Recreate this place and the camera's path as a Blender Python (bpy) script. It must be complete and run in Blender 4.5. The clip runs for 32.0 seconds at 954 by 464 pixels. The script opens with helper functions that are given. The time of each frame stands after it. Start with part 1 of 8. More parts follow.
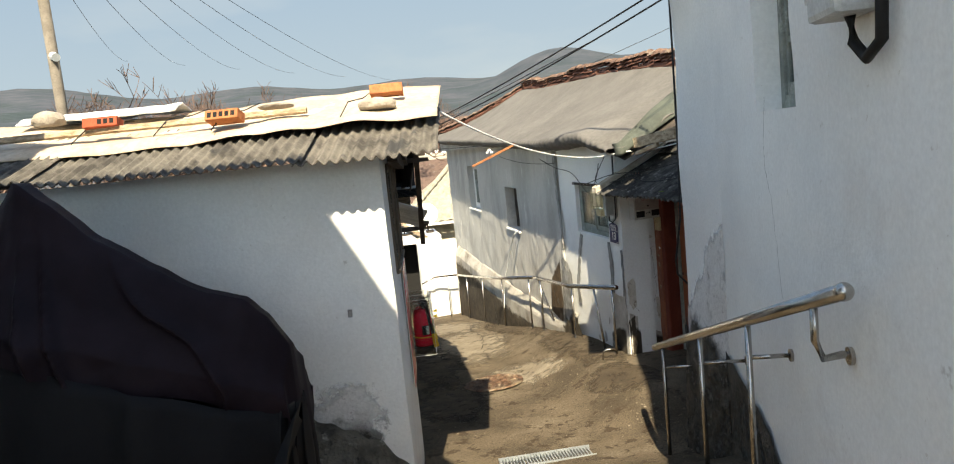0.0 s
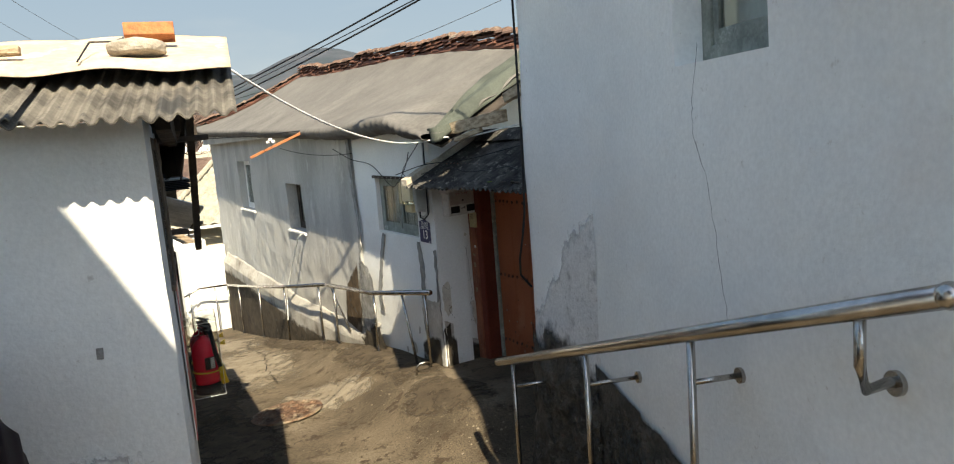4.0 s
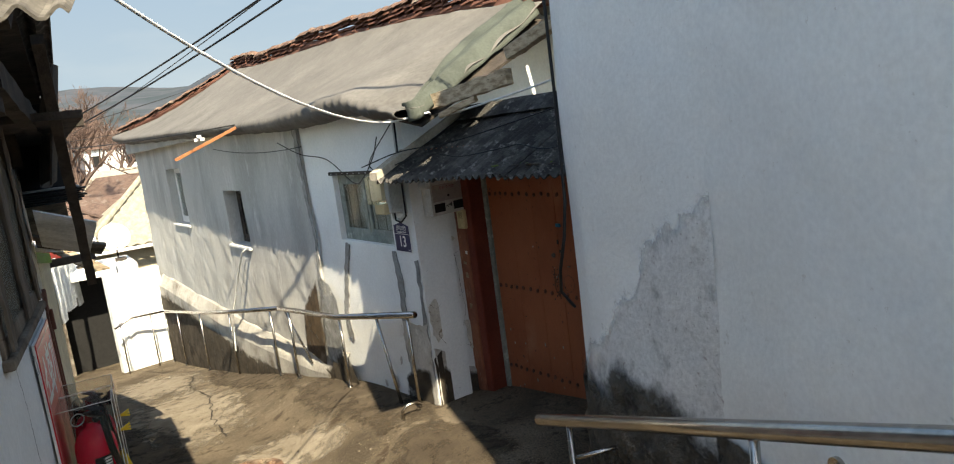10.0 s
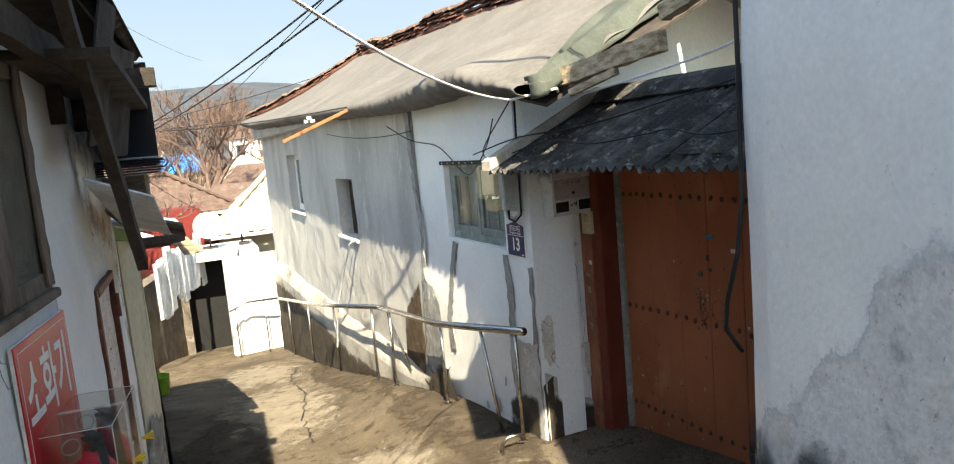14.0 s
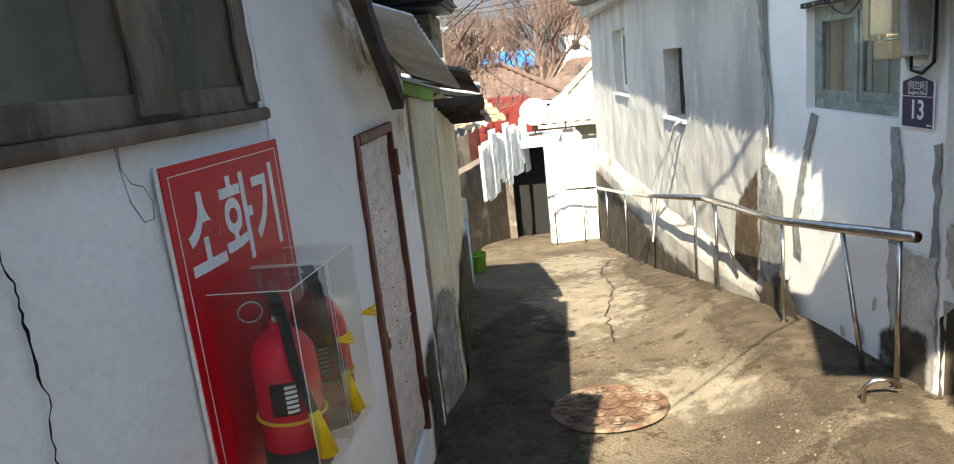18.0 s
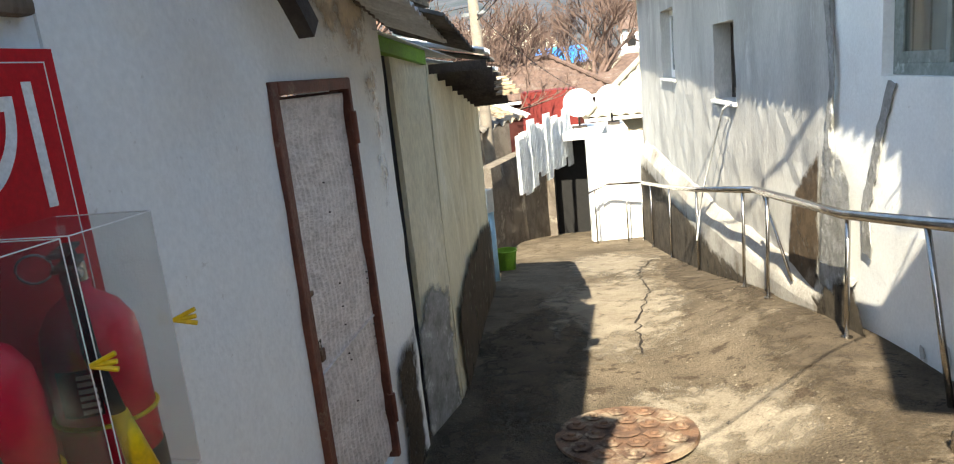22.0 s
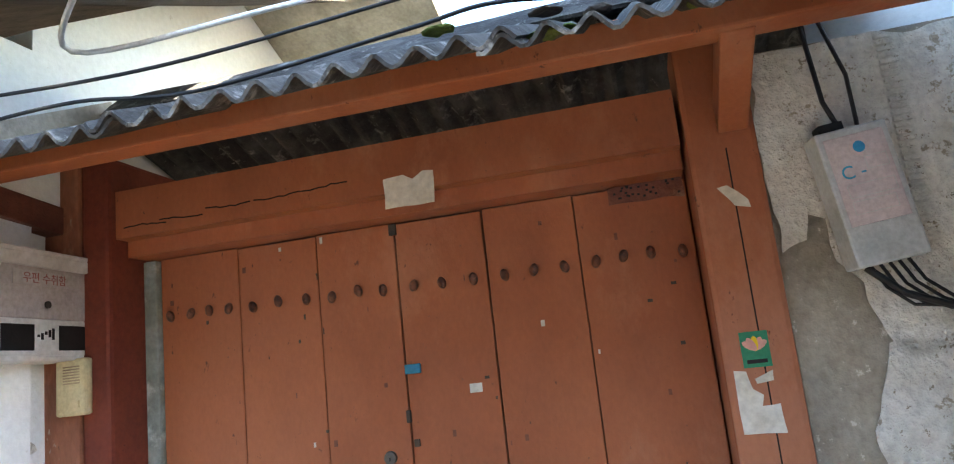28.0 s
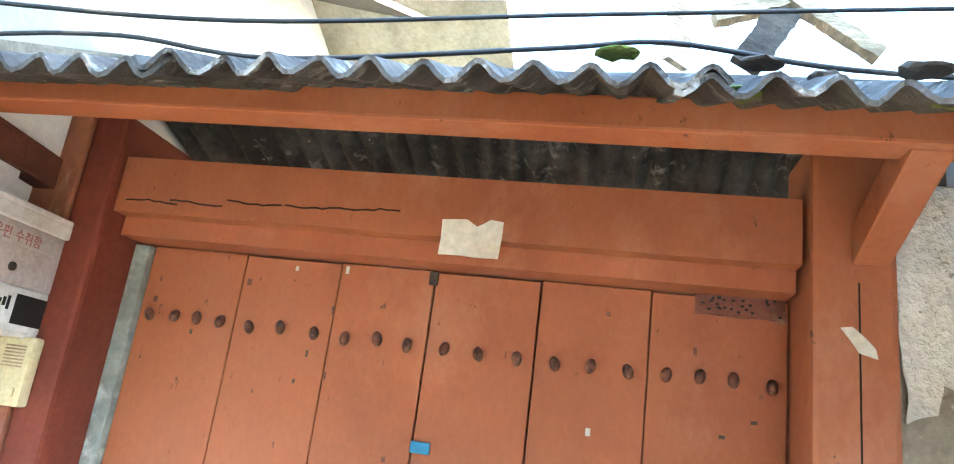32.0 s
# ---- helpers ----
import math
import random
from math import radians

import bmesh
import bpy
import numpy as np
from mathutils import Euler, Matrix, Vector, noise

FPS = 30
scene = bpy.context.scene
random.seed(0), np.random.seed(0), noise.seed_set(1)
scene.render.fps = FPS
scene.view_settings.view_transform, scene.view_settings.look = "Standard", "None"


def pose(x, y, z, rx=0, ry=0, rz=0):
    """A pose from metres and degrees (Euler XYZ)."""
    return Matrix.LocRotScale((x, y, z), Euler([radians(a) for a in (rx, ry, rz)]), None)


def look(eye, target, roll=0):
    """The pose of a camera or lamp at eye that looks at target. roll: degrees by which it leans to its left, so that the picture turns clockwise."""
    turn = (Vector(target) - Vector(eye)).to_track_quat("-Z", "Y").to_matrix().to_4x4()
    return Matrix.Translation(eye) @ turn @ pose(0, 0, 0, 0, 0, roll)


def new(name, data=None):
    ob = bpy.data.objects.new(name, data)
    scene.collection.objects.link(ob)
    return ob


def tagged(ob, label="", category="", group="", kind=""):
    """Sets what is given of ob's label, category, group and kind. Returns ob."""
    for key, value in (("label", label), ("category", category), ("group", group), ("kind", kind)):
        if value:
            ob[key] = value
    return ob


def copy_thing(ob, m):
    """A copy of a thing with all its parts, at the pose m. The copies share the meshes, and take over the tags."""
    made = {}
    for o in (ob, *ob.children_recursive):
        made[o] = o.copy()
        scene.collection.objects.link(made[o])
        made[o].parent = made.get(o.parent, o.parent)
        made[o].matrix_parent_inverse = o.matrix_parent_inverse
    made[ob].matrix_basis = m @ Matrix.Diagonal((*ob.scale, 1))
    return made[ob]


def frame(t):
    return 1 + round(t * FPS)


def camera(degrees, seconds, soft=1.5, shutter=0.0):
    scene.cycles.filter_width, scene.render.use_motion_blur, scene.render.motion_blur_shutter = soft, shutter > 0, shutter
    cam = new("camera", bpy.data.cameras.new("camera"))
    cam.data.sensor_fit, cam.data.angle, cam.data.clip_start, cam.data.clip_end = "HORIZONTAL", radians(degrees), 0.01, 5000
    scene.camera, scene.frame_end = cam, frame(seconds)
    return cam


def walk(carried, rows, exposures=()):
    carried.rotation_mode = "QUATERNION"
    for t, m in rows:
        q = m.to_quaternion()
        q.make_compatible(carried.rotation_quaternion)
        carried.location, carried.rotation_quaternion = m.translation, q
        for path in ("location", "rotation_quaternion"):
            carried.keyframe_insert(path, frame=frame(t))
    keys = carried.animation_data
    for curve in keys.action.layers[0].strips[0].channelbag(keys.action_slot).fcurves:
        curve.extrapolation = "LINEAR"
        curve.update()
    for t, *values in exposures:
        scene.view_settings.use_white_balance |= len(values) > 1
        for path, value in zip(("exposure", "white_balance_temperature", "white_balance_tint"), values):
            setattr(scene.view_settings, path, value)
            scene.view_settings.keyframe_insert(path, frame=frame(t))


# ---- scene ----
cam = camera(67.9, 32.0, soft=1.1)

PATH = [
    (0, (0.748, -0.778, 2.412), (0.03, 1.073, 2.174), -5.8),
    (0.5, (0.686, -0.686, 2.39), (0.063, 1.197, 2.131), -6.0),
    (1, (0.623, -0.543, 2.378), (-0.003, 1.345, 2.175), -6.7),
    (1.5, (0.528, -0.44, 2.351), (0.001, 1.477, 2.133), -4.6),
    (2, (0.373, -0.323, 2.341), (0.08, 1.643, 2.119), -6.0),
    (2.5, (0.309, -0.248, 2.323), (0.136, 1.723, 2.036), -5.2),
    (4.5, (0.12, 0.204, 2.272), (0.086, 2.183, 1.982), -5.7),
    (5, (0.091, 0.29, 2.267), (0.113, 2.264, 1.946), -6.7),
    (5.5, (0.092, 0.423, 2.263), (0.103, 2.407, 2.012), -5.7),
    (6, (0.041, 0.537, 2.243), (0.009, 2.522, 2.004), -5.7),
    (6.5, (-0.086, 0.661, 2.237), (-0.123, 2.642, 1.963), -6.6),
    (7, (-0.153, 0.737, 2.227), (-0.169, 2.716, 1.943), -7.1),
    (7.5, (-0.184, 0.827, 2.204), (-0.255, 2.806, 1.92), -7.2),
    (8, (-0.156, 0.967, 2.201), (-0.312, 2.94, 1.918), -7.5),
    (8.5, (-0.164, 1.083, 2.178), (-0.322, 3.053, 1.876), -6.2),
    (9, (-0.275, 1.226, 2.167), (-0.217, 3.204, 1.881), -6.9),
    (9.5, (-0.264, 1.369, 2.138), (-0.139, 3.347, 1.871), -8.1),
    (10, (-0.188, 1.448, 2.129), (-0.134, 3.424, 1.826), -7.5),
    (10.5, (-0.15, 1.633, 2.09), (-0.101, 3.612, 1.801), -7.7),
    (11, (-0.168, 1.752, 2.09), (-0.153, 3.736, 1.838), -5.7),
    (11.5, (-0.152, 1.85, 2.09), (-0.225, 3.832, 1.839), -7.2),
    (12, (-0.106, 1.895, 2.072), (-0.29, 3.873, 1.84), -5.9),
    (12.5, (-0.05, 1.983, 2.063), (-0.304, 3.952, 1.822), -6.6),
    (13, (-0.066, 2.088, 2.036), (-0.344, 4.051, 1.775), -6.0),
    (13.5, (-0.16, 2.172, 2.033), (-0.445, 4.135, 1.78), -5.7),
    (14, (-0.209, 2.242, 2.003), (-0.49, 4.206, 1.748), -5.1),
    (14.5, (-0.208, 2.343, 1.985), (-0.588, 4.29, 1.727), -6.2),
    (16.5, (-0.242, 2.833, 1.866), (-0.765, 4.75, 1.638), -6.6),
    (17, (-0.243, 2.89, 1.812), (-0.915, 4.759, 1.573), -8.2),
    (17.5, (-0.358, 2.993, 1.753), (-1.365, 4.688, 1.42), -6.6),
    (18, (-0.436, 3.074, 1.696), (-1.559, 4.668, 1.254), -6.3),
    (18.5, (-0.495, 3.145, 1.654), (-1.676, 4.685, 1.169), -5.1),
    (19, (-0.49, 3.203, 1.633), (-1.864, 4.569, 1.136), -4.7),
    (19.5, (-0.449, 3.292, 1.611), (-1.956, 4.516, 1.13), -4.6),
    (20, (-0.485, 3.363, 1.58), (-2.037, 4.525, 1.088), -5.2),
    (20.5, (-0.578, 3.424, 1.556), (-2.061, 4.66, 1.035), -4.4),
    (21, (-0.593, 3.507, 1.53), (-2.003, 4.834, 1.032), -6.0),
    (21.5, (-0.541, 3.647, 1.498), (-1.897, 5.052, 1.065), -5.8),
    (22, (-0.577, 3.749, 1.474), (-1.818, 5.257, 1.042), -6.0),
    (22.5, (-0.64, 3.824, 1.448), (-1.685, 5.489, 1.083), -5.6),
    (23, (-0.678, 3.913, 1.421), (-1.602, 5.652, 1.071), -5.9),
    (23.5, (-0.729, 4.063, 1.401), (-1.672, 5.793, 1.06), -7.6),
    (24, (-0.713, 4.16, 1.366), (-1.681, 5.882, 1.05), -7.0),
    (24.5, (-0.775, 4.28, 1.352), (-1.273, 6.197, 1.07), -5.9),
    (25, (-0.763, 4.371, 1.363), (-0.766, 6.362, 1.177), -5.8),
    (25.5, (-0.715, 4.389, 1.361), (-0.315, 6.348, 1.312), -4.2),
    (26, (-0.585, 4.438, 1.379), (0.077, 6.325, 1.386), -5.2),
    (26.5, (-0.516, 4.479, 1.379), (0.434, 6.238, 1.415), -5.6),
    (28.5, (-0.597, 4.658, 1.391), (0.76, 6.074, 1.782), -7.4),
    (29, (-0.48, 4.658, 1.408), (0.886, 6.098, 1.653), -8.1),
    (29.5, (-0.423, 4.697, 1.394), (0.849, 6.236, 1.515), -8),
    (30, (-0.403, 4.712, 1.377), (0.846, 6.263, 1.564), -6.7),
    (30.5, (-0.392, 4.751, 1.39), (0.889, 6.262, 1.665), -2.5),
    (31, (-0.41, 4.797, 1.401), (0.885, 6.269, 1.794), 4.3),
    (31.5, (-0.459, 4.851, 1.434), (0.826, 6.312, 1.898), 7.5),
    (32, (-0.542, 4.952, 1.441), (0.79, 6.348, 1.968), 7.5),
]
walk(cam, [(t, look(eye, target, roll)) for t, eye, target, roll in PATH],
     [(0, 1.82, 8000, 5), (2.5, 1.78, 7900, 5), (6, 1.65, 7800, 5), (9, 1.75, 7800, 5), (11, 2.05, 7850, 5), (14, 2.35, 7800, 5), (17, 2.42, 7400, 5), (19, 2.5, 7450, 5), (21.5, 2.55, 7400, 5), (22.5, 2.25, 7250, 5), (24, 2.15, 7200, 5), (25, 2.1, 7250, 5), (26, 3.7, 7900, 11), (28.5, 4.8, 7000, 5), (29.5, 5.6, 6950, 4), (30.5, 6.15, 6900, -1), (31, 6.3, 6850, -4), (32, 5.95, 6800, -1)])

# ---- world and light ----
SUN_ELEV, SUN_AZ = 48.0, 161.3     # degrees; azimuth counted from +y towards +x
world = bpy.data.worlds.new("sky")
scene.world = world
world.use_nodes = True
wn = world.node_tree.nodes
sky = wn.new("ShaderNodeTexSky")
sky.sky_type = "NISHITA"
sky.sun_disc = False
sky.sun_elevation = radians(SUN_ELEV)
sky.sun_rotation = radians(SUN_AZ)
sky.air_density, sky.dust_density = 1.0, 0.4
wn["Background"].inputs[1].default_value = 0.1
world.node_tree.links.new(sky.outputs[0], wn["Background"].inputs[0])
sun = new("sun", bpy.data.lights.new("sun", "SUN"))
sun.data.energy, sun.data.angle, sun.data.color = 3.85, radians(0.55), (1.0, 0.93, 0.83)
sd = Vector((math.sin(radians(SUN_AZ)) * math.cos(radians(SUN_ELEV)), math.cos(radians(SUN_AZ)) * math.cos(radians(SUN_ELEV)), math.sin(radians(SUN_ELEV))))
sun.rotation_mode = "QUATERNION"
sun.rotation_quaternion = sd.to_track_quat("Z", "Y")


# ---- materials ----
def mat(name, c1, c2=None, scale=6.0, rough=0.85, metal=0.0, bump=0.2, fine=60.0, c3=None, low=0.42, high=0.62, stretch=(1, 1, 1), third_scale=1.5, third_at=0.55, coat=0.0, dist=0.01, grain=(0.82, 1.08), specks=(), spec=None, edge=0.09):
    m = bpy.data.materials.new(name)
    m.use_nodes = True
    nt = m.node_tree
    N, L = nt.nodes, nt.links
    bs = N["Principled BSDF"]
    bs.inputs["Roughness"].default_value, bs.inputs["Metallic"].default_value = rough, metal
    bs.inputs["Coat Weight"].default_value = coat
    bs.inputs["Specular IOR Level"].default_value = spec if spec is not None else (0.5 if metal > 0.5 or rough < 0.3 else 0.3 if rough < 0.7 else 0.12)
    co = N.new("ShaderNodeNewGeometry")
    mp = N.new("ShaderNodeMapping")
    mp.inputs["Scale"].default_value = stretch
    L.new(co.outputs["Position"], mp.inputs["Vector"])

    def noise_of(s, detail=5.0, rg=0.6):
        n = N.new("ShaderNodeTexNoise")
        n.inputs["Scale"].default_value, n.inputs["Detail"].default_value, n.inputs["Roughness"].default_value = s, detail, rg
        L.new(mp.outputs[0], n.inputs["Vector"])
        return n.outputs[0]

    def ramp(src, a, b):
        r = N.new("ShaderNodeMapRange")
        r.inputs[1].default_value, r.inputs[2].default_value = a, b
        L.new(src, r.inputs[0])
        return r.outputs[0]

    def mix(f, a, b):
        x = N.new("ShaderNodeMix")
        x.data_type = "RGBA"
        for s, v in ((x.inputs[0], f), (x.inputs[6], a), (x.inputs[7], b)):
            if isinstance(v, (tuple, float)):
                s.default_value = v
            else:
                L.new(v, s)
        return x.outputs[2]

    f = noise_of(fine, 3.0)
    col = (*c1, 1.0)
    if c2:
        col = mix(ramp(noise_of(scale), low, high), (*c1, 1.0), (*c2, 1.0))
    if c3:
        col = mix(ramp(noise_of(third_scale, 8.0, 0.7), third_at, third_at + edge), col, (*c3, 1.0))
    for c, s, lo in specks:
        col = mix(ramp(noise_of(s, 4.0, 0.75), lo, lo + 0.05), col if not isinstance(col, tuple) else col, (*c, 1.0))
    grain = mix(ramp(f, 0.3, 0.7), (*[grain[0]] * 3, 1.0), (*[grain[1]] * 3, 1.0))
    mul = N.new("ShaderNodeMix")
    mul.data_type, mul.blend_type = "RGBA", "MULTIPLY"
    mul.inputs[0].default_value = 1.0
    L.new(grain, mul.inputs[7])
    if isinstance(col, tuple):
        mul.inputs[6].default_value = col
    else:
        L.new(col, mul.inputs[6])
    L.new(mul.outputs[2], bs.inputs["Base Color"])
    if bump:
        bp = N.new("ShaderNodeBump")
        bp.inputs["Strength"].default_value, bp.inputs["Distance"].default_value = bump, dist
        ad = N.new("ShaderNodeMath")
        ad.operation = "ADD"
        L.new(f, ad.inputs[0])
        L.new(noise_of(scale * 1.7), ad.inputs[1])
        L.new(ad.outputs[0], bp.inputs["Height"])
        L.new(bp.outputs[0], bs.inputs["Normal"])
    return m


WHITE = mat("white_limewash", (0.81, 0.825, 0.81), (0.74, 0.755, 0.745), 1.3, 0.9, bump=0.25, fine=55, c3=(0.7, 0.7, 0.685), third_scale=0.8, third_at=0.6, grain=(0.93, 1.03), specks=[((0.6, 0.595, 0.57), 7.0, 0.68), ((0.66, 0.655, 0.63), 22.0, 0.66)])
GREY = mat("grey_render", (0.46, 0.455, 0.43), (0.36, 0.355, 0.335), 2.2, 0.92, bump=0.4, fine=70, c3=(0.53, 0.525, 0.5), third_scale=3, third_at=0.55, stretch=(1, 1, 0.35), grain=(0.88, 1.06))
CONC = mat("alley_concrete", (0.148, 0.118, 0.083), (0.073, 0.058, 0.041), 1.3, 0.95, bump=0.9, fine=85, low=0.34, high=0.64, c3=(0.2, 0.164, 0.12), third_scale=1.1, third_at=0.5, edge=0.2, dist=0.014, grain=(0.5, 1.22), specks=[((0.06, 0.044, 0.03), 6.0, 0.56), ((0.32, 0.275, 0.21), 34.0, 0.66), ((0.03, 0.023, 0.017), 60.0, 0.6), ((0.045, 0.035, 0.025), 24.0, 0.63)])
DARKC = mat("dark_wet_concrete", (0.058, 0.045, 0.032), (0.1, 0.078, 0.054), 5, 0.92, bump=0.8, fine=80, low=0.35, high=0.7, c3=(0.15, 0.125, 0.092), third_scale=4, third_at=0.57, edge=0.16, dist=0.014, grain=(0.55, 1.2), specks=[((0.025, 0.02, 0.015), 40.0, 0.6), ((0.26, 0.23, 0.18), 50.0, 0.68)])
OCHRE = mat("ochre_render", (0.66, 0.62, 0.46), (0.55, 0.51, 0.37), 2.5, 0.92, bump=0.3, fine=60, c3=(0.73, 0.7, 0.57), third_scale=2, stretch=(1, 1, 0.35), specks=[((0.33, 0.3, 0.21), 9.0, 0.66)])
TARP = mat("grey_tarpaulin", (0.142, 0.134, 0.124), (0.108, 0.102, 0.095), 2, 0.75, bump=0.3, fine=25, low=0.36, high=0.66, c3=(0.165, 0.156, 0.144), third_scale=1.4, third_at=0.5, edge=0.2)
ORANGE = mat("orange_painted_wood", (0.31, 0.103, 0.048), (0.255, 0.081, 0.038), 2.5, 0.55, bump=0.08, fine=90, c3=(0.335, 0.132, 0.072), third_scale=1.6, stretch=(1, 1, 0.6), grain=(0.92, 1.04), spec=0.2, specks=[((0.11, 0.042, 0.026), 26.0, 0.66), ((0.18, 0.075, 0.045), 55.0, 0.68), ((0.045, 0.027, 0.022), 90.0, 0.7)])
WORNOR = mat("faded_dirty_orange_paint", (0.3, 0.115, 0.062), (0.2, 0.075, 0.045), 9, 0.6, bump=0.3, fine=80, c3=(0.36, 0.2, 0.13), third_scale=7, third_at=0.56, stretch=(1, 1, 0.4), specks=[((0.42, 0.38, 0.33), 14.0, 0.67), ((0.06, 0.04, 0.03), 30.0, 0.65)])
DEEPRED = mat("dark_red_paint", (0.17, 0.04, 0.024), (0.13, 0.03, 0.019), 5, 0.55, bump=0.1, spec=0.2, specks=[((0.07, 0.02, 0.015), 30.0, 0.66)])
SLATE = mat("asbestos_slate", (0.15, 0.138, 0.12), (0.065, 0.06, 0.054), 5, 0.95, bump=0.6, fine=55, c3=(0.05, 0.05, 0.05), third_scale=3, third_at=0.56)
SLATED = mat("black_slate", (0.038, 0.036, 0.034), (0.085, 0.082, 0.077), 6, 0.9, bump=0.8, fine=60, c3=(0.2, 0.195, 0.182), third_scale=11, third_at=0.56, specks=[((0.26, 0.25, 0.235), 40.0, 0.66), ((0.06, 0.07, 0.03), 14.0, 0.7)])
STEEL = mat("stainless_steel", (0.5, 0.47, 0.43), (0.38, 0.355, 0.325), 8, 0.27, 1.0, bump=0.02)
DKWOOD = mat("dark_old_wood", (0.075, 0.062, 0.052), (0.045, 0.038, 0.033), 8, 0.85, bump=0.5, fine=50)
OLDTILE = mat("faded_brown_tile", (0.125, 0.085, 0.07), (0.08, 0.055, 0.046), 4, 0.9, bump=0.4, c3=(0.16, 0.125, 0.105), third_scale=2)
TILECAP = mat("weathered_ridge_tile", (0.2, 0.125, 0.095), (0.13, 0.085, 0.07), 5, 0.9, bump=0.5, c3=(0.26, 0.21, 0.17), third_scale=4)
TILE = mat("red_roof_tile", (0.17, 0.08, 0.056), (0.11, 0.052, 0.04), 6, 0.85, bump=0.4)


# ---- mesh helpers ----
def part(name, bm, material, parent=None, label="", smooth=False, kind=""):
    me = bpy.data.meshes.new(name)
    bmesh.ops.recalc_face_normals(bm, faces=bm.faces)
    bm.to_mesh(me)
    bm.free()
    if material:
        me.materials.append(material)
    if smooth:
        for p in me.polygons:
            p.use_smooth = True
    ob = new(name, me)
    if parent:
        ob.parent = parent
    return tagged(ob, label, kind=kind)


def thing(name, label, category, m=None, group="", kind=""):
    ob = new(name)
    if m is not None:
        ob.matrix_world = m
    return tagged(ob, label, category, group, kind)


def add_box(bm, lo, hi, bevel=0.0):
    r = bmesh.ops.create_cube(bm, size=1.0, matrix=Matrix.Translation([(a + b) / 2 for a, b in zip(lo, hi)]) @ Matrix.Diagonal([abs(b - a) for a, b in zip(lo, hi)] + [1]))
    if bevel:
        es = list({e for v in r["verts"] for e in v.link_edges})
        bmesh.ops.bevel(bm, geom=es, offset=bevel, segments=2, affect="EDGES", profile=0.6)
    return bm


def boxm(lo, hi, bevel=0.0):
    return add_box(bmesh.new(), lo, hi, bevel)


def tube(pts, r, seg=10, bm=None, caps=True, r2=None):
    """A round bar through points."""
    bm = bm or bmesh.new()
    pts = [Vector(p) for p in pts]
    rings = []
    for i, p in enumerate(pts):
        d = (pts[min(i + 1, len(pts) - 1)] - pts[max(i - 1, 0)]).normalized()
        a = d.cross(Vector((0, 0, 1)) if abs(d.z) < 0.95 else Vector((1, 0, 0))).normalized()
        b = d.cross(a)
        rr = r if r2 is None else r + (r2 - r) * i / max(1, len(pts) - 1)
        rings.append([bm.verts.new(p + (a * math.cos(t) + b * math.sin(t)) * rr) for t in (2 * math.pi * k / seg for k in range(seg))])
    for A, B in zip(rings, rings[1:]):
        for k in range(seg):
            bm.faces.new((A[k], A[(k + 1) % seg], B[(k + 1) % seg], B[k]))
    if caps:
        bm.faces.new(rings[0])
        bm.faces.new(rings[-1])
    return bm


def sag(a, b, drop, n=14):
    a, b = Vector(a), Vector(b)
    return [a.lerp(b, i / n) - Vector((0, 0, drop * 4 * (i / n) * (1 - i / n))) for i in range(n + 1)]


def sheet(fn, nu, nv, thick=0.0):
    """A grid fn(i, j) -> point with i in 0..1, j in 0..1; thick adds a back face along z or a vector."""
    bm = bmesh.new()
    g = [[bm.verts.new(fn(i / nu, j / nv)) for j in range(nv + 1)] for i in range(nu + 1)]
    for i in range(nu):
        for j in range(nv):
            bm.faces.new((g[i][j], g[i + 1][j], g[i + 1][j + 1], g[i][j + 1]))
    if thick:
        bmesh.ops.recalc_face_normals(bm, faces=bm.faces)
        bmesh.ops.solidify(bm, geom=list(bm.faces), thickness=thick)
    return bm


def basis(o, x, y):
    """A frame with origin o, plan direction x along, y outwards."""
    return Matrix(((x[0], y[0], 0, o[0]), (x[1], y[1], 0, o[1]), (0, 0, 1, 0), (0, 0, 0, 1)))


HM = basis((-0.6, 6.73), (-0.542, 0.840), (-0.840, -0.542))          # lower house wall: u along the alley, v out
GM = basis((0.0, 6.6), (-0.574, 0.819), (-0.819, -0.574))            # gate
RM = basis((0.8, 2.704), (-0.221, 0.975), (-0.975, -0.221))          # upper house wall
FM = basis((-1.24, 2.895), (-0.937, -0.349), (0.349, -0.937))        # end wall of the shed


def lerp_table(tab, x):
    for (a, p), (b, q) in zip(tab, tab[1:]):
        if x <= b:
            k = min(1, max(0, (x - a) / (b - a)))
            k = k * k * (3 - 2 * k) * 0.35 + k * 0.65
            return p + (q - p) * k
    return tab[-1][1]


FALL = [(-14, 1.3), (-7.1, 1.08), (-5.9, 0.95), (-4.9, 0.8), (-4.25, 0.7), (-3.5, 0.48), (-2.9, 0.2), (-2.3, 0.05), (-1.9, -0.03), (0.55, -0.27), (2.5, -0.42), (9.4, -1.49), (14, -2.3), (22, -3.6), (60, -4), (400, -6)]


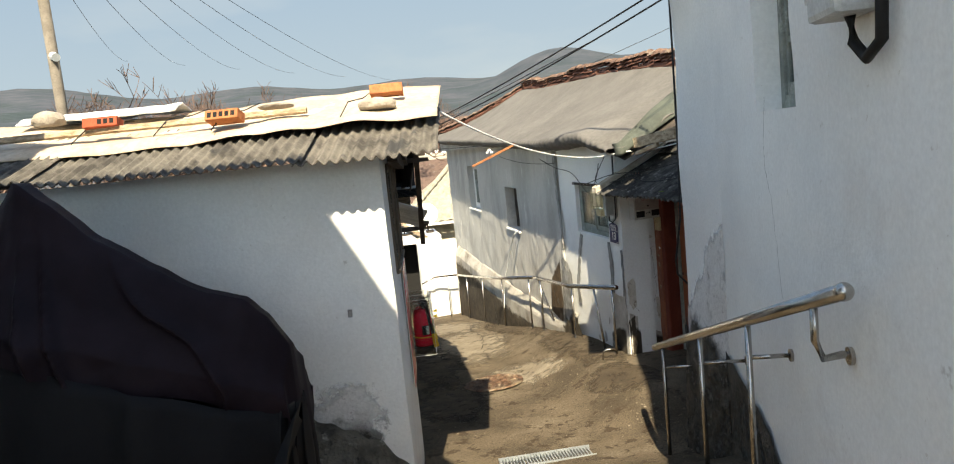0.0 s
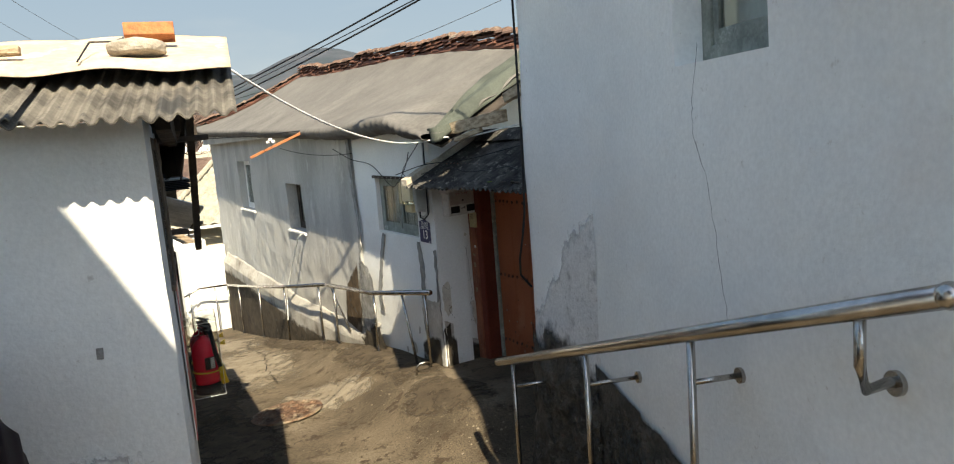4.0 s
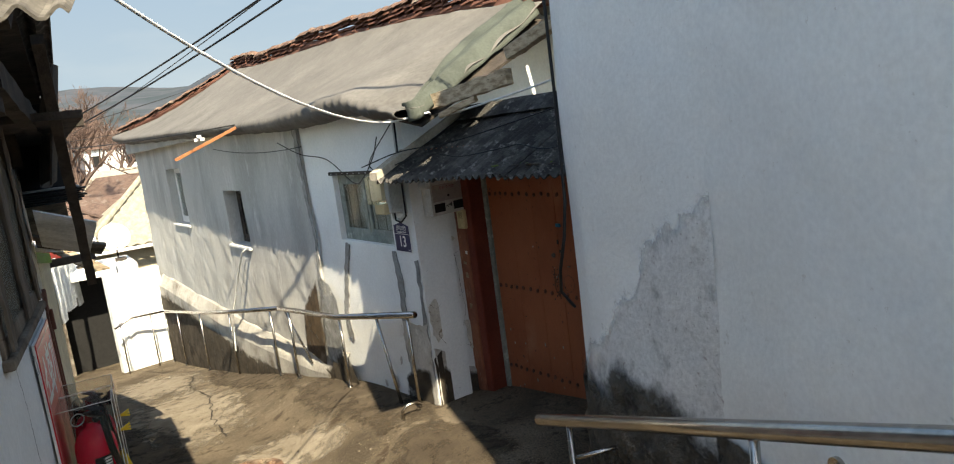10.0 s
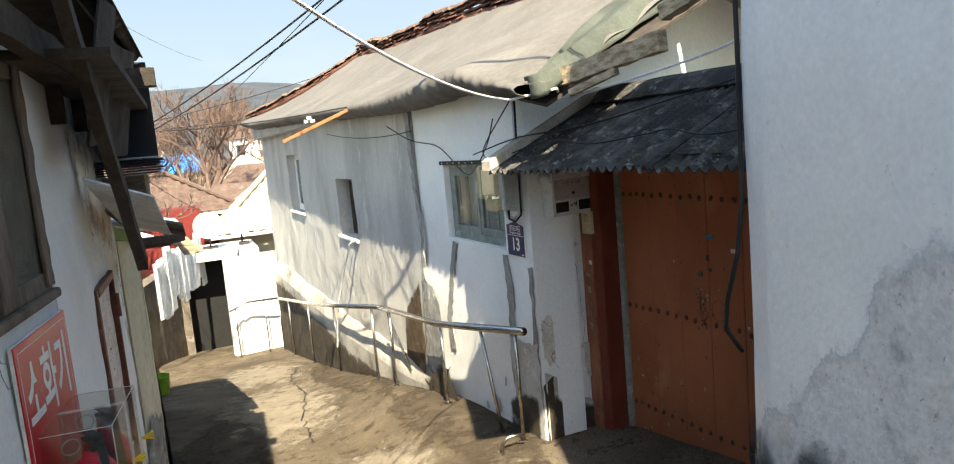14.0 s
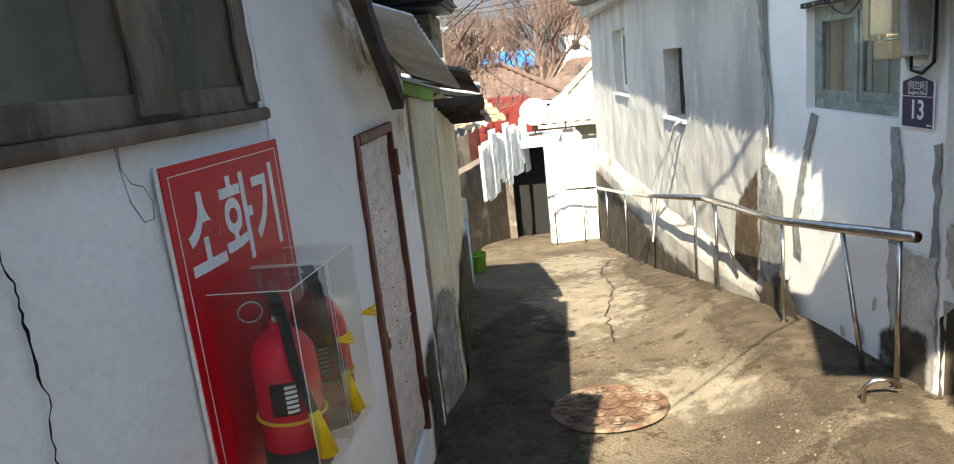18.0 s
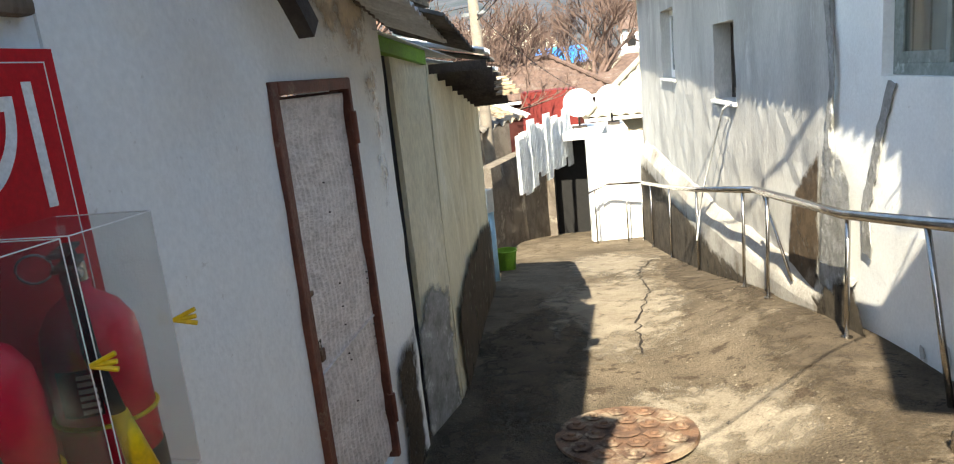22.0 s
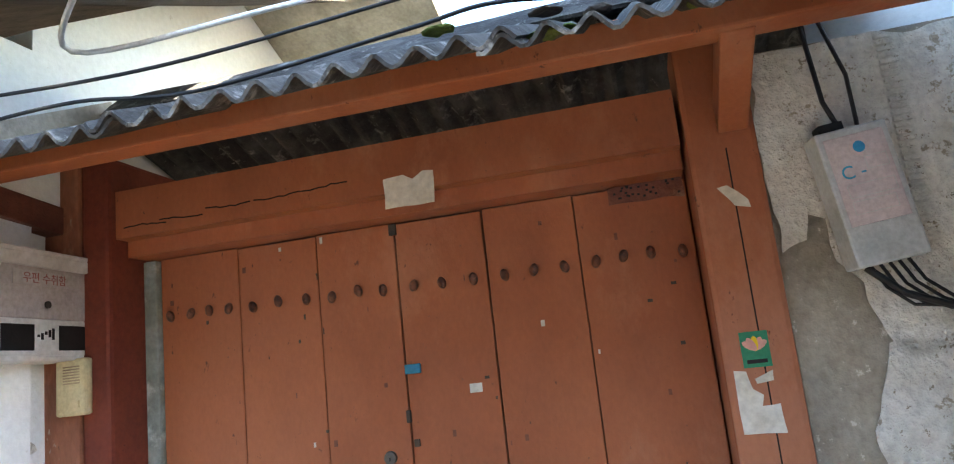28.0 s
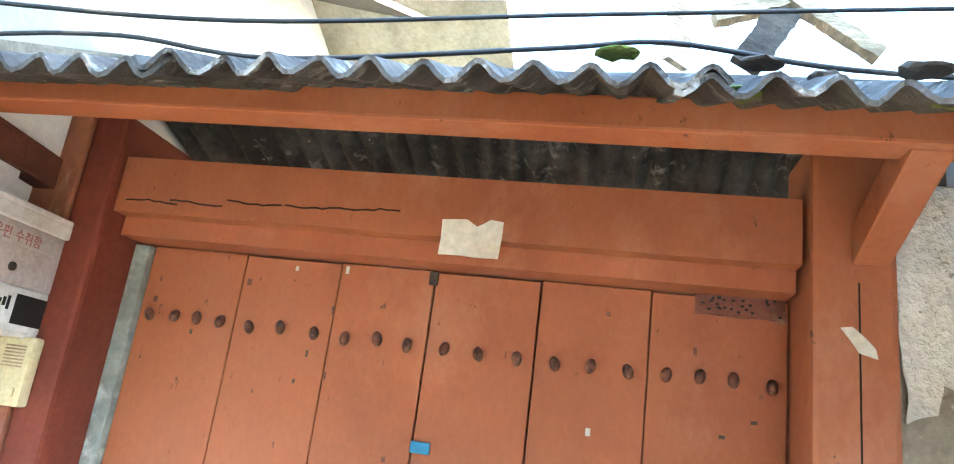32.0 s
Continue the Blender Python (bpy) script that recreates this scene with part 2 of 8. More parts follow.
def ground_z(x, y):
    u = (x + 0.6) * -0.542 + (y - 6.73) * 0.84
    v = (x + 0.6) * -0.84 + (y - 6.73) * -0.542
    z = lerp_table(FALL, u)
    bank = max(0.0, min(1.0, (1.1 - v) / 0.8)) * max(0.0, min(1.0, (5 - u) / 4.5)) * max(0.0, min(1.0, (u + 2.6) / 1.2))
    z += 0.27 * bank * bank * (3 - 2 * bank)
    # the left side of the upper lane lies higher
    if u < -2.4:
        k = max(0.0, min(1.0, (-x - 0.9) / 0.9)) * max(0.0, min(1.0, (-2.4 - u) / 1.2))
        z += 0.25 * k
    return z + 0.005 * noise.noise(Vector((x * 2.7, y * 2.7, 0))) + 0.012 * noise.noise(Vector((x * 0.6, y * 0.6, 3)))


def axis_steps(lo, fine_lo, fine_hi, hi, d):
    out = [lo]
    n = 14
    out = [fine_lo - (fine_lo - lo) * ((n - i) / n) ** 2.5 for i in range(n)]
    k = int((fine_hi - fine_lo) / d)
    out += [fine_lo + (fine_hi - fine_lo) * i / k for i in range(k + 1)]
    out += [fine_hi + (hi - fine_hi) * ((i + 1) / n) ** 2.5 for i in range(n)]
    return out


def build_ground():
    xs, ys = axis_steps(-900, -9, 3, 900, 0.09), axis_steps(-200, -3, 16, 1800, 0.09)
    verts = [(x, y, ground_z(x, y)) for y in ys for x in xs]
    w = len(xs)
    faces = [(j * w + i, j * w + i + 1, (j + 1) * w + i + 1, (j + 1) * w + i) for j in range(len(ys) - 1) for i in range(w - 1)]
    me = bpy.data.meshes.new("ground")
    me.from_pydata(verts, [], faces)
    me.materials.append(CONC)
    for p in me.polygons:
        p.use_smooth = True
    return tagged(new("ground", me), "worn stained concrete lane sloping downhill", "ground", kind="structure")


build_ground()


# ---- more materials ----
def plain(name, c, rough=0.5, metal=0.0, var=0.85, scale=12.0, bump=0.08, **k):
    return mat(name, c, tuple(x * var for x in c), scale, rough, metal, bump, fine=90.0, **k)


def glassy(name, c, rough=0.03, ior=1.3):
    m = bpy.data.materials.new(name)
    m.use_nodes = True
    b = m.node_tree.nodes["Principled BSDF"]
    b.inputs["Base Color"].default_value = (*c, 1)
    b.inputs["Roughness"].default_value, b.inputs["IOR"].default_value, b.inputs["Transmission Weight"].default_value = rough, ior, 1.0
    return m


PATCH = mat("grey_cement_patch", (0.3, 0.3, 0.29), (0.2, 0.2, 0.19), 9, 0.95, bump=0.6, fine=50, c3=(0.5, 0.5, 0.49), third_scale=7, third_at=0.58)
RUBBLE = mat("exposed_dark_rubble", (0.055, 0.051, 0.044), (0.105, 0.097, 0.083), 7, 0.95, bump=1.0, fine=30, c3=(0.2, 0.185, 0.165), third_scale=9, third_at=0.62, dist=0.03)
STAIN = mat("brown_water_stain", (0.12, 0.087, 0.056), (0.062, 0.045, 0.031), 6, 0.9, bump=0.3, c3=(0.19, 0.16, 0.125), third_scale=5, edge=0.16)
# damp colour darkened further to carry shade along the wall foot
DAMP_SHADE = mat("black_damp_wall", (0.05, 0.041, 0.031), (0.085, 0.071, 0.053), 7, 0.92, bump=0.6, fine=60, c3=(0.14, 0.12, 0.095), third_scale=6, third_at=0.6, edge=0.14)
POLEC = mat("weathered_pole", (0.2, 0.175, 0.145), (0.14, 0.122, 0.1), 4, 0.95, bump=0.4)
YELLOW_TARP = mat("sun_bleached_tarpaulin", (0.46, 0.355, 0.255), (0.5, 0.42, 0.33), 1.8, 0.7, bump=0.3, fine=25, c3=(0.46, 0.31, 0.205), third_scale=1.2, third_at=0.58, edge=0.2, specks=[((0.55, 0.49, 0.42), 3.0, 0.6)])
BRICK = mat("orange_brick", (0.42, 0.17, 0.075), (0.33, 0.12, 0.06), 14, 0.9, bump=0.4)
STONE = mat("grey_stone", (0.36, 0.32, 0.27), (0.27, 0.24, 0.2), 9, 0.95, bump=0.6)
BIKECLOTH = mat("dark_nylon_cover", (0.017, 0.011, 0.0145), (0.011, 0.007, 0.0095), 3, 0.55, spec=0.07, bump=0.12, fine=200)
FLAP = mat("green_grey_tarpaulin", (0.078, 0.088, 0.075), (0.055, 0.062, 0.053), 4, 0.7, bump=0.2)
CEMENT = mat("pale_rough_cement", (0.72, 0.72, 0.705), (0.6, 0.6, 0.59), 4, 0.95, bump=0.6, fine=55, low=0.35, high=0.68, c3=(0.75, 0.75, 0.74), third_scale=4, third_at=0.5, edge=0.18, dist=0.008, specks=[((0.4, 0.355, 0.345), 26.0, 0.64), ((0.38, 0.38, 0.37), 70.0, 0.62)])
FLAKED = mat("flaking_cream_whitewash", (0.68, 0.655, 0.59), (0.55, 0.52, 0.45), 5, 0.95, bump=0.8, fine=60, dist=0.015, specks=[((0.33, 0.28, 0.21), 16.0, 0.6), ((0.3, 0.26, 0.2), 45.0, 0.62)])
GATEWALL = mat("tan_grey_cement", (0.36, 0.32, 0.255), (0.27, 0.24, 0.19), 5, 0.95, bump=0.6, fine=60, specks=[((0.5, 0.46, 0.38), 30.0, 0.62)])
BLACKCLOTH = plain("black_nylon", (0.006, 0.006, 0.007), 0.75, spec=0.2)
VERGEM = mat("mortared_verge_board", (0.56, 0.5, 0.41), (0.4, 0.35, 0.28), 7, 0.9, bump=0.6, fine=60, specks=[((0.2, 0.17, 0.13), 20.0, 0.64)])
PALECEM = mat("pale_grey_cement", (0.52, 0.5, 0.46), (0.42, 0.4, 0.36), 5, 0.95, bump=0.6, fine=55, c3=(0.62, 0.61, 0.57), third_scale=6, specks=[((0.3, 0.27, 0.22), 18.0, 0.64)])
OLDWOOD = mat("weathered_timber", (0.36, 0.28, 0.19), (0.2, 0.15, 0.1), 7, 0.9, bump=0.6, fine=60, stretch=(1, 1, 4))
PALEWOOD = mat("pale_plank", (0.5, 0.4, 0.28), (0.27, 0.2, 0.13), 14, 0.85, bump=0.7, fine=70, stretch=(1, 1, 3), specks=[((0.12, 0.09, 0.06), 30.0, 0.64)])
RED = plain("red_enamel", (0.72, 0.008, 0.04), 0.25, spec=0.3)
SIGNRED = plain("red_sign_board", (0.55, 0.008, 0.016), 0.3, var=0.93, spec=0.25)
BLACKP = plain("black_rubber", (0.012, 0.012, 0.012), 0.6)
YELP = plain("yellow_plastic", (0.75, 0.5, 0.01), 0.4)
WHITEP = plain("white_paint", (0.78, 0.78, 0.77), 0.5, var=0.94)
NAVY = plain("navy_enamel", (0.02, 0.022, 0.09), 0.35)
TEAL = mat("faded_teal_paint", (0.27, 0.295, 0.265), (0.19, 0.21, 0.19), 9, 0.7, bump=0.3, c3=(0.42, 0.45, 0.41), third_scale=6)
PANE = glassy("window_glass", (0.75, 0.82, 0.8), 0.12, 1.45)


def thin_clear(name, tint, rough):
    """Thin clear plastic: sees straight through, with gloss at grazing angles."""
    m = bpy.data.materials.new(name)
    m.use_nodes = True
    N, L = m.node_tree.nodes, m.node_tree.links
    tr, gl, mx, fr = N.new("ShaderNodeBsdfTransparent"), N.new("ShaderNodeBsdfGlossy"), N.new("ShaderNodeMixShader"), N.new("ShaderNodeFresnel")
    tr.inputs[0].default_value = (*tint, 1)
    gl.inputs["Roughness"].default_value = rough
    fr.inputs[0].default_value = 1.4
    less = N.new("ShaderNodeMath")
    less.operation = "MULTIPLY"
    less.inputs[1].default_value = 0.13
    L.new(fr.outputs[0], less.inputs[0])
    L.new(less.outputs[0], mx.inputs[0])
    L.new(tr.outputs[0], mx.inputs[1])
    L.new(gl.outputs[0], mx.inputs[2])
    haze, df = N.new("ShaderNodeMixShader"), N.new("ShaderNodeBsdfDiffuse")
    haze.inputs[0].default_value = 0.012
    L.new(mx.outputs[0], haze.inputs[1])
    L.new(df.outputs[0], haze.inputs[2])
    L.new(haze.outputs[0], N["Material Output"].inputs["Surface"])
    return m


CLEAR = thin_clear("clear_plastic", (0.95, 0.95, 0.94), 0.08)
CURTAIN = plain("grey_curtain", (0.62, 0.66, 0.63), 0.9)
# near-black colour standing in for the shade of unlit depths
DEPTH_SHADE = plain("dark_interior", (0.02, 0.02, 0.02), 0.9)
def woven_screen(name, c, cover):
    """Fine mesh: part cloth, part see-through."""
    m = plain(name, c, 0.9)
    N, L = m.node_tree.nodes, m.node_tree.links
    mx, tr = N.new("ShaderNodeMixShader"), N.new("ShaderNodeBsdfTransparent")
    mx.inputs[0].default_value = cover
    L.new(tr.outputs[0], mx.inputs[1])
    L.new(N["Principled BSDF"].outputs[0], mx.inputs[2])
    L.new(mx.outputs[0], N["Material Output"].inputs["Surface"])
    return m


SCREEN = woven_screen("rusty_insect_screen", (0.27, 0.26, 0.21), 0.4)
BROWNP = mat("chipped_brown_paint", (0.16, 0.055, 0.035), (0.1, 0.035, 0.024), 8, 0.6, bump=0.4, c3=(0.25, 0.16, 0.11), third_scale=9, third_at=0.6)
FOIL = mat("padded_foil", (0.74, 0.68, 0.65), (0.58, 0.53, 0.5), 9, 0.4, 0.15, bump=1.0, fine=45, c3=(0.8, 0.75, 0.72), third_scale=14, third_at=0.5, edge=0.15, dist=0.012, stretch=(1, 1, 2.2))
GREEN = plain("lime_green_plastic", (0.16, 0.33, 0.03), 0.5)
WHITESHEET = mat("white_corrugated_plastic", (0.66, 0.69, 0.7), (0.5, 0.53, 0.54), 4, 0.6, bump=0.2)
LBLUE = plain("light_blue_pipe", (0.3, 0.48, 0.6), 0.5)
GALV = plain("galvanised_steel", (0.33, 0.36, 0.37), 0.5, 0.4)
GREYP = plain("grey_plastic", (0.5, 0.52, 0.51), 0.5)
AMBER = glassy("yellowed_clear_plastic", (0.92, 0.84, 0.58), 0.15, 1.3)
CREAM = plain("yellowed_plastic", (0.55, 0.47, 0.28), 0.5)
IVORY = mat("scuffed_white_enamel", (0.6, 0.6, 0.58), (0.5, 0.5, 0.48), 8, 0.4, bump=0.1, c3=(0.4, 0.3, 0.12), third_scale=7, third_at=0.66)
RUST = mat("rusty_cast_iron", (0.17, 0.1, 0.065), (0.085, 0.055, 0.042), 9, 0.75, 0.3, bump=0.5, c3=(0.27, 0.21, 0.15), third_scale=5, third_at=0.48)
TILEG = mat("grey_cement_tile", (0.34, 0.31, 0.25), (0.25, 0.23, 0.18), 7, 0.9, bump=0.3)
TAN = mat("tan_render", (0.36, 0.31, 0.22), (0.28, 0.24, 0.17), 3, 0.9, bump=0.3)
STONEWALL = mat("sooty_stone_wall", (0.2, 0.17, 0.14), (0.1, 0.085, 0.07), 3, 0.95, bump=0.8, c3=(0.27, 0.24, 0.2), third_scale=3, dist=0.03)
BLUETARP = plain("blue_tarpaulin", (0.02, 0.2, 0.62), 0.6)
BARK = mat("grey_brown_bark", (0.12, 0.092, 0.077), (0.08, 0.06, 0.05), 6, 0.95, bump=0.0)
CABLE = plain("black_cable", (0.012, 0.012, 0.013), 0.5)
WCABLE = plain("white_cable", (0.82, 0.83, 0.82), 0.5)
PAPER = mat("torn_paper", (0.6, 0.57, 0.5), (0.5, 0.46, 0.38), 16, 0.9, bump=0.1)
PINK = plain("pale_plastic_sheet", (0.6, 0.52, 0.53), 0.25)
GREENLABEL = plain("green_sticker", (0.02, 0.2, 0.1), 0.5)
CONCPALE = mat("pale_concrete", (0.42, 0.4, 0.36), (0.3, 0.28, 0.25), 3, 0.95, bump=0.5, fine=45, c3=(0.2, 0.17, 0.13), third_scale=3, third_at=0.58)
CRACK = plain("dark_crack", (0.02, 0.017, 0.015), 0.95)
WORNC = mat("worn_lane_concrete", (0.235, 0.202, 0.156), (0.165, 0.137, 0.102), 3, 0.95, bump=0.7, fine=85, low=0.35, high=0.7, c3=(0.12, 0.094, 0.062), third_scale=5, third_at=0.54, edge=0.16, dist=0.012, grain=(0.62, 1.18), specks=[((0.33, 0.29, 0.225), 34.0, 0.66), ((0.05, 0.04, 0.029), 55.0, 0.63), ((0.08, 0.062, 0.042), 16.0, 0.63)])
MOSS = mat("moss", (0.09, 0.12, 0.03), (0.05, 0.07, 0.02), 30, 1.0, bump=0.6)

LM1 = basis((-1.869, 4.253), (0.420, -0.907), (0.907, 0.420))      # shed wall with the window, from its far end
LM2 = basis((-2.86, 5.99), (0.4955, -0.8685), (0.8685, 0.4955))    # shed wall with the door
OM1 = basis((-3.1, 6.54), (0.347, -0.938), (0.938, 0.347))         # ochre building, short face
OM2 = basis((-4.98, 9.3), (0.563, -0.826), (0.826, 0.563))         # ochre building, long face
RF = basis((0.593, 3.615), (-0.32, 0.947), (-0.947, -0.32))        # thickened far end of the upper house wall


def at(ob, m):
    ob.matrix_world = m
    return ob


def cuts(lo, hi, extra, d):
    base = sorted({lo, hi, *[e for e in extra if lo < e < hi]})
    out = []
    for a, b in zip(base, base[1:]):
        n = max(1, round((b - a) / d))
        out += [a + (b - a) * i / n for i in range(n)]
    return out + [hi]


def pierced(name, m, u0, u1, z0, z1, thick, material, holes=(), amp=0.006, d=0.12, shape=None, label="", seed=0):
    """A wall with openings right through it; shape(u, z) adds to the outward face."""
    us = cuts(u0, u1, [h[i] for h in holes for i in (0, 1)], d)
    zs = cuts(z0, z1, [h[i] for h in holes for i in (2, 3)], d)
    inside = lambda u, z: any(h[0] < u < h[1] and h[2] < z < h[3] for h in holes)
    bm = bmesh.new()
    F, B = {}, {}

    def v(store, i, j, out):
        if (i, j) not in store:
            u, z = us[i], zs[j]
            o = 0.0
            if out:
                o = amp * noise.noise(Vector((u * 2.3, z * 2.3, seed))) + 0.6 * amp * noise.noise(Vector((u * 7, z * 7, seed + 5)))
                if shape:
                    o += shape(u, z)
            store[i, j] = bm.verts.new((u, o if out else -thick, z))
        return store[i, j]

    keep = {(i, j) for i in range(len(us) - 1) for j in range(len(zs) - 1) if not inside((us[i] + us[i + 1]) / 2, (zs[j] + zs[j + 1]) / 2)}
    for i, j in keep:
        bm.faces.new([v(F, a, b, True) for a, b in ((i, j), (i + 1, j), (i + 1, j + 1), (i, j + 1))])
        bm.faces.new([v(B, a, b, False) for a, b in ((i, j + 1), (i + 1, j + 1), (i + 1, j), (i, j))])
        for (di, dj), (p, q) in {(-1, 0): ((0, 0), (0, 1)), (1, 0): ((1, 0), (1, 1)), (0, -1): ((0, 0), (1, 0)), (0, 1): ((0, 1), (1, 1))}.items():
            if (i + di, j + dj) not in keep:
                a, b = (i + p[0], j + p[1]), (i + q[0], j + q[1])
                bm.faces.new((v(F, *a, True), v(F, *b, True), v(B, *b, False), v(B, *a, False)))
    ob = part(name, bm, material, kind="structure", label=label)
    return at(ob, m)


def faded(src, name):
    """A copy of a material that thins out in ragged flecks towards a patch's rim."""
    m = src.copy()
    m.name = name
    N, L = m.node_tree.nodes, m.node_tree.links
    out, bs = N["Material Output"], N["Principled BSDF"]
    at_ = N.new("ShaderNodeAttribute")
    at_.attribute_name = "fade"
    geo = N.new("ShaderNodeNewGeometry")
    ns = N.new("ShaderNodeTexNoise")
    ns.inputs["Scale"].default_value, ns.inputs["Detail"].default_value, ns.inputs["Roughness"].default_value = 7.0, 8.0, 0.68
    L.new(geo.outputs["Position"], ns.inputs["Vector"])
    add = N.new("ShaderNodeMath")
    add.operation = "MULTIPLY_ADD"
    add.inputs[1].default_value = 3.2
    L.new(ns.outputs[0], add.inputs[0])
    sub = N.new("ShaderNodeMath")
    sub.operation = "MULTIPLY_ADD"
    L.new(at_.outputs["Fac"], sub.inputs[0])
    sub.inputs[1].default_value, sub.inputs[2].default_value = 2.0, -2.6
    L.new(sub.outputs[0], add.inputs[2])
    rg = N.new("ShaderNodeMapRange")
    rg.inputs[1].default_value, rg.inputs[2].default_value = 0.0, 0.9
    L.new(add.outputs[0], rg.inputs[0])
    mx, tr = N.new("ShaderNodeMixShader"), N.new("ShaderNodeBsdfTransparent")
    L.new(rg.outputs[0], mx.inputs[0])
    L.new(tr.outputs[0], mx.inputs[1])
    L.new(bs.outputs[0], mx.inputs[2])
    L.new(mx.outputs[0], out.inputs["Surface"])
    return m


FADED = {}


def stain(name, m, pts, v, material, rim=0.12, parent=None, label="", seed=0):
    """A thin mark on a wall whose rim breaks up."""
    if material.name not in FADED:
        FADED[material.name] = faded(material, material.name + "_worn")
    us, zs = [q[0] for q in pts], [q[1] for q in pts]
    step = max(0.03, min(0.08, max(max(us) - min(us), max(zs) - min(zs)) / 60))
    edges = list(zip(pts, pts[1:] + pts[:1]))

    def depth(u, z):
        """How far a place lies inside the outline, in metres; negative outside."""
        inside, near = False, 9.0
        for (a, b), (c, d) in edges:
            if (b > z) != (d > z) and u < (c - a) * (z - b) / (d - b) + a:
                inside = not inside
            k = max(0.0, min(1.0, ((u - a) * (c - a) + (z - b) * (d - b)) / max(1e-9, (c - a) ** 2 + (d - b) ** 2)))
            near = min(near, math.hypot(u - a - k * (c - a), z - b - k * (d - b)))
        return near if inside else -near

    soft = max(0.03, rim * 1.2)
    bm = bmesh.new()
    lay = bm.verts.layers.float.new("fade")
    nu, nz = int((max(us) - min(us)) / step) + 2, int((max(zs) - min(zs)) / step) + 2
    grid = {}
    for a in range(nu + 1):
        for b in range(nz + 1):
            u, z = min(us) + a * step, min(zs) + b * step
            d = depth(u, z)
            if d > -step:
                vt = bm.verts.new((u, v, z))
                vt[lay] = max(0.0, min(1.0, d / soft))
                grid[a, b] = vt
    for a in range(nu):
        for b in range(nz):
            q = [grid.get(k) for k in ((a, b), (a + 1, b), (a + 1, b + 1), (a, b + 1))]
            if all(q) and max(vt[lay] for vt in q) > 0:
                bm.faces.new(q)
    ob = part(name, bm, FADED[material.name], parent, label)
    return ob if parent else at(ob, m)


def blob(name, m, pts, v, material, thick=0.006, jag=0.03, step=0.05, parent=None, label="", seed=0):
    """An irregular flat patch lying proud of a wall."""
    ring = []
    for a, b in zip(pts, pts[1:] + pts[:1]):
        n = max(1, int(math.dist(a, b) / step))
        for i in range(n):
            t = i / n
            u, z = a[0] + (b[0] - a[0]) * t, a[1] + (b[1] - a[1]) * t
            ring.append((u + jag * noise.noise(Vector((u * 13, z * 13, seed))), z + jag * noise.noise(Vector((u * 13, z * 13, seed + 9)))))
    bm = bmesh.new()
    f = bm.faces.new([bm.verts.new((u, v, z)) for u, z in ring])
    r = bmesh.ops.extrude_face_region(bm, geom=[f])
    for x in r["geom"]:
        if isinstance(x, bmesh.types.BMVert):
            x.co.y += thick
    ob = part(name, bm, material, parent, label)
    return ob if parent else at(ob, m)


def text_part(name, body, size, material, m, parent=None, depth=0.001, width=None, bold=0.0):
    cu = bpy.data.curves.new(name, "FONT")
    cu.body, cu.size, cu.extrude, cu.align_x, cu.align_y = body, size, depth, "CENTER", "CENTER"
    cu.offset = bold
    tmp = new("tmp_text", cu)
    bpy.context.view_layer.update()
    me = bpy.data.meshes.new_from_object(tmp.evaluated_get(bpy.context.evaluated_depsgraph_get()))
    bpy.data.objects.remove(tmp)
    me.materials.clear()
    me.materials.append(material)
    xs = [v.co.x for v in me.vertices]
    k = width / (max(xs) - min(xs)) if width else 1.0
    for v in me.vertices:
        v.co.x *= k
        v.co = m @ v.co
    ob = new(name, me)
    if parent:
        ob.parent = parent
    return ob


def wall_text(u, v, z):
    """Text frame on a wall whose outward axis is +y: reads from outside."""
    return Matrix(((-1, 0, 0, u), (0, 0, 1, v), (0, 1, 0, z), (0, 0, 0, 1)))


# ---- setting: ground things ----
def drain_grate():
    g = thing("drain_grating", "rusty steel drain grating across the sloping lane", "grating", pose(-0.78, 4.15, ground_z(-0.78, 4.15) + 0.014, -5, 0, 28))
    part("frame", add_box(add_box(boxm((-0.36, -0.11, -0.02), (0.36, -0.095, 0.012)), (-0.36, 0.095, -0.02), (0.36, 0.11, 0.012)), (-0.36, -0.1, -0.02), (-0.345, 0.1, 0.012)), GALV, g)
    # black slab under the bars paints the pit's darkness
    part("pit", boxm((-0.345, -0.095, -0.03), (0.345, 0.095, -0.02)), DEPTH_SHADE, g)
    b0 = part("bar", boxm((-0.004, -0.095, -0.02), (0.004, 0.095, 0.01)), GALV, g)
    b0.location.x = -0.33
    for i in range(1, 28):
        b = new("bar", b0.data)
        b.parent, b.location = g, (-0.33 + i * 0.0245, 0, 0)


drain_grate()


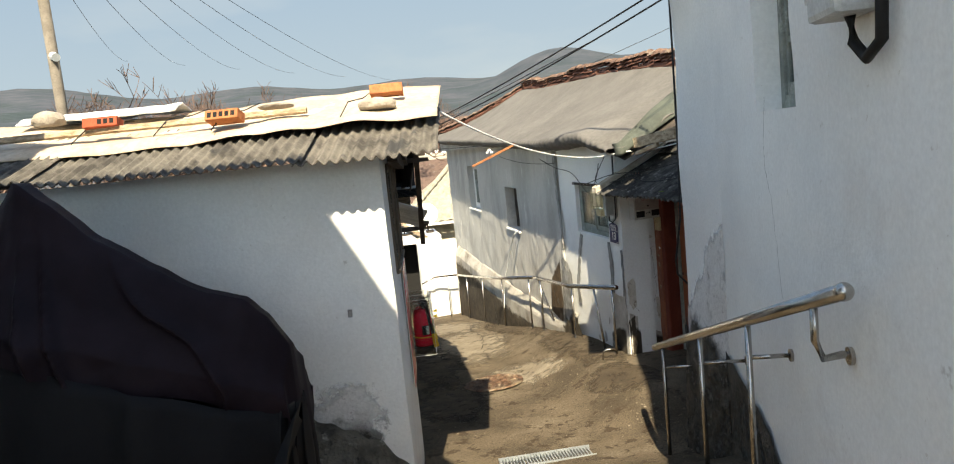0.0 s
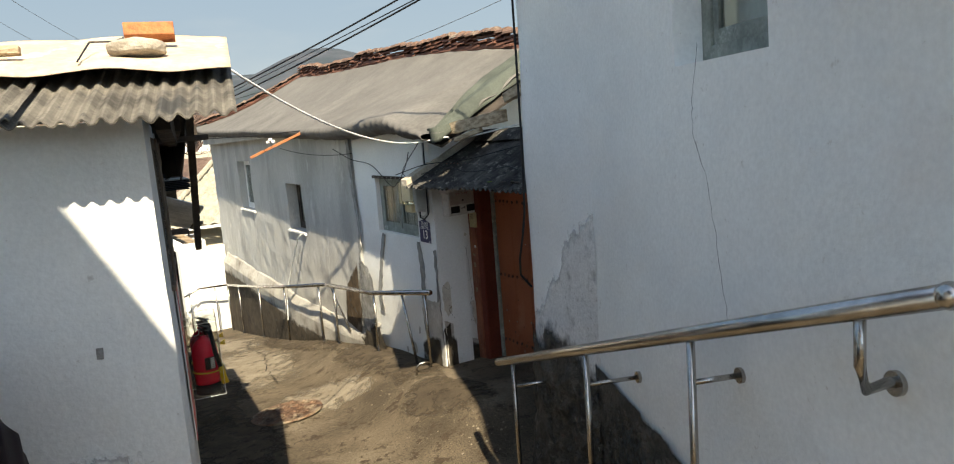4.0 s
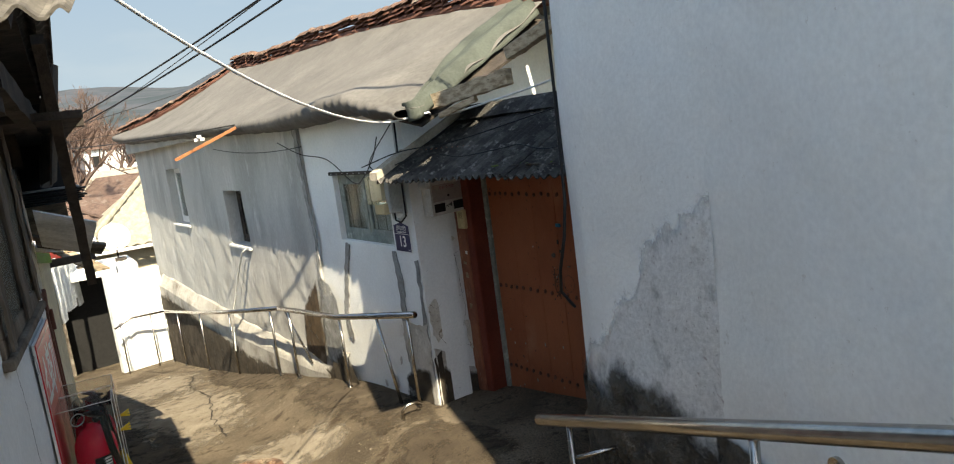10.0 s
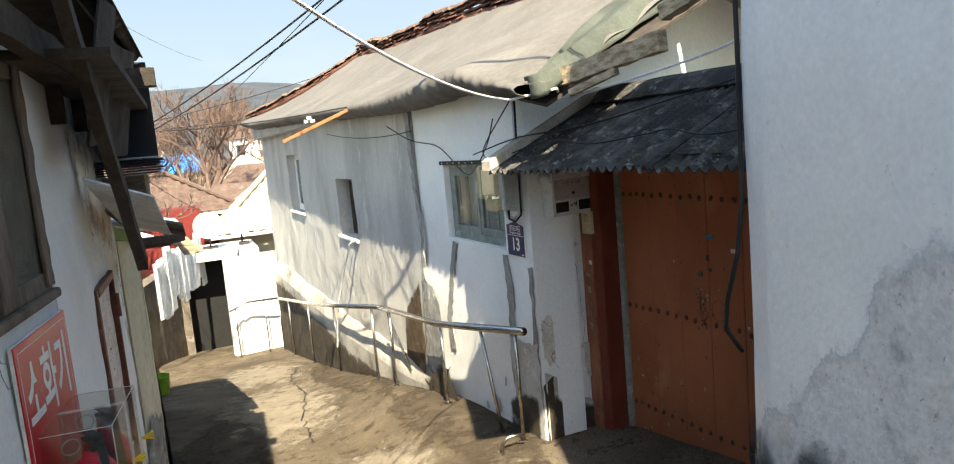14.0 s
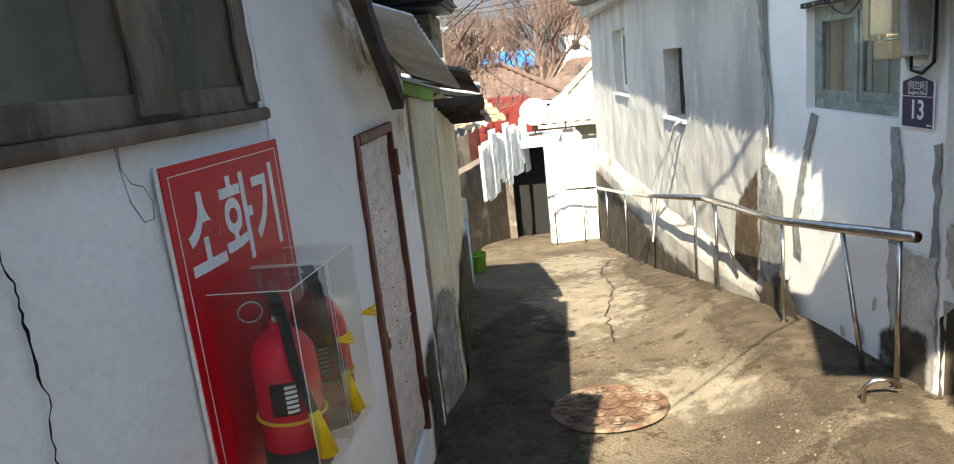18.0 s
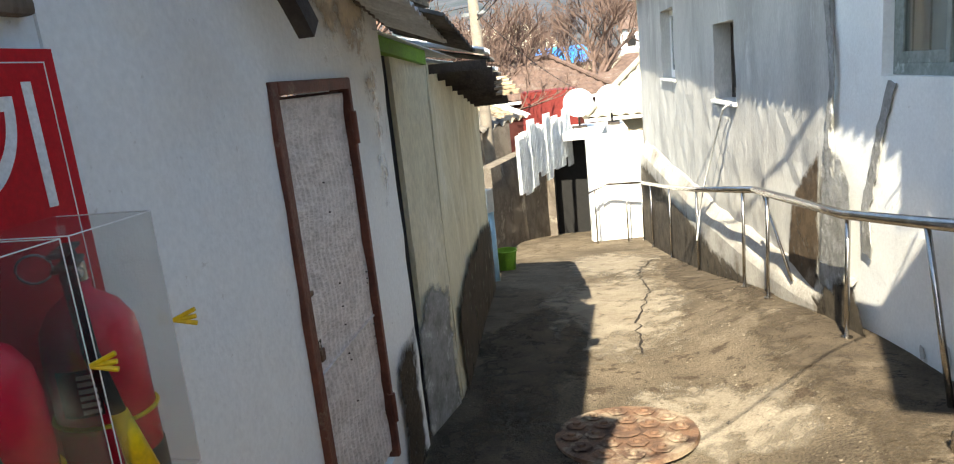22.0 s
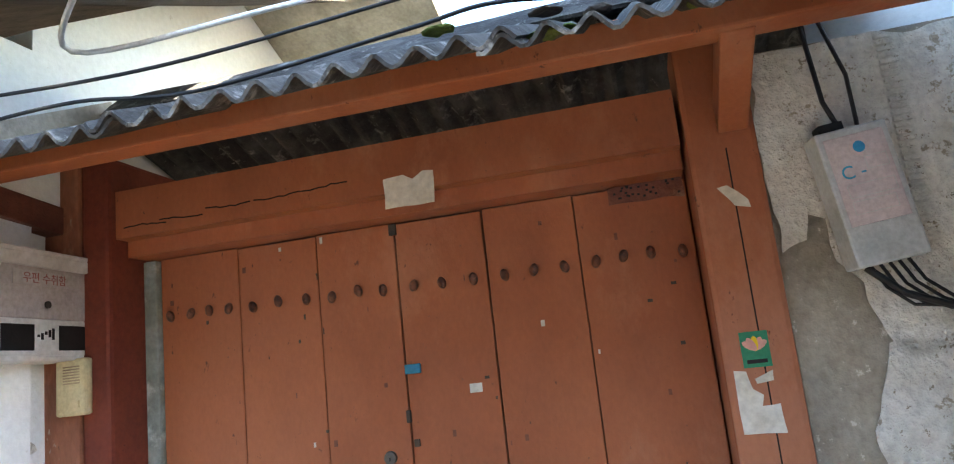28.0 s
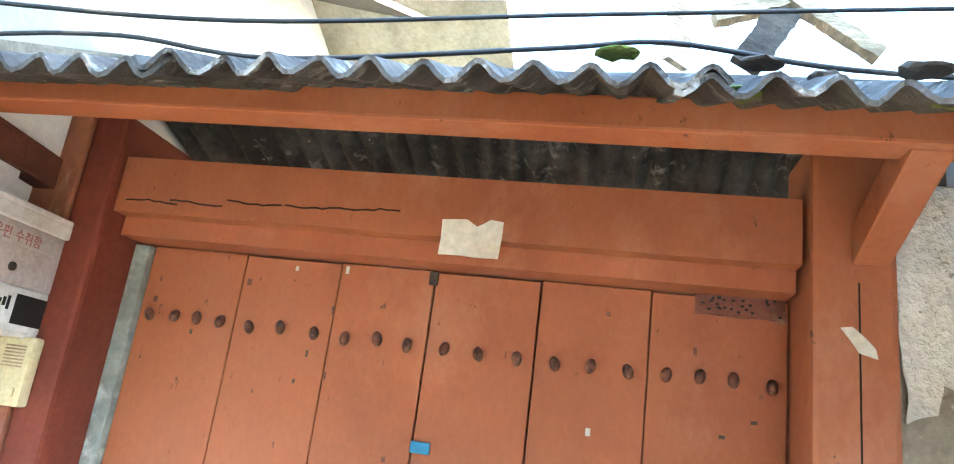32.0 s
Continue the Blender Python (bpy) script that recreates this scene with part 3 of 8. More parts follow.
def manhole():
    x, y = -2.06, 6.5
    g = thing("manhole_cover", "round rusty cast iron manhole cover with raised rings", "manhole cover", pose(x, y, ground_z(x, y) + 0.012, -4, -5, 0))
    bm = bmesh.new()
    bmesh.ops.create_cone(bm, cap_ends=True, segments=48, radius1=0.34, radius2=0.335, depth=0.02)
    part("plate", bm, RUST, g)
    for R, n, off in ((0.0, 1, 0), (0.14, 7, 0.2), (0.255, 12, 0.1)):
        for k in range(n):
            a = 2 * math.pi * k / n + off
            bm = bmesh.new()
            bmesh.ops.create_cone(bm, cap_ends=True, segments=6 if R else 20, radius1=0.055 if R else 0.075, radius2=0.045 if R else 0.065, depth=0.005)
            bmesh.ops.translate(bm, verts=bm.verts, vec=(R * math.cos(a), R * math.sin(a), 0.02))
            bm2 = part("boss", bm, RUST, g)
            bm = bmesh.new()
            bmesh.ops.create_cone(bm, cap_ends=True, segments=12, radius1=0.022, radius2=0.018, depth=0.01)
            bmesh.ops.translate(bm, verts=bm.verts, vec=(R * math.cos(a), R * math.sin(a), 0.028))
            part("stud", bm, RUST, bm2)


manhole()
# lighter worn patches, cracks and chips lying on the lane
def ground_blob(name, cx, cy, rx, ry, turn, material, lift, label, seed, n=40, cat="patch"):
    bm = bmesh.new()
    lay = bm.verts.layers.float.new("fade")
    c = bm.verts.new((cx, cy, ground_z(cx, cy) + lift))
    rings = []
    for q in (0.35, 0.7, 1.0):
        ring = []
        for k in range(n):
            a = 2 * math.pi * k / n
            r = q * (1 + 0.28 * noise.noise(Vector((math.cos(a) * 2, math.sin(a) * 2, seed))) + 0.12 * noise.noise(Vector((math.cos(a) * 7, math.sin(a) * 7, seed))))
            px, py = rx * r * math.cos(a), ry * r * math.sin(a)
            x = cx + px * math.cos(turn) - py * math.sin(turn)
            y = cy + px * math.sin(turn) + py * math.cos(turn)
            ring.append(bm.verts.new((x, y, ground_z(x, y) + lift * (1.0 if q < 0.9 else 0.3))))
        rings.append(ring)
    for k in range(n):
        bm.faces.new((c, rings[0][k], rings[0][(k + 1) % n]))
        for A, B in zip(rings, rings[1:]):
            bm.faces.new((A[k], B[k], B[(k + 1) % n], A[(k + 1) % n]))
    for k in range(n):
        rings[0][k][lay], rings[1][k][lay] = 1.0, 0.75
    c[lay] = 1.0
    if material.name not in FADED:
        FADED[material.name] = faded(material, material.name + "_worn")
    return tagged(part(name, bm, FADED[material.name], smooth=True), label, cat, kind="structure")


ground_blob("pavement_patch_1", -3.3, 8.7, 0.75, 1.9, 0.55, WORNC, 0.008, "pale worn concrete patch on the lane", 1)
ground_blob("pavement_patch_2", -4.7, 11.3, 0.75, 1.9, 0.55, WORNC, 0.008, "pale worn concrete patch on the lane", 2)
ground_blob("pavement_patch_3", -1.75, 6.8, 0.7, 0.35, -0.5, WORNC, 0.007, "pale cement round the manhole", 3)
ground_blob("pavement_patch_5", -3.2, 7.4, 0.5, 1.5, 0.55, DARKC, 0.008, "darker concrete along the wall foot", 6)
ground_blob("pavement_patch_6", -2.3, 5.8, 0.5, 1.1, 0.55, DARKC, 0.009, "darker concrete along the wall foot", 7)
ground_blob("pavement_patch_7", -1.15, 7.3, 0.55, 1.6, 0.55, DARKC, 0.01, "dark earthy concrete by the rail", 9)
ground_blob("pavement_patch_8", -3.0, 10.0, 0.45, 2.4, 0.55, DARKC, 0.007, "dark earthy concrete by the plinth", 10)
ground_blob("pavement_patch_4", -0.45, 5.75, 0.42, 0.7, 0.6, DARKC, 0.006, "darker concrete apron before the gate", 4)


def lane_crack(pts, name, w=0.012):
    bm = bmesh.new()
    prev = None
    n = 60
    for i in range(n + 1):
        t = i / n * (len(pts) - 1)
        k = min(int(t), len(pts) - 2)
        x = pts[k][0] + (pts[k + 1][0] - pts[k][0]) * (t - k) + 0.05 * noise.noise(Vector((i * 0.45, 3, 1)))
        y = pts[k][1] + (pts[k + 1][1] - pts[k][1]) * (t - k) + 0.03 * noise.noise(Vector((i * 0.45, 8, 1)))
        ww = w * (0.4 + abs(noise.noise(Vector((i * 0.9, 1, 4)))))
        z = ground_z(x, y) + 0.016
        cur = (bm.verts.new((x - ww, y, z)), bm.verts.new((x + ww, y, z)))
        if prev:
            bm.faces.new((prev[0], prev[1], cur[1], cur[0]))
        prev = cur
    tagged(part(name, bm, CRACK), "thin dark crack in the lane's concrete", "crack", kind="structure")


lane_crack([(-2.5, 7.6), (-2.85, 8.25), (-3.2, 9.2), (-3.9, 10.4), (-4.3, 11.6)], "crack_1")
lane_crack([(-1.2, 6.0), (-1.7, 5.6), (-2.0, 5.2)], "crack_2", 0.005)


def lane_chips():
    verts, faces = [], []
    rng = random.Random(4)
    for _ in range(2600):
        u, v = rng.uniform(-3, 9.5), rng.choice((rng.uniform(0.15, 0.9), rng.uniform(0.2, 2.2)))
        x, y = -0.6 - 0.542 * u - 0.84 * v, 6.73 + 0.84 * u - 0.542 * v
        s = rng.choice((0.004, 0.005, 0.006, 0.008, 0.013)) * rng.uniform(0.6, 1.2)
        z, a, b = ground_z(x, y), rng.uniform(0, 6.28), len(verts)
        for k in range(5):
            r = s * rng.uniform(0.6, 1.3)
            verts.append((x + r * math.cos(a + k * 1.257), y + r * math.sin(a + k * 1.257), z - 0.002))
        verts.append((x, y, z + s * 0.45))
        faces += [(b + k, b + (k + 1) % 5, b + 5) for k in range(5)]
    me = bpy.data.meshes.new("gravel")
    me.from_pydata(verts, [], faces)
    me.materials.append(WORNC)
    tagged(new("gravel", me), "scattered concrete chips and grit on the lane", "gravel", kind="stuff")


lane_chips()

# ---- lower house: wall along the lane ----
pierced("wall_lower_white", HM, -0.2, 1.74, -0.6, 2.34, 0.3, WHITE, [(0.15, 1.12, 1.27, 1.84)], label="white limewashed wall with cement repairs", seed=1)
pierced("wall_lower_grey", HM, 1.7, 9.75, -1.8, 2.4, 0.3, GREY, [(6.55, 7.5, 1.17, 2.03), (3.75, 4.5, 1.02, 1.7)], amp=0.015, d=0.16, seed=2,
        shape=lambda u, z: 0.022 + 0.02 * max(0, 0.7 - max(z, 0)), label="grey streaked cement render wall")
# end wall behind the far end, and the return by the gate
at(part("wall_lower_end", boxm((9.45, -4.2, -2.5), (9.75, -0.3, 2.75)), GREY, kind="structure"), HM)
RET = basis((HM @ Vector((-0.14, -0.48, 0))).to_2d(), (-0.7663, -0.642), (0.642, -0.7663))      # x runs out from the gate to the corner
pierced("wall_lower_return", RET, 0.0, 0.445, -0.3, 2.35, 0.25, WHITE, label="cracked white return wall beside the gate", seed=3)
def prism(profile, a, b):
    """A closed wall piece: a (v, z) outline run from u = a to u = b."""
    bm = bmesh.new()
    A, B = [bm.verts.new((a, v, z)) for v, z in profile], [bm.verts.new((b, v, z)) for v, z in profile]
    bm.faces.new(A)
    bm.faces.new(B[::-1])
    for k in range(len(A)):
        q = (k + 1) % len(A)
        bm.faces.new((A[k], B[k], B[q], A[q]))
    return bm


at(part("gable_wall", prism([(-0.3, 1.9), (-0.3, 2.4), (-1.5, 3.16), (-3.6, 2.15), (-3.6, 1.9)], -0.2, -0.05), WHITE, kind="structure"), HM)
at(part("wall_lower_head", sheet(lambda i, j: (4.2 + 5.5 * i, -0.03, 2.38 + (0.02 + 0.19 * i) * j), 12, 1, 0.2), GREY, kind="structure"), HM)


def plinth(i, j):
    u = 1.35 + 8.0 * i
    prof = [(-0.02, 0.2), (0.05, 0.15), (0.11, 0.02), (0.13, -0.04), (0.135, -0.4), (0.14, -2.2)]
    k = j * (len(prof) - 1)
    a = min(int(k), len(prof) - 2)
    v = prof[a][0] + (prof[a + 1][0] - prof[a][0]) * (k - a)
    z = prof[a][1] + (prof[a + 1][1] - prof[a][1]) * (k - a)
    grow = min(1, i * 6)
    e = 0.022 * noise.noise(Vector((u * 2, z * 3, 4)))
    base = lerp_table([(1.35, -0.02), (2.2, -0.1), (4.3, -0.16), (8.2, -0.05), (9.4, -0.02)], u)
    return (u, v * (0.5 + 0.5 * grow) + e, z + base + e)


at(part("plinth", sheet(plinth, 110, 10), CONCPALE, kind="structure", label="mossy stepped concrete plinth under the grey wall"), HM)
stain("plinth_stain", HM, [(1.4, -0.2), (2.5, -0.22), (4, -0.3), (6, -0.25), (8, -0.15), (9.3, -0.15), (9.3, -1.7), (6, -1.2), (3, -0.8), (1.4, -0.6)], 0.168, DAMP_SHADE, 0.06)
tagged(bpy.data.objects["plinth_stain"], "dark damp stain on the plinth", "stain", kind="structure")


def wall_marks():
    g = thing("wall_repairs", "rough grey cement repairs, brown stains and a shade-darkened damp foot on the white wall", "cement repair", HM, kind="structure")
    stain("stain", HM, [(1.74, 0.88), (1.6, 0.92), (1.41, 0.86), (1.29, 0.72), (1.27, 0.5), (1.3, 0.2), (1.5, 0.0), (1.78, 0.0)], 0.06, PATCH, 0.05, parent=g)
    stain("stain", HM, [(1.72, 0.9), (2.07, 0.68), (2.28, 0.43), (2.34, 0.1), (2.32, -0.1), (1.8, -0.08), (1.7, 0.2)], 0.062, STAIN, 0.06, parent=g)
    # damp foot whose colour also holds the rail's cast shadow
    stain("stain", HM, [(3.5, -0.3), (2.74, -0.26), (2.2, -0.18), (1.8, -0.02), (1.5, 0.16), (1.26, 0.3), (1.15, 0.13), (1.04, 0.0), (0.77, -0.1), (0.3, -0.08), (-0.18, -0.02), (-0.18, -0.6), (1.5, -0.9), (3.5, -1.0)], 0.075, DAMP_SHADE, 0.05, parent=g)
    blob("strip", HM, [(1.04, 1.25), (0.955, 1.25), (1.06, 1.03), (1.13, 0.8), (1.2, 0.6), (1.17, 0.35), (1.27, 0.35), (1.295, 0.6), (1.2, 0.85), (1.13, 1.03)], 0.006, PATCH, 0.006, 0.02, 0.02, parent=g, seed=6)
    blob("strip", HM, [(0.205, 1.24), (0.13, 1.24), (0.08, 1.0), (0.11, 0.72), (0.13, 0.45), (0.08, 0.15), (0.17, 0.15), (0.2, 0.5), (0.19, 0.73), (0.165, 1.0)], 0.006, PATCH, 0.006, 0.025, 0.02, parent=g, seed=7)
    blob("strip", HM, [(-0.19, 1.2), (-0.14, 1.19), (-0.15, 0.84), (-0.12, 0.5), (-0.17, 0.1), (-0.195, 0.1)], 0.006, PATCH, 0.006, 0.02, 0.02, parent=g, seed=8)
    blob("strip", HM, [(1.69, 2.3), (1.79, 2.3), (1.74, 1.66), (1.66, 1.27), (1.74, 0.87), (1.69, 0.5), (1.64, 0.5), (1.66, 0.9), (1.6, 1.27), (1.68, 1.7)], 0.03, PATCH, 0.01, 0.03, 0.02, parent=g, seed=9)
    for k, (u, z, w, h) in enumerate(((0.02, 0.5, 0.1, 0.08), (0.42, 0.05, 0.07, 0.12), (-0.1, 0.25, 0.08, 0.2), (0.62, 0.02, 0.05, 0.07), (0.3, 0.3, 0.03, 0.05))):
        blob("flaked_patch", HM, [(u, z), (u + w * 0.5, z - 0.02), (u + w, z + h * 0.3), (u + w * 0.8, z + h), (u + w * 0.2, z + h * 0.8)], 0.008, GREY, 0.003, 0.03, 0.012, parent=g, seed=20 + k)


wall_marks()


def corner_wear():
    g = thing("corner_plaster", "cracked and flaking plaster with a shade-darkened damp foot on the corner beside the gate", "plaster", kind="structure")
    def lay(ob, m):
        ob.parent = g
        ob.matrix_world = m
    lay(blob("cement_repair", HM, [(0.2, 0.66), (-0.19, 0.7), (-0.19, -0.1), (0.02, -0.1), (0.14, 0.2)], 0.009, PALECEM, 0.004, 0.03, 0.02, seed=31), HM)
    # damp foot deepened in colour to paint the corner's missing shade
    lay(stain("stain", HM, [(0.3, 0.24), (0.14, 0.32), (0.0, 0.36), (-0.19, 0.4), (-0.19, -0.3), (0.3, -0.3)], 0.016, DAMP_SHADE, 0.06), HM)
    for k, (pts, m) in enumerate((
            ([(0.47, 0.84), (0.4, 0.87), (0.33, 0.76), (0.36, 0.6), (0.44, 0.54), (0.47, 0.62)], FLAKED),
            ([(0.47, 0.5), (0.36, 0.46), (0.25, 0.3), (0.12, 0.26), (0.02, 0.1), (0.02, -0.25), (0.47, -0.25)], PALECEM),
            ([(0.3, 1.42), (0.2, 1.4), (0.14, 1.28), (0.25, 1.25), (0.36, 1.24)], FLAKED),
            ([(0.15, 0.62), (0.03, 0.66), (0.02, 0.42), (0.12, 0.4)], FLAKED))):
        lay(blob("flaked_patch", RET, pts, 0.009, m, 0.004, 0.03, 0.015, seed=40 + k), RET)
    nose = basis((HM @ Vector((-0.2, -0.07, 0))).to_2d(), (-0.84, -0.542), (0.542, -0.84))
    # dark patch laid over a sunlit sliver, standing in for shade
    lay(blob("cement_repair", nose, [(0.0, 0.48), (0.066, 0.44), (0.066, -0.28), (0.0, -0.28)], 0.006, DAMP_SHADE, 0.004, 0.012, 0.012, seed=51), nose)
    # return wall's damp foot, carried higher to darken a sunlit spot
    lay(stain("stain", RET, [(0.47, 0.42), (0.4, 0.4), (0.3, 0.3), (0.15, 0.27), (0.01, 0.22), (0.01, -0.28), (0.47, -0.28)], 0.016, DAMP_SHADE, 0.05), RET)


corner_wear()


def window_unit(name, m, u0, u1, z0, z1, depth, material, label, panes=2, fw=0.05, room=CURTAIN, sill=None, rail=None):
    g = thing(name, label, "window", m, kind="structure")
    v0, v1 = -depth - 0.05, -depth
    part("window_frame", add_box(add_box(add_box(boxm((u0, v0, z0), (u0 + fw, v1, z1), 0.004), (u1 - fw, v0, z0), (u1, v1, z1), 0.004), (u0 + fw, v0, z0), (u1 - fw, v1, z0 + fw), 0.004), (u0 + fw, v0, z1 - fw), (u1 - fw, v1, z1), 0.004), material, g)
    w = (u1 - u0 - 2 * fw) / panes
    for k in range(panes):
        a = u0 + fw + k * w
        s = 0.032
        off = 0.012 * (k % 2)
        fr = part("sash", add_box(add_box(add_box(boxm((a, v0 + 0.01 + off, z0 + fw), (a + s, v1 - 0.012 + off, z1 - fw), 0.003), (a + w - s, v0 + 0.01 + off, z0 + fw), (a + w, v1 - 0.012 + off, z1 - fw), 0.003), (a + s, v0 + 0.01 + off, z0 + fw), (a + w - s, v1 - 0.012 + off, z0 + fw + 1.6 * s), 0.003), (a + s, v0 + 0.01 + off, z1 - fw - s), (a + w - s, v1 - 0.012 + off, z1 - fw), 0.003), material, g)
        part("pane", boxm((a + s, v0 + 0.024 + off, z0 + fw + 1.6 * s), (a + w - s, v0 + 0.028 + off, z1 - fw - s)), PANE, fr).visible_shadow = False
        if rail:
            part("glazing_bar", boxm((a + s, v0 + 0.018 + off, rail), (a + w - s, v1 - 0.014 + off, rail + 0.025)), material, fr)
    part("curtain", sheet(lambda i, j: (u0 + fw + (u1 - u0 - 2 * fw) * i, v0 - 0.06 + 0.008 * math.sin(i * 40), z0 + (z1 - z0) * j), 60, 2), room, g)
    if sill:
        part("window_sill", boxm((u0 - 0.04, -depth, z0 - 0.035), (u1 + 0.04, 0.05, z0 - 0.002), 0.006), sill, g)
    return g


w3 = window_unit("window_1", HM, 0.15, 1.12, 1.27, 1.84, 0.05, TEAL, "two-pane window with a faded teal wooden frame", 2, 0.055)
part("top_strip", boxm((0.12, -0.02, 1.84), (1.15, 0.02, 1.868), 0.004), DKWOOD, w3)
for k in range(9):
    part("nail", boxm((0.2 + k * 0.11, 0.02, 1.85), (0.208 + k * 0.11, 0.024, 1.858)), WHITEP, w3)
for k in range(6):
    part("lattice_bar", boxm((0.24 + k * 0.155, -0.092, 1.36), (0.245 + k * 0.155, -0.086, 1.76)), TEAL, w3)
window_unit("window_2", HM, 3.75, 4.5, 1.02, 1.7, 0.14, DKWOOD, "narrow dark screened window set deep in the grey wall", 1, 0.04, DEPTH_SHADE, WHITEP)
window_unit("window_3", HM, 6.55, 7.5, 1.17, 2.03, 0.1, WHITEP, "white metal sliding window in the grey wall", 2, 0.045, CURTAIN, WHITEP)
hose = tagged(part("drain_hose", tube([(3.84, 0.06, 1.0), (3.95, 0.08, 0.95), (4.35, 0.1, 0.5), (4.62, 0.13, 0.12), (4.5, 0.2, -0.1), (4.3, 0.27, -0.3)], 0.009, 8), GREYP, smooth=True), "grey drain hose hanging from the window sill", "hose")
at(hose, HM)

# ---- lower house roof ----
LIP = [(-0.9, 2.24), (-0.68, 2.27), (-0.25, 2.37), (0.1, 2.45), (0.5, 2.455), (1.1, 2.43), (1.6, 2.415), (2.7, 2.44), (4, 2.49), (5.8, 2.56), (8.8, 2.65), (10.2, 2.76)]
RIDGE = [(-1.3, 3.1), (0.0, 3.2), (0.6, 3.27), (1.4, 3.35), (2.3, 3.42), (3.1, 3.45), (4.4, 3.48), (5.7, 3.53), (7.03, 3.63)]
RIDGE_V, LIP_V, HIP_U, FAR_U = -1.2, 0.29, 7.03, 10.05


def eave_z(u):
    return lerp_table(LIP, u)


def verge_u(q):
    """The verge over the gate: gathered at the tied corner, then running back to the ridge."""
    return lerp_table([(0.0, -0.7), (0.05, -0.82), (0.2, -0.75), (0.4, -0.65), (0.6, -0.595), (1.0, -0.56)], q)


def tarp_fn(i, j):
    """Front slope in a grey tarpaulin: a rolled lip along the eave, creases running up to the ridge, hipped at the far end."""
    lip = j < 0.14
    q = 0.0 if lip else (j - 0.14) / 0.86
    far = FAR_U + (HIP_U - FAR_U) * q
    u = verge_u(q) + (far - verge_u(q)) * i ** 1.15
    z_lip = eave_z(u)
    if lip:
        k = j / 0.14
        wob = noise.noise(Vector((u * 5, 0, 0))) + 0.6 * noise.noise(Vector((u * 17, 0, 4)))
        thick = lerp_table([(-0.7, 0.06), (-0.2, 0.14), (0.6, 0.17), (1.6, 0.14), (3, 0.12), (10, 0.13)], u)
        pleat = 0.014 * math.sin(u * 46 + 5 * noise.noise(Vector((u * 2, 3, 0)))) * math.sin(k * math.pi)
        v = lerp_table([(0.0, 0.04), (0.35, 0.2), (0.6, 0.29), (0.8, 0.315), (1.0, LIP_V)], k) + pleat
        fall = lerp_table([(0.0, 0.85), (0.35, 1.0), (0.6, 0.72), (0.8, 0.3), (1.0, 0.0)], k)
        return (u, v, z_lip - thick * fall - 0.02 * wob * min(1, 2 - 2 * k))
    z_top = lerp_table(RIDGE, min(u, HIP_U)) - 0.13
    sagv = 0.05 * math.sin(q * math.pi) * (1 + 0.3 * math.sin(u * 1.1))
    run = u * 2.6 + q * 2.1
    crease = 0.005 * math.sin(run * 6.0 + 4 * noise.noise(Vector((u, q * 2, 1)))) + 0.014 * noise.noise(Vector((u * 1.3 + q * 0.8, q * 1.5, 2))) + 0.008 * abs(noise.noise(Vector((u * 6 + q * 5, q * 1.2, 8))))
    near = max(0.0, 1 - (u - verge_u(q)) / 0.5)
    drop = 0.06 * near * near * min(1.0, q * 4) + 0.012 * near * math.sin(q * 24 + u * 9)
    v = LIP_V - 0.01 + (RIDGE_V - LIP_V) * q
    return (u, v, z_lip + (z_top - z_lip) * q - sagv + crease * min(1, q * 8) * (1 - 0.5 * q) - drop)


roof = thing("lower_house_roof", "low house roof wrapped in a creased grey tarpaulin with a red tile ridge", "roof", HM)
part("tarpaulin", sheet(tarp_fn, 300, 80, 0.004), TARP, roof, smooth=True)
part("back_slope", sheet(lambda i, j: (-1.0 + (HIP_U + 1.0 + 3.0 * j) * i, RIDGE_V - 2.4 * j, lerp_table(RIDGE, min(HIP_U, -1.0 + 8.0 * i)) - 0.14 - 1.1 * j), 30, 6, 0.02), TILEG, roof)
part("hip_slope", sheet(lambda i, j: (FAR_U + (HIP_U - FAR_U) * j, LIP_V + (RIDGE_V - LIP_V) * j + (-3.9 * (1 - j)) * i, eave_z(FAR_U) + (lerp_table(RIDGE, HIP_U) - 0.13 - eave_z(FAR_U)) * j - 0.01), 12, 12, 0.01), TARP, roof)
part("soffit", sheet(lambda i, j: (-0.75 + 10.6 * i, 0.16 - 1.3 * j, eave_z(-0.75 + 10.6 * i) - 0.1 + 0.62 * j), 40, 4, 0.02), DKWOOD, roof)


def verge_flap(i, j):
    """A loose strip folded back over the verge, gathered at the tied corner."""
    q = 0.02 + 0.9 * i
    u = verge_u(q) - 0.012 + (0.06 + 0.3 * min(1.0, 1.6 * i)) * j
    z_lip, z_top = eave_z(u), lerp_table(RIDGE, u) - 0.13
    fold = 0.012 * math.sin(j * 13 + 5 * i + 2 * noise.noise(Vector((i * 4, j * 2, 3)))) + 0.01 * noise.noise(Vector((i * 9, j * 6, 1)))
    return (u, LIP_V - 0.01 + (RIDGE_V - LIP_V) * q, z_lip + (z_top - z_lip) * q - 0.05 * math.sin(q * math.pi) + 0.024 + fold - 0.11 * (1 - j) ** 6)


part("verge_flap", sheet(verge_flap, 60, 26, 0.004), FLAP, roof, "loose folded edge of tarpaulin", smooth=True)


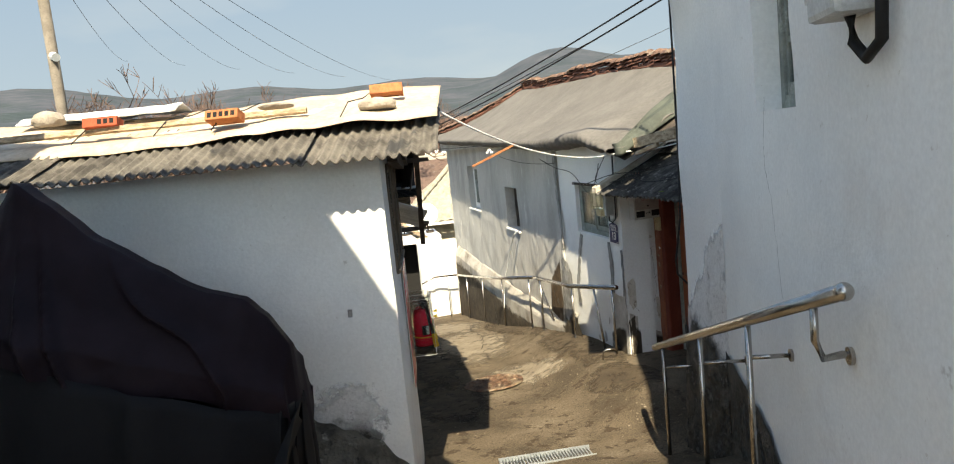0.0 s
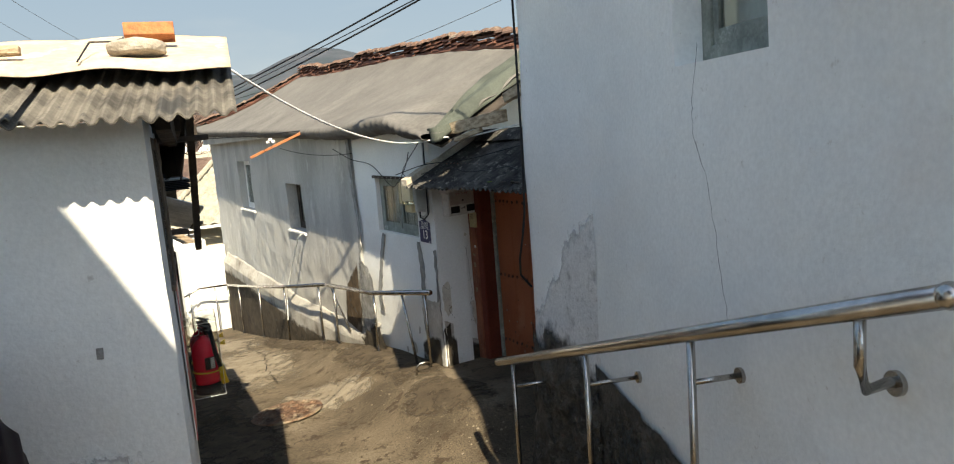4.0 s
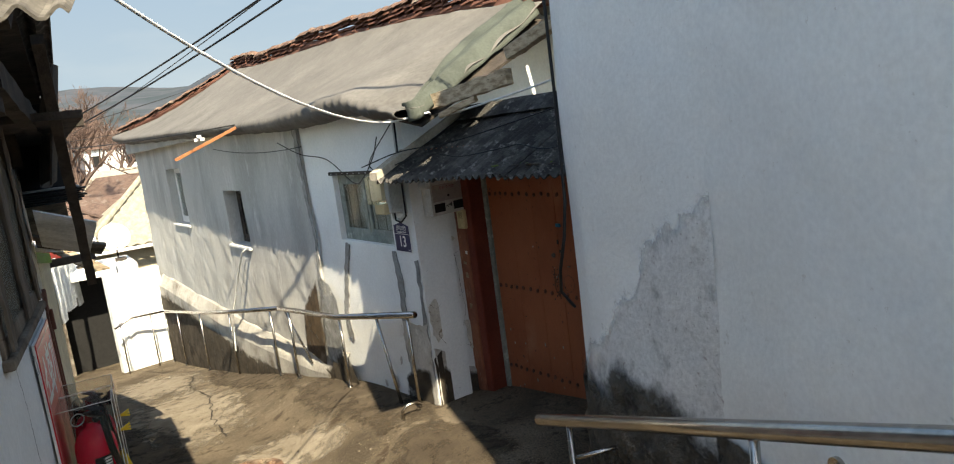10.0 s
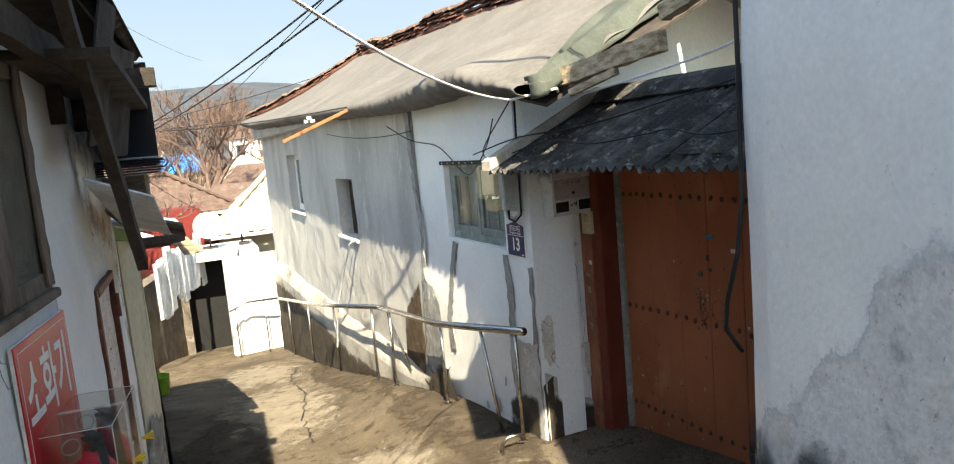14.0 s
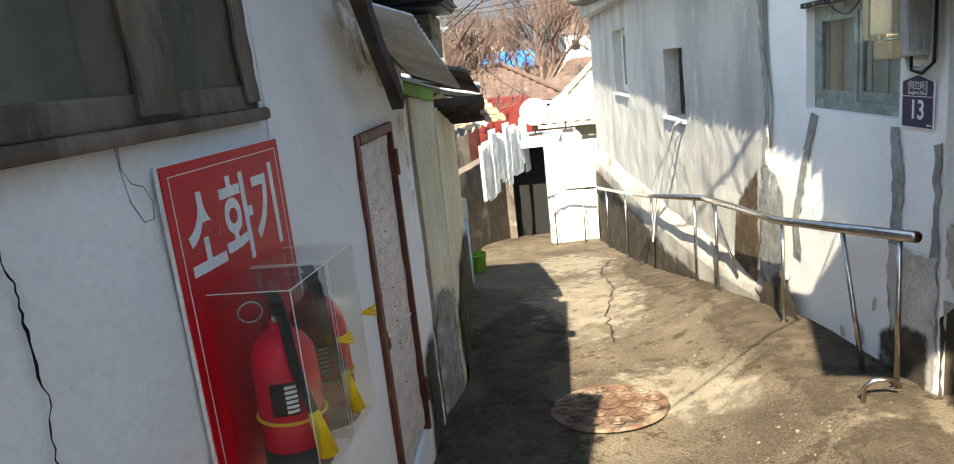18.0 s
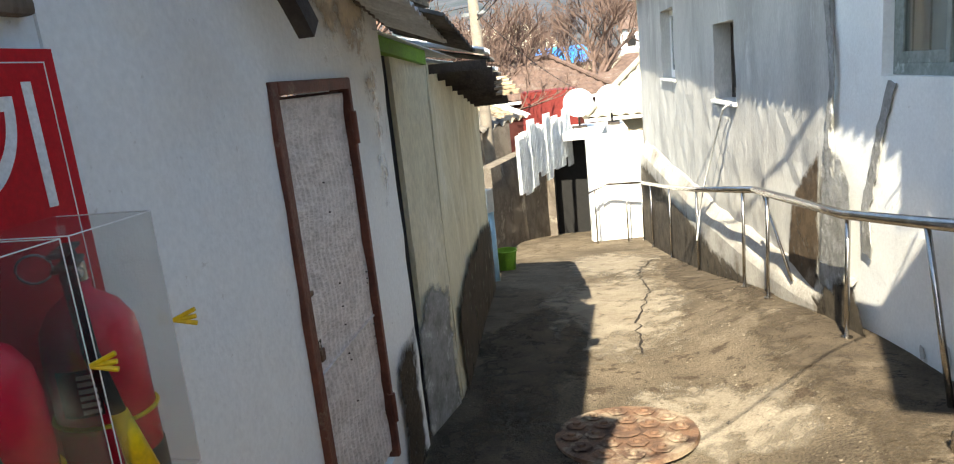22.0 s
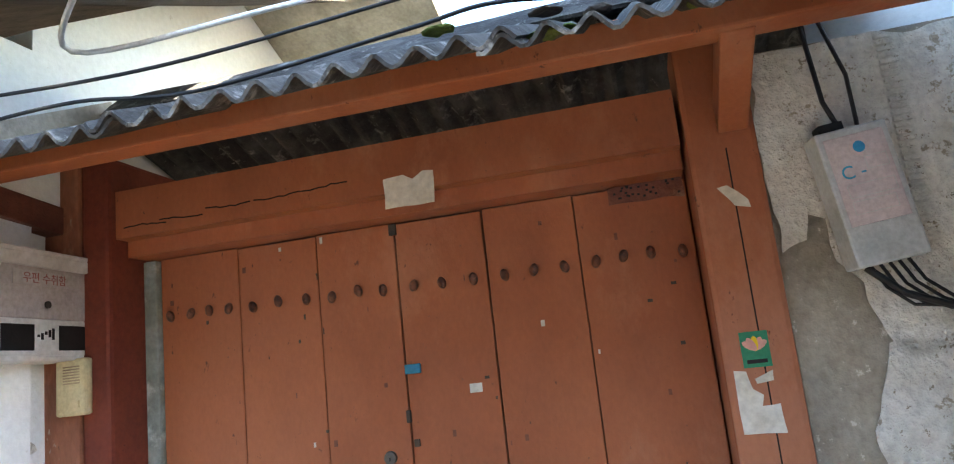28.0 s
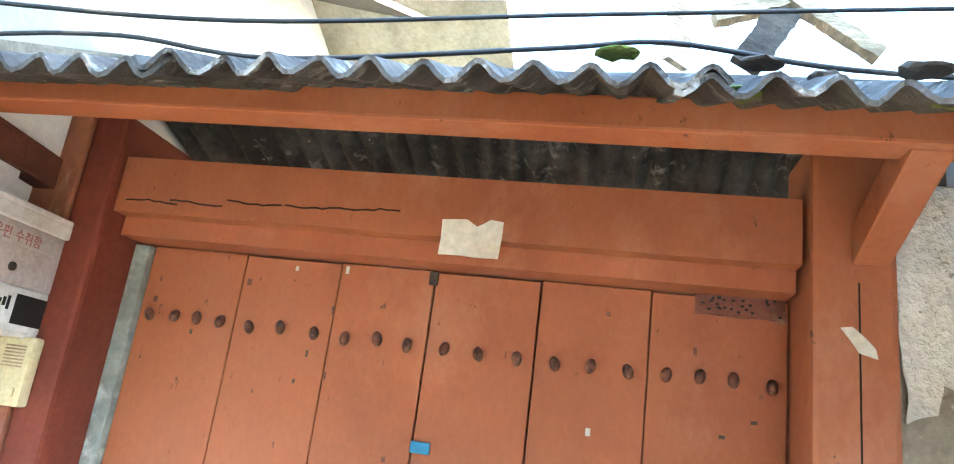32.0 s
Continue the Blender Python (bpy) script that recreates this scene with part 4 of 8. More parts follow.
def ridge_tiles():
    rng = random.Random(2)
    corner = Vector((FAR_U - 0.1, LIP_V - 0.06, eave_z(FAR_U) + 0.02))
    top = Vector((HIP_U, RIDGE_V, 0))

    def spine(d):
        """A place along the ridge and then down the hip, with the way it runs; d counts metres from the gate end."""
        if d < HIP_U + 0.9:
            u = d - 0.9
            return Vector((u, RIDGE_V, lerp_table(RIDGE, u) - 0.15 + 0.018 * math.sin(u * 2.1) + 0.012 * math.sin(u * 5.3))), Vector((1, 0, 0))
        a = Vector((HIP_U, RIDGE_V, lerp_table(RIDGE, HIP_U) - 0.15))
        way = corner - a
        k = (d - HIP_U - 0.9) / way.length
        return a + way * k - Vector((0, 0, 0.06 * k * (1 - k) * 4)), way.normalized()

    length = HIP_U + 0.9 + 3.2
    for layer, (dz, r, l) in enumerate(((0.0, 0.034, 0.17), (0.045, 0.034, 0.17), (0.09, 0.034, 0.17), (0.13, 0.05, 0.2))):
        bm = bmesh.new()
        n = 6
        ring = lambda x, rr: [bm.verts.new((x, rr * 1.5 * math.cos(a), rr * math.sin(a))) for a in (math.pi * k / n for k in range(n + 1))]
        A, B = ring(-l / 2, r), ring(l / 2, r * 0.86)
        for k in range(n):
            bm.faces.new((A[k], A[k + 1], B[k + 1], B[k]))
        bm.faces.new(A)
        bm.faces.new(B)
        first = part("ridge_tile", bm, TILE if layer < 3 else TILECAP, roof)
        d, one = 0.05, True
        while d < length:
            at_hip = d > HIP_U + 0.9
            if at_hip and layer in (1, 2):
                break
            pnt, way = spine(d)
            ob = first if one else new("ridge_tile", first.data)
            one = False
            ob.parent = roof
            ob.rotation_euler = (way.to_track_quat("X", "Z") @ Euler((rng.uniform(-0.12, 0.12), rng.uniform(-0.07, 0.07), rng.uniform(-0.12, 0.12))).to_quaternion()).to_euler()
            ob.location = pnt + Vector((0, rng.uniform(-0.02, 0.02), (dz if not at_hip else dz * 0.4) + rng.uniform(-0.006, 0.006)))
            d += l * 0.92
    part("ridge_bed", tube([spine(0.3 * k)[0] - Vector((0, 0, 0.02)) for k in range(int(length / 0.3))], 0.055, 8), TILE, roof)


ridge_tiles()


def rafter(a, b, w, h, name, label, material):
    d = Vector(b) - Vector(a)
    L = d.length
    bm = bmesh.new()
    n = 16
    sec = [(-w / 2, -h / 2), (w / 2, -h / 2), (w / 2, h / 2), (-w / 2, h / 2)]
    rings = [[bm.verts.new((L * i / n + (0.05 * noise.noise(Vector((k * 3, i, 2))) if i in (0, n) else 0), y * (1 + 0.25 * noise.noise(Vector((i * 0.5, k, 1)))), z * (1 + 0.25 * noise.noise(Vector((i * 0.5, k, 7)))))) for k, (y, z) in enumerate(sec)] for i in range(n + 1)]
    for A, B in zip(rings, rings[1:]):
        for k in range(4):
            bm.faces.new((A[k], A[(k + 1) % 4], B[(k + 1) % 4], B[k]))
    bm.faces.new(rings[0])
    bm.faces.new(rings[-1])
    ob = tagged(part(name, bm, material), label, "timber")
    ob.matrix_world = Matrix.Translation(a) @ d.to_track_quat("X", "Z").to_matrix().to_4x4()
    return ob


P3 = lambda m, u, v, z: m @ Vector((u, v, z))
rafter(P3(HM, -0.64, 0.05, 2.285), P3(HM, -1.5, 0.0, 2.36), 0.05, 0.09, "broken_rafter", "weathered broken roof timber jutting over the gate", PALEWOOD)
rafter(P3(HM, -1.42, -0.08, 2.49), P3(HM, -1.95, -0.1, 2.63), 0.06, 0.07, "broken_rafter", "pale splintered roof timber above the gate", PALEWOOD)
rafter(P3(HM, -0.9, 0.1, 2.2), P3(HM, -1.2, 0.03, 2.27), 0.03, 0.035, "batten", "thin pale roof batten over the gate canopy", PALEWOOD)

for a, b, w, h, material in (((-1.25, 2.535), (-1.44, 2.6), 0.04, 0.035, OLDWOOD), ((-1.44, 2.6), (-1.65, 2.445), 0.04, 0.035, OLDWOOD), ((-1.33, 2.4), (-1.43, 2.57), 0.03, 0.08, DKWOOD), ((-1.16, 2.4), (-1.17, 2.66), 0.02, 0.08, PALEWOOD)):
    rafter(P3(GM, a[0], -0.3, a[1]), P3(GM, b[0], -0.31, b[1]), w, h, "broken_rafter", "splintered roof timber behind the gate canopy", material)

# ---- gate ----
STUDM = mat("worn_painted_iron", (0.15, 0.052, 0.03), (0.05, 0.026, 0.02), 60, 0.6, bump=0.4, c3=(0.2, 0.085, 0.05), third_scale=80)


def gate():
    g = thing("wooden_gate", "closed orange-painted wooden double gate with studded planks", "gate", GM)
    rng = random.Random(9)
    part("post", boxm((-1.55, -0.16, -0.05), (-1.402, 0.03, 2.06), 0.012), ORANGE, g)
    part("post", boxm((0.088, -0.3, -0.05), (0.175, 0.03, 2.04), 0.012), DEEPRED, g)
    part("post_board", boxm((0.178, -0.3, -0.05), (0.3, 0.036, 2.04), 0.008), WORNOR, g, "faded dirty post board with flaked paint")
    part("jamb", boxm((0.047, -0.2, 0.0), (0.087, -0.1, 1.76), 0.004), TEAL, g, "grey-green weathered door jamb")
    bm = boxm((-1.392, -0.16, 1.766), (0.086, 0.005, 1.943))
    bmesh.ops.bevel(bm, geom=[e for e in bm.edges if all(abs(v.co.z - 1.766) < 1e-4 and v.co.y > -0.01 for v in e.verts)], offset=0.045, segments=2, affect="EDGES")
    beam = part("lintel", bm, ORANGE, g)
    for k, (a, z) in enumerate(((0.06, 1.838), (-0.05, 1.842), (-0.19, 1.852), (-0.33, 1.853), (-0.46, 1.857))):
        part("split", tube([(a - 0.13 * q / 9, 0.006, z + 0.003 * math.sin(q * 0.5 + k) + 0.004 * noise.noise(Vector((q * 0.9, k, 0)))) for q in range(10)], 0.0018, 5), CRACK, beam)
    part("sill", boxm((-1.4, -0.3, -0.12), (0.086, 0.06, 0.06), 0.02), OLDWOOD, g, "worn timber threshold")
    # boards added behind the leaf gaps to block light through the slits
    part("stop", boxm((-0.7, -0.222, 0.06), (-0.61, -0.202, 1.766)), BROWNP, g)
    part("stop", boxm((-1.55, -0.22, 0.0), (-1.39, -0.2, 2.0)), BROWNP, g)
    edges = [0.045, -0.2, -0.435, -0.656, -0.895, -1.127, -1.398]
    leaf = None
    for k in range(6):
        if k in (0, 3):
            leaf = part("door_leaf", boxm((edges[k] - 0.005, -0.2, 0.07), (edges[k + 3] + 0.01, -0.165, 1.76)), BROWNP, g)
        gap = 0.001 if k != 3 else 0.003
        part("plank", boxm((edges[k + 1] + gap, -0.16, 0.07), (edges[k] - gap, -0.118, 1.763 - 0.003 * (k % 2)), 0.0035), ORANGE, leaf)
    bm = bmesh.new()
    bmesh.ops.create_icosphere(bm, subdivisions=2, radius=0.015, matrix=Matrix.Diagonal((0.75, 0.75, 1.1, 1)))
    stud = part("stud", bm, STUDM, g, smooth=True)
    first = True
    for z in (1.6, 0.905, 0.27):
        for k, n in enumerate((4, 3, 3, 3, 3, 4)):
            for q in range(n):
                ob = stud if first else new("stud", stud.data)
                first = False
                ob.parent = g
                w = edges[k] - edges[k + 1]
                ob.location = (edges[k] - w * (q + 0.5) / n + rng.uniform(-0.004, 0.004), -0.113, z + rng.uniform(-0.005, 0.005) - 0.012 * k / 6)
                ob.rotation_euler = (rng.uniform(-0.3, 0.3), rng.uniform(-0.3, 0.3), 0)
    # fittings
    def disc(name, s, z, r, material, d=0.008, label=""):
        bm = bmesh.new()
        bmesh.ops.create_cone(bm, cap_ends=True, segments=20, radius1=r, radius2=r * 0.9, depth=d)
        bmesh.ops.rotate(bm, verts=bm.verts, matrix=Matrix.Rotation(-math.pi / 2, 3, "X"))
        bmesh.ops.translate(bm, verts=bm.verts, vec=(s, -0.118 + d / 2, z))
        return part(name, bm, material, g, label)
    lockd = disc("lock", -0.598, 1.174, 0.017, plain("dull_dark_brass", (0.1, 0.09, 0.08), 0.5, 0.4))
    part("keyhole", boxm((-0.6, -0.1105, 1.167), (-0.596, -0.1095, 1.176)), BLACKP, lockd)
    part("tag", boxm((-0.698, -0.118, 1.373), (-0.657, -0.108, 1.397), 0.002), plain("blue_plastic", (0.02, 0.16, 0.28), 0.4), g, "blue plastic tag")
    for s, z, w, h, m in ((-0.65, 1.27, 0.012, 0.03, DKWOOD), (-0.665, 1.205, 0.014, 0.018, DKWOOD), (-0.725, 1.105, 0.024, 0.008, RUST), (-0.645, 1.745, 0.02, 0.03, DKWOOD)):
        part("hasp", boxm((s - w, -0.118, z - h / 2), (s, -0.109, z + h / 2), 0.002), m, g)
    for k in range(70):
        a, r = rng.uniform(0, 6.28), abs(rng.gauss(0, 0.05))
        s, z, w = -0.605 + r * math.cos(a) * 0.7, 1.0 + 1.5 * r * math.sin(a), rng.uniform(0.002, 0.008)
        part("chip", boxm((s - w, -0.1185, z), (s, -0.1172, z + w * rng.uniform(0.6, 2.2))), rng.choice((DKWOOD, DKWOOD, BLACKP, BROWNP, GREYP if k % 2 else DKWOOD)), g)
    for k in range(60):
        s, z, w = rng.uniform(-1.38, 0.03), 0.1 + 0.45 * rng.random() ** 2, rng.uniform(0.003, 0.012)
        part("chip", boxm((s - w, -0.1185, z), (s, -0.1172, z + w * rng.uniform(0.8, 3))), rng.choice((TEAL, TEAL, BROWNP, DKWOOD)), g)
    part("wire", tube([(-0.6, -0.105, 1.08), (-0.605, -0.1, 1.02), (-0.6, -0.1, 0.95), (-0.61, -0.1, 0.915), (-0.635, -0.098, 0.925), (-0.655, -0.1, 0.945)], 0.004, 6), RUST, g, "twisted rusty wire")
    oct_pts = [(-0.72 + 0.052 * math.cos(k * math.pi / 4), 0.985 + 0.06 * math.sin(k * math.pi / 4)) for k in range(8)]
    for a, b in zip(oct_pts[4:] + oct_pts[:4], oct_pts[5:] + oct_pts[:5]):
        part("scratch", tube([(a[0], -0.1172, a[1]), (b[0], -0.1172, b[1])], 0.0013, 4), DKWOOD, g)
    for k in range(90):
        s, z = rng.uniform(-1.38, 0.03), rng.uniform(0.12, 1.74)
        w, h = rng.uniform(0.002, 0.011), rng.uniform(0.004, 0.018)
        if k % 22 == 0:
            w, h = 0.012, 0.007
        part("chip", boxm((s - w, -0.1185, z), (s, -0.1172, z + h)), rng.choice((DKWOOD, BROWNP, BROWNP, BROWNP, BROWNP, GREYP if k % 3 == 0 else DKWOOD)), g)
    part("chip", boxm((-0.85, -0.1185, 1.312), (-0.818, -0.1165, 1.334), 0.001), GREYP, g)
    blob("plaque_scar", GM, [(-1.213, 1.766), (-1.39, 1.766), (-1.39, 1.718), (-1.213, 1.724)], -0.1178, BROWNP, 0.001, 0.008, parent=g, label="bare patch speckled with old glue", step=0.01)
    for k in range(26):
        s, z = rng.uniform(-1.38, -1.22), rng.uniform(1.724, 1.76)
        part("chip", boxm((s - 0.006, -0.1168, z), (s, -0.1158, z + 0.005)), BLACKP, g)
    blob("paper", GM, [(-0.686, 1.848), (-0.735, 1.852), (-0.76, 1.838), (-0.79, 1.852), (-0.818, 1.848), (-0.815, 1.771), (-0.686, 1.773)], 0.0055, PAPER, 0.0015, 0.006, parent=g, label="torn scrap of old notice", step=0.01)
    # stickers on the post
    st = part("sticker", boxm((-1.498, 0.03, 1.312), (-1.442, 0.032, 1.385)), GREENLABEL, g, "green temple sticker with a pink lotus")
    for k in range(5):
        a = -1.0 + k * 0.5
        bm = bmesh.new()
        bmesh.ops.create_circle(bm, cap_ends=True, segments=10, radius=0.016, matrix=Matrix.Translation((-1.47 + 0.013 * math.sin(a), 0.0325 + 0.0002 * k, 1.352 + 0.008 * math.cos(a))) @ Matrix.Rotation(a, 4, "Y") @ Matrix.Rotation(math.pi / 2, 4, "X") @ Matrix.Diagonal((0.45, 1, 1, 1)))
        part("petal", bm, plain("lotus_pink", (0.6, 0.3, 0.25), 0.5) if k != 2 else YELP, st)
    part("caption", boxm((-1.49, 0.032, 1.32), (-1.45, 0.0326, 1.328)), BLACKP, st)
    blob("paper", GM, [(-1.42, 1.308), (-1.444, 1.305), (-1.452, 1.27), (-1.47, 1.258), (-1.465, 1.235), (-1.498, 1.24), (-1.502, 1.182), (-1.42, 1.182)], 0.03, PAPER, 0.0015, 0.006, parent=g, label="torn white notice", step=0.01)
    blob("paper", GM, [(-1.46, 1.29), (-1.498, 1.305), (-1.496, 1.285), (-1.462, 1.28)], 0.03, PAPER, 0.0015, 0.004, parent=g, label="torn white scrap", step=0.01)
    blob("paper", GM, [(-1.45, 1.695), (-1.47, 1.698), (-1.51, 1.66), (-1.514, 1.643), (-1.48, 1.65)], 0.03, PAPER, 0.0015, 0.005, parent=g, label="torn white scrap", step=0.01)
    part("split", boxm((-1.484, 0.0295, 0.3), (-1.481, 0.0312, 1.78)), CRACK, g)
    for z, h in ((1.08, 0.02), (0.98, 0.03), (0.72, 0.05)):
        blob("paint_loss", GM, [(0.21, z + h), (0.24, z + h), (0.245, z), (0.215, z)], 0.036, OLDWOOD, 0.0012, 0.02, parent=g, label="flaked bare patch", step=0.012)
    part("patch", boxm((0.185, 0.036, 1.16), (0.21, 0.038, 1.185)), WHITEP, g)
    return g


gate()


def canopy():
    g = thing("gate_canopy", "small corrugated slate canopy on orange timbers over the gate", "canopy", GM)
    part("fascia", boxm((-1.85, 0.25, 1.93), (0.31, 0.32, 1.99), 0.006), ORANGE, g)
    for a, b, z, rise, material in ((-1.535, -1.471, 1.813, 0.42, ORANGE), (0.225, 0.284, 1.84, 0.1, BROWNP)):
        bm = boxm((a, 0.03, 0.0), (b, 0.3, 0.075), 0.005)
        for v in bm.verts:
            v.co.z += z + rise * (v.co.y - 0.03)
        part("bracket", bm, material, g)
    for k in range(3):
        part("verge_board", prism([(0.7 - 0.27 * k, 1.822 + 0.129 * k), (0.42 - 0.27 * k, 1.956 + 0.129 * k), (0.42 - 0.27 * k, 2.012 + 0.129 * k), (0.7 - 0.27 * k, 1.878 + 0.129 * k)], 0.2, 0.3), VERGEM, g, "pale weathered verge board")
    wave = 0.0635
    for k, (a, b, jz) in enumerate(((0.24, -0.5, 0.0), (-0.44, -1.15, 0.008), (-1.09, -1.85, 0.0))):
        bm = sheet(lambda i, j: (a + (b - a) * i, 0.69 - 0.8 * j + 0.02 * noise.noise(Vector((i * 9, k, 0))) * (1 if j == 0 else 0), 1.818 + 0.375 * j + jz - 0.006 * (a + (b - a) * i + 0.7) + 0.0125 * math.sin((a + (b - a) * i) / wave * 2 * math.pi) + 0.006 * noise.noise(Vector((i * 5, j * 3, k)))), int(abs(b - a) / wave * 8), 6, 0.006)
        part("slate_sheet", bm, SLATED, g, smooth=False)
    wavy_back = sheet(lambda i, j: (0.24 - 2.09 * i, -0.12 - 1.2 * j, 2.2 - 0.4 * j + 0.011 * math.sin(i * 2.09 / wave * 2 * math.pi)), 290, 4, 0.006)
    part("slate_sheet", wavy_back, SLATED, g)
    rng = random.Random(5)
    part("ridge_cap", sheet(lambda i, j: (0.12 - 1.95 * i, 0.02 - 0.24 * j, 2.165 + 0.1 * math.sin(j * 2.6) + 0.006 * noise.noise(Vector((i * 8, j, 0)))), 40, 6, 0.01), SLATED, g)
    for k in range(9):
        bm = bmesh.new()
        s = rng.uniform(-1.5, -1.0)
        bmesh.ops.create_icosphere(bm, subdivisions=2, radius=rng.uniform(0.008, 0.018), matrix=Matrix.Translation((s, 0.6 + rng.uniform(-0.06, 0.05), 1.878)) @ Matrix.Diagonal((1.8, 1.2, 0.35, 1)))
        for v in bm.verts:
            v.co += v.normal * 0.008 * noise.noise(v.co * 60)
        part("moss", bm, MOSS if k % 2 else DKWOOD, g)


canopy()

# wall right of the gate, which the upper house meets
pierced("wall_gate_side", GM, -2.25, -1.553, -0.3, 1.99, 0.3, GATEWALL, label="mottled concrete wall with flaking whitewash", amp=0.012, d=0.08, seed=8)
gm = thing("flaked_whitewash", "flaking whitewash on the concrete beside the gate", "whitewash", GM, kind="structure")
blob("flake", GM, [(-1.555, 1.98), (-2.2, 1.98), (-2.2, 1.4), (-1.76, 1.3), (-1.72, 1.35), (-1.7, 1.46), (-1.667, 1.5), (-1.642, 1.6), (-1.62, 1.615), (-1.614, 1.56), (-1.567, 1.53), (-1.556, 1.63)], 0.012, FLAKED, 0.004, 0.02, 0.012, parent=gm, seed=2)
blob("flake", GM, [(-1.72, 1.33), (-2.2, 1.38), (-2.2, 0.3), (-1.72, 0.4), (-1.69, 1.04), (-1.664, 1.17), (-1.7, 1.25)], 0.012, FLAKED, 0.004, 0.025, 0.012, parent=gm, seed=3)


def meter_cabinet():
    m = GM @ pose(-1.726, 0.045, 1.629, 0, 7, 6) @ Matrix.Diagonal((0.83, 1, 0.85, 1))
    g = thing("meter_cabinet", "small tilted grey steel meter cabinet with a pale label", "meter box", m)
    part("body", boxm((-0.085, -0.03, -0.165), (0.085, 0.04, 0.165), 0.006), plain("pale_steel", (0.5, 0.53, 0.53), 0.45, 0.2), g)
    lab = part("label", boxm((-0.07, 0.04, -0.07), (0.07, 0.0425, 0.145), 0.002), PINK, g)
    text_part("lettering", "C -", 0.045, plain("cyan_ink", (0.02, 0.3, 0.5), 0.5), wall_text(0.025, 0.0433, 0.055), lab, 0.0004)
    bm = bmesh.new()
    bmesh.ops.create_circle(bm, cap_ends=True, segments=20, radius=0.014, matrix=Matrix.Translation((-0.005, 0.0434, 0.112)) @ Matrix.Rotation(-math.pi / 2, 4, "X"))
    part("roundel", bm, plain("blue_ink", (0.02, 0.25, 0.5), 0.5), lab)
    for x, z, w, h in ((-0.035, 0.055, 0.05, 0.03), (-0.005, -0.005, 0.11, 0.03), (0.0, -0.045, 0.1, 0.03)):
        for a, b in (((x - w / 2, z), (x + w / 2, z + 0.0015)), ((x - w / 2, z + h), (x + w / 2, z + h + 0.0015)), ((x - w / 2, z), (x - w / 2 + 0.0015, z + h)), ((x + w / 2, z), (x + w / 2 + 0.0015, z + h))):
            part("rule", boxm((a[0], 0.0425, a[1]), (b[0], 0.0431, b[1])), GREYP, lab)
    for k in range(5):
        x = -0.05 + k * 0.022
        part("cable", tube([(x, 0.0, -0.165), (x - 0.01, 0.02, -0.22), (x - 0.05, 0.03, -0.27), (-0.13, 0.02, -0.3)], 0.0042, 6), CABLE, g)
    part("conduit", tube([(0.05, 0.0, -0.165), (0.0, 0.03, -0.24), (-0.12, 0.04, -0.31), (-0.3, 0.03, -0.36)], 0.009, 8), CABLE, g)
    part("cable", tube([(0.0, 0.0, 0.165), (0.02, 0.0, 0.25), (0.01, 0.0, 0.5)], 0.006, 6), CABLE, g)
    part("cable", tube([(-0.04, 0.0, 0.165), (-0.05, 0.01, 0.3), (-0.02, 0.0, 0.55)], 0.005, 6), CABLE, g)
    part("clamp", boxm((0.0, -0.02, 0.165), (0.06, 0.02, 0.19), 0.004), BLACKP, g)


meter_cabinet()
bead = thing("plaster_bead", "ribbed plaster bead with loose mesh at the wall's edge", "plaster mesh", GM, kind="structure")
bm = bmesh.new()
for k in range(52):
    z = 1.24 + k * 0.0142
    add_box(bm, (-1.862 + 0.02 * (z - 1.3), 0.014, z), (-1.828 + 0.02 * (z - 1.3), 0.021 + 0.002 * (k % 3), z + 0.008))
part("rib", bm, FLAKED, bead)
for k in range(7):
    part("mesh_wire", tube([(-1.83 - 0.008 * k, 0.022, 1.2), (-1.832 - 0.008 * k, 0.024, 1.3)], 0.0011, 4), BLACKP, bead)
    part("mesh_wire", tube([(-1.828, 0.023, 1.205 + 0.014 * k), (-1.884, 0.023, 1.205 + 0.014 * k)], 0.0011, 4), BLACKP, bead)

# ---- upper house ----
pierced("wall_upper", RM, -7.0, 0.965, -0.2, 4.1, 0.3, WHITE, [(-0.57, -0.01, 2.44, 3.25)], amp=0.01, d=0.15, label="tall white limewashed wall of the upper house", seed=4)


def far_end_plan():
    pts = [(0.605, 3.6), (0.525, 3.8), (0.45, 3.99), (0.38, 4.17), (0.325, 4.33), (0.31, 4.48), (0.36, 4.6), (0.48, 4.71), (0.64, 4.8), (0.86, 4.87), (1.2, 4.92), (1.2, 4.2), (0.95, 3.75)]
    return pts


def far_end(i, j):
    pts = far_end_plan()[:11]
    k = i * (len(pts) - 1)
    a = min(int(k), len(pts) - 2)
    x = pts[a][0] + (pts[a + 1][0] - pts[a][0]) * (k - a)
    y = pts[a][1] + (pts[a + 1][1] - pts[a][1]) * (k - a)
    z = -0.3 + 4.4 * j
    low = max(0.0, 1.3 - z)
    push = 0.05 * low * min(1, k) + 0.05 * noise.noise(Vector((x * 2.5, y * 2.5, z * 1.6))) * (0.4 + 0.5 * low)
    return (x - push, y - 0.4 * push, z)


part("wall_upper_end", sheet(far_end, 70, 70), WHITE, kind="structure", smooth=True, label="bulging white plastered end of the upper house")
fe = thing("bared_wall_foot", "dark rubble and grey cement showing where the plaster has fallen", "bare masonry", kind="structure")


